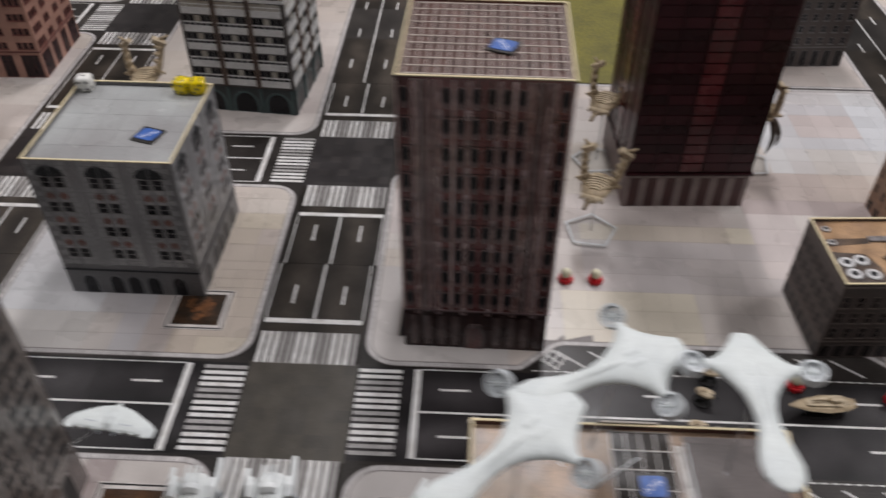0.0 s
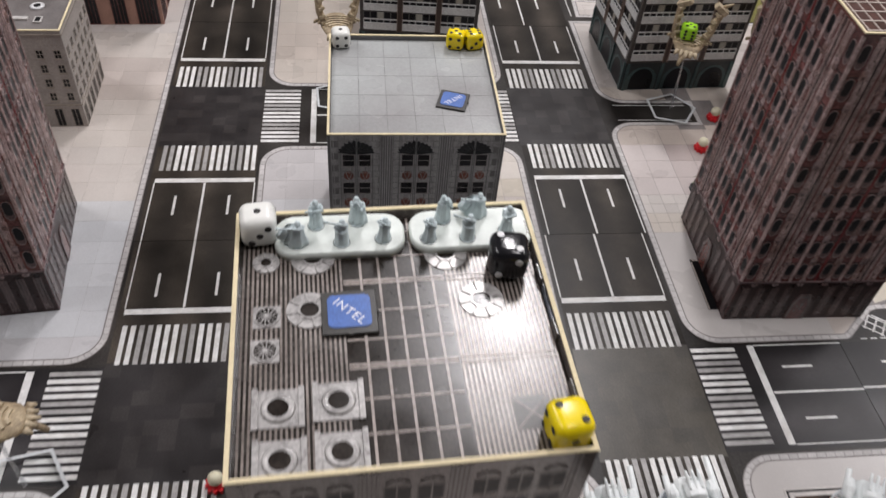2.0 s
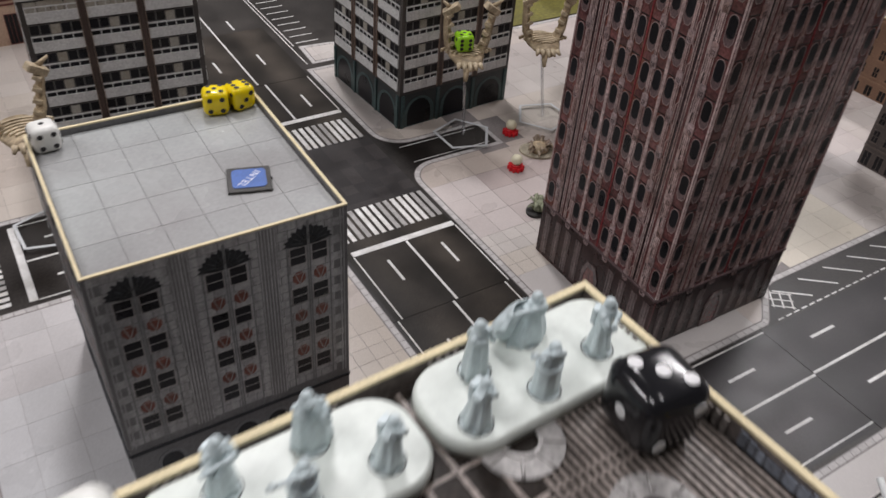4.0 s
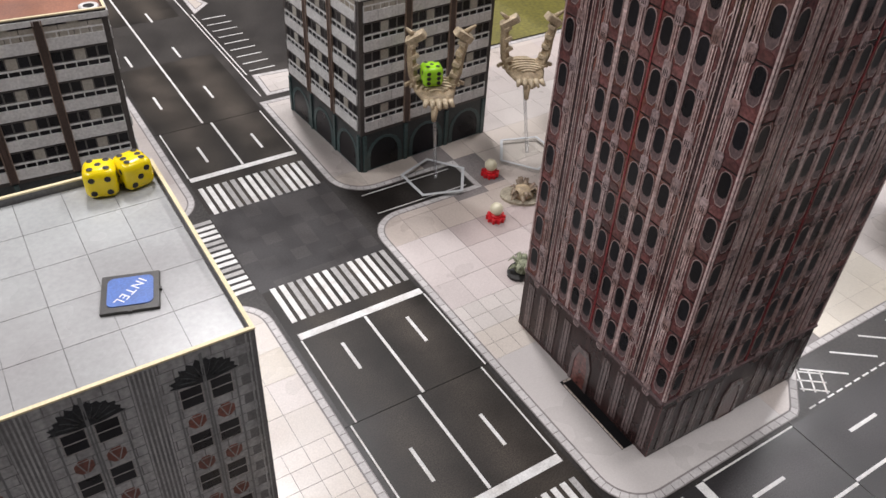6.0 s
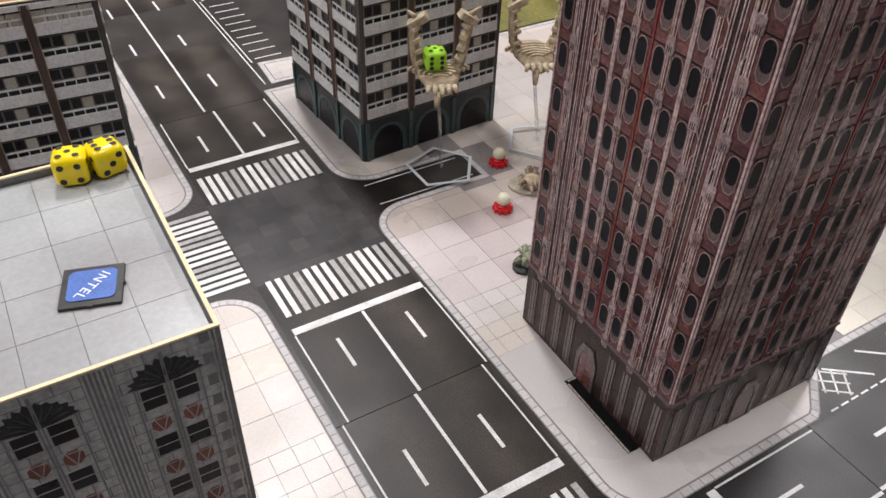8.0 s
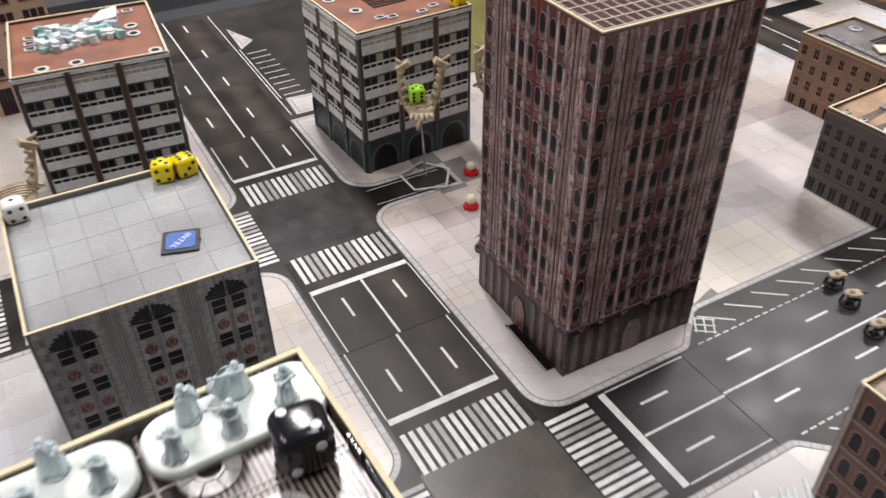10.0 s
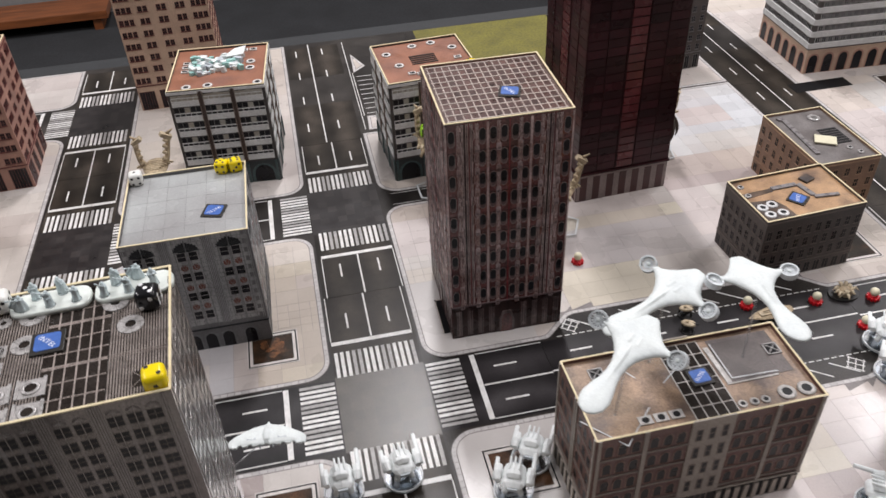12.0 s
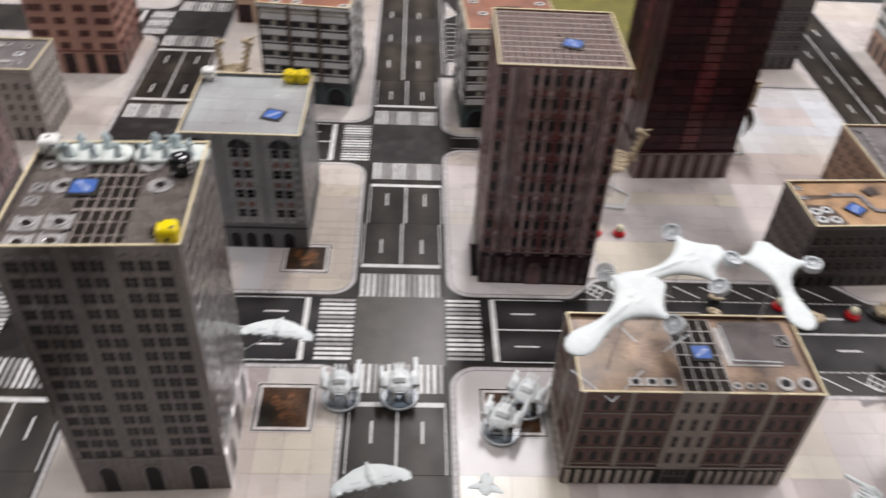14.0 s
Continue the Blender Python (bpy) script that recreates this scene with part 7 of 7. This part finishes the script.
def walker_parts(ob):
    disc = part("base_disc", Shape().lathe(0, 0, [(11.0, 0), (11.4, 0.8), (11.2, 2.2), (10.4, 2.8)], 32), BLUECLEAR, ob, "bluish clear round base")
    disc.visible_shadow = False
    part("base_rim", Shape().ring(0, 0, 10.6, 11.5, 1.2, 2.6, 32), ACRYL_EDGE, ob, "pale frosted rim")
    for k, a in enumerate((50, 130, 230, 310)):
        c, d = math.cos(radians(a)), math.sin(radians(a))
        leg = part("leg", Shape().loft([((c * 2.5, d * 2.5, 11.5), (1.8, 0, 0), (0, 1.8, 0)), ((c * 6.0, d * 6.0, 9.0), (1.9, 0, 0), (0, 1.9, 0)), ((c * 7.0, d * 7.0, 6.5), (1.5, 0, 0), (0, 1.5, 0))], 8), BODYP, ob)
        part("shin", Shape().loft([((c * 7.0, d * 7.0, 7.0), (1.8, 0, 0), (0, 1.8, 0)), ((c * 7.4, d * 7.4, 4.0), (1.4, 0, 0), (0, 1.4, 0)), ((c * 7.8, d * 7.8, 2.6), (2.3, 0, 0), (0, 2.3, 0))], 8), LEGP, leg)
    hull = Shape()
    hull.loft([((0, -7.5, 13.6), (4.2, 0, 0), (0, 0, 1.6)), ((0, -5, 14.2), (6.6, 0, 0), (0, 0, 3.4)), ((0, 2, 14.8), (7.2, 0, 0), (0, 0, 4.0)), ((0, 7.5, 14.4), (6.0, 0, 0), (0, 0, 3.0)), ((0, 9.0, 14.0), (4.0, 0, 0), (0, 0, 1.6))], 8, 0, False)
    soften(part("hull", hull, BODYP, ob), 0.5)
    top = Shape()
    top.loft([((0, -3.6, 18.2), (3.6, 0, 0), (0, 0, 1.0)), ((0, -2.0, 19.2), (4.6, 0, 0), (0, 0, 2.2)), ((0, 4.0, 19.4), (4.8, 0, 0), (0, 0, 2.4)), ((0, 6.0, 18.8), (3.8, 0, 0), (0, 0, 1.4))], 8, 0, False)
    soften(part("turret", top, BODYP, ob), 0.3)
    for x in (-2.6, 0, 2.6):
        part("vane", Shape().loft([((x, 0.5, 20.8), (0.7, 0, 0), (0, 0, 1.0)), ((x, 5.5, 22.0), (0.7, 0, 0), (0, 0, 1.2)), ((x, 8.0, 22.6), (0.5, 0, 0), (0, 0, 0.5))], 8, 0, False), BODYP, ob)
    part("visor", Shape().box(-2.8, 2.8, -8.4, -6.2, 12.6, 14.6, 0, 0.4), GREYP, ob)
    for q in (-1, 1):
        arm = part("shoulder", Shape().lathe(0, 0, [(1.4, -2.2), (3.0, -1.6), (3.3, 0), (3.0, 1.6), (1.4, 2.2)], 14).moved(Matrix.Translation((q * 8.6, 1.0, 15.6)) @ Matrix.Rotation(math.pi / 2, 4, "Y")), BODYP, ob)
        part("armour_plate", Shape().loft([((q * 8.4, -4.5, 15.4), (1.6, 0, 0), (0, 0, 2.2)), ((q * 9.0, 0, 16.8), (2.2, 0, 0), (0, 0, 3.0)), ((q * 8.6, 5, 16.6), (1.8, 0, 0), (0, 0, 2.2))], 8, 0, False), BODYP, arm)
        ln = 15 if q > 0 else 9
        part("cannon", Shape().rod((q * 10.2, -4, 15.4), (q * 10.2, ln, 18.4), 1.5, 10, 0, 1.2), BODYP, arm)


WALKER = thing("walker", "white armoured walker on bluish clear round base", "miniature walker", -39, -67, 0.12, 0, group="white walkers")
WALKER.scale = (1.16, 1.16, 1.1)
walker_parts(WALKER)
for x, y, rz in ((1, -65, 4), (69, -93, -24), (87, -72, -30), (367, -62, -40), (378, -32, -30), (287.5, -157, 60)):
    copy_thing(WALKER, at(x, y, 0.36, rz))


def strider(x, y, rz, label, scale=1.0):
    """A low white craft with swept plates, on a short clear stand."""
    ob = thing("skiff", label, "miniature aircraft", x, y, 14, rz)
    ob.scale = (scale, scale, scale)
    s = Shape()
    s.loft([((0, 13, 0), (1.0, 0, 0), (0, 0, 0.8)), ((0, 7, 0.6), (4.5, 0, 0), (0, 0, 2.2)), ((0, -2, 0.8), (8.5, 0, 0), (0, 0, 2.6)), ((0, -10, 0.2), (6.5, 0, 0), (0, 0, 2.0)), ((0, -14, 0), (3.0, 0, 0), (0, 0, 1.0))], 12)
    for q in (-1, 1):
        s.loft([((q * 5, -4, 1), (0, 5, 0), (0, 0, 1.4)), ((q * 13, -7, 2), (0, 3.6, 0), (0, 0, 1.2)), ((q * 18, -10, 3.4), (0, 1.6, 0), (0, 0, 0.7))][::q], 10)
        s.box(q * 6 - 1.2, q * 6 + 1.2, -2, 8, 2, 4.4, 0, 0.4)
    remeshed(part("hull", s, WHITE, ob), 0.5, 2)
    stand(ob, (0, 0, (0.35 - 14) / scale), (0, 0, -1), 24, 0, 0.9, 6)


strider(55.5, -142, -10, "small white swept skiff over the paving", 0.6)

# ---- red counters ----
RED = plastic("red_plastic", (0.62, 0.012, 0.02), 0.35)
CREAM = plastic("cream_plastic", (0.72, 0.68, 0.50), 0.4)


def counter(x, y, z=0.35):
    ob = thing("damage_counter", "red cogged counter with cream bead on top", "game marker", x, y, z, (x * 7) % 60, group="red counters")
    ob.scale = (0.88, 0.88, 0.88)
    o = []
    for k in range(10):
        a = 2 * math.pi * k / 10
        for da, r in ((-0.2, 5.0), (-0.1, 6.2), (0.1, 6.2), (0.2, 5.0)):
            o.append((r * math.cos(a + da), r * math.sin(a + da)))
    soften(part("cog", Shape().prism(o, 0, 3.2), RED, ob), 0.3)
    part("collar", Shape().lathe(0, 0, [(4.2, 3.2), (4.0, 4.4), (2.6, 4.8)], 18), RED, ob)
    part("bead", Shape().lathe(0, 0, [(2.6, 4.6), (4.0, 6.4), (4.1, 8.8), (3.0, 10.8), (1.2, 11.7)], 18), CREAM, ob, "cream plastic bead")


for p in ((122, 250), (100, 213), (188.5, 119), (301, 31), (357, 22), (404, 15), (378, -12), (-224, -38), (168, 119)):
    counter(*p, 0.13 if p[1] < 40 else 0.35)

# ---- tan ground vehicles ----
def scout(x, y, rz, label):
    """A squat dark walker under a flat tan shell, on a dark round base."""
    ob = thing("scout_walker", label, "miniature walker", x, y, 0.14, rz, group="tan scouts")
    part("base", Shape().lathe(0, 0, [(5.8, 0), (6.0, 0.7), (5.4, 1.3)], 20), DARKBASE, ob, "dark round base")
    for a in (40, 140, 220, 320):
        c, d = math.cos(radians(a)), math.sin(radians(a))
        leg = part("leg", Shape().rod((c * 1.8, d * 1.8, 5.2), (c * 4.8, d * 4.2, 5.0), 1.1, 8, 0, 0.9), DARKBASE, ob)
        part("shin", Shape().rod((c * 4.7, d * 4.1, 5.3), (c * 5.2, d * 4.6, 1.2), 1.0, 8, 0, 0.7), DARKBASE, leg)
    part("belly", Shape().loft([((0, -3.4, 5.4), (2.6, 0, 0), (0, 0, 1.2)), ((0, 0, 5.6), (3.4, 0, 0), (0, 0, 1.8)), ((0, 3.4, 5.6), (2.4, 0, 0), (0, 0, 1.2))], 8, 0, False), DARKBASE, ob)
    shell = [(-5.4, -1.6), (-3.4, -3.4), (2.6, -3.6), (5.6, -1.2), (5.2, 1.8), (2.4, 3.5), (-3.2, 3.3), (-5.6, 1.4)]
    s = Shape()
    stack(s, [([(0.8 * x, 0.8 * y) for x, y in shell], 6.8), (shell, 7.4), ([(0.92 * x, 0.9 * y) for x, y in shell], 8.6), ([(0.55 * x, 0.5 * y) for x, y in shell], 9.3)], (0, 0, 0, 0))
    top = part("shell", s, TAN_LIGHT, ob, "flat tan shell")
    part("hatch", Shape().lathe(1.0, 0.2, [(1.5, 9.0), (1.4, 9.9), (0.8, 10.1)], 12), TAN, top)
    part("barrel", Shape().rod((-2.5, 0, 9.0), (-8.0, 0.6, 8.6), 0.45, 8), DARKBASE, top)


def barge(x, y, rz, label):
    """A flat lozenge-shaped skiff floating just over the road."""
    ob = thing("gunboat", label, "miniature vehicle", x, y, 0.14, rz)
    part("base", Shape().box(-9, 9, -5.5, 5.5, 0, 1.2, 0, 0.4), DARKBASE, ob, "dark rectangular base")
    part("post", Shape().rod((0, 0, 1.0), (0, 0, 5.4), 1.6, 10), DARKBASE, ob)
    s = Shape().loft([((-21, 0, 7.6), (0, 0.8, 0), (0, 0, 0.4)), ((-12, 0, 7.4), (0, 4.6, 0), (0, 0, 1.4)), ((0, 0, 7.2), (0, 6.8, 0), (0, 0, 2.0)), ((11, 0, 7.0), (0, 5.8, 0), (0, 0, 1.9)), ((18, 0, 7.0), (0, 3.0, 0), (0, 0, 1.0))], 8, 0, False)
    part("hull", s, TAN, ob)
    part("deck", Shape().prism([(-12, -2.2), (8, -4.2), (13, 0), (8, 4.2), (-12, 2.2)], 8.6, 9.8), TAN_LIGHT, ob)
    cabin = part("cabin", Shape().box(2, 9, -2.4, 2.4, 9.8, 12.2, 0, 0.8), TAN_LIGHT, ob)
    part("barrel", Shape().rod((2, 0, 11), (-9, 0, 11.4), 0.6, 8), TAN, cabin)


DARKBASE = mat("black_base_paint", (0.02, 0.019, 0.018), 0.5, var=0.3)
scout(249, 34, 170, "small dark scout walker under a flat tan shell")
scout(243, 17.5, 150, "small dark scout walker following another along the road")
scout(234.5, -6.5, 165, "small dark scout walker beside the long roof")
barge(312, 13, 6, "flat tan gunboat with pointed bow on the road")


MUD = mat("textured_base_paint", (0.36, 0.32, 0.24), 0.7, var=0.35, fine=1400, coarse=250, bump=0.1)


def wreck(x, y, rz, label, seed, leaf, r=9.0, z=0.35):
    """A spiky tuft of curled plates on a round base."""
    rng = random.Random(seed)
    ob = thing("crawler", label, "miniature creature", x, y, z, rz)
    oval = [(r * 1.15 * math.cos(0.3 * k), r * 0.85 * math.sin(0.3 * k)) for k in range(21)]
    part("base", Shape().prism(oval, 0, 1.5), DARKBASE if z < 0.2 or leaf is LEAF else MUD, ob, "round textured base")
    part("shell", Shape().lathe(0, 0, [(r * 0.5, 1.0), (r * 0.62, 3.0), (r * 0.45, 5.6), (r * 0.15, 7.0)], 12), leaf if leaf is LEAF else TAN, ob)
    for k in range(34 if leaf is LEAF else 22):
        a, ln, h = rng.uniform(0, 6.28), rng.uniform(0.6, 1.05) * r, rng.uniform(2, 9)
        c, d = math.cos(a), math.sin(a)
        part("spine", Shape().loft([((c * r * 0.25, d * r * 0.25, 3.5), (-d * 1.3, c * 1.3, 0), (0, 0, 0.7)), ((c * ln * 0.7, d * ln * 0.7, 3 + h * 0.7), (-d * 1.5, c * 1.5, 0), (0, 0, 0.5)), ((c * ln, d * ln, 2 + h * 0.45), (-d * 0.3, c * 0.3, 0), (0, 0, 0.2))], 6), leaf, ob)
    return ob


HIDE = mat("drab_hide_paint", (0.25, 0.195, 0.135), 0.6, var=0.4, fine=1200, coarse=300, stain=(0.12, 0.06, 0.04), stained=0.7)
LEAF = mat("green_flock", (0.23, 0.245, 0.165), 0.8, var=0.4, fine=900, coarse=300)
wreck(384, 25, 0, "spiky tan beast model on the road", 3, TAN_LIGHT, 11, 0.14)
wreck(125.5, 223, -35, "tan beast model on pale oval textured base", 5, HIDE, 11)
wreck(86.5, 170, 10, "grey-green flocked shrub beside the tower", 7, LEAF, 8)

# ---- loose pieces on roofs ----
TEAL = mat("mint_wash", (0.30, 0.52, 0.48), 0.5, var=0.25, fine=900, coarse=200)
craft = thing("parts_pile", "heap of pale mint and white model parts", "model parts", -99, 379, 0.34 + 108.5 - 2.2, 2)
craft.scale = (1.25, 1.15, 1.3)
rng = random.Random(12)
for k in range(100):
    w, d, h = rng.uniform(2, 8), rng.uniform(1.5, 4.5), rng.uniform(1, 4.5)
    x, y = rng.uniform(-21, 19), rng.uniform(-15, 15)
    tint = rng.choice((TEAL, TEAL, GREYP, WHITE)) if x < -8 else rng.choice((WHITE, WHITE, WHITE, GREYP, TEAL))
    part("model_part", Shape().box(-w / 2, w / 2, -d / 2, d / 2, 0, h, 0, 0.4), tint, craft, m=at(x, y, 0, rng.uniform(0, 180), rng.uniform(-14, 14)))
part("hull_plate", Shape().prism([(-9, -5), (8, -3), (11, 9), (2, 7)], 3.2, 4.4), WHITE, craft, "white triangular hull plate", at(12, 11, 0, 0, 8))
slip = solid("card_slip", Shape().box(-9.5, 9.5, -7, 7, 0, 1.2), CREAM, "cream card slip lying on the grey roof", "card", m=at(438, 161.5, 0.34 + 60 - 2.4 + 0.9, -30))
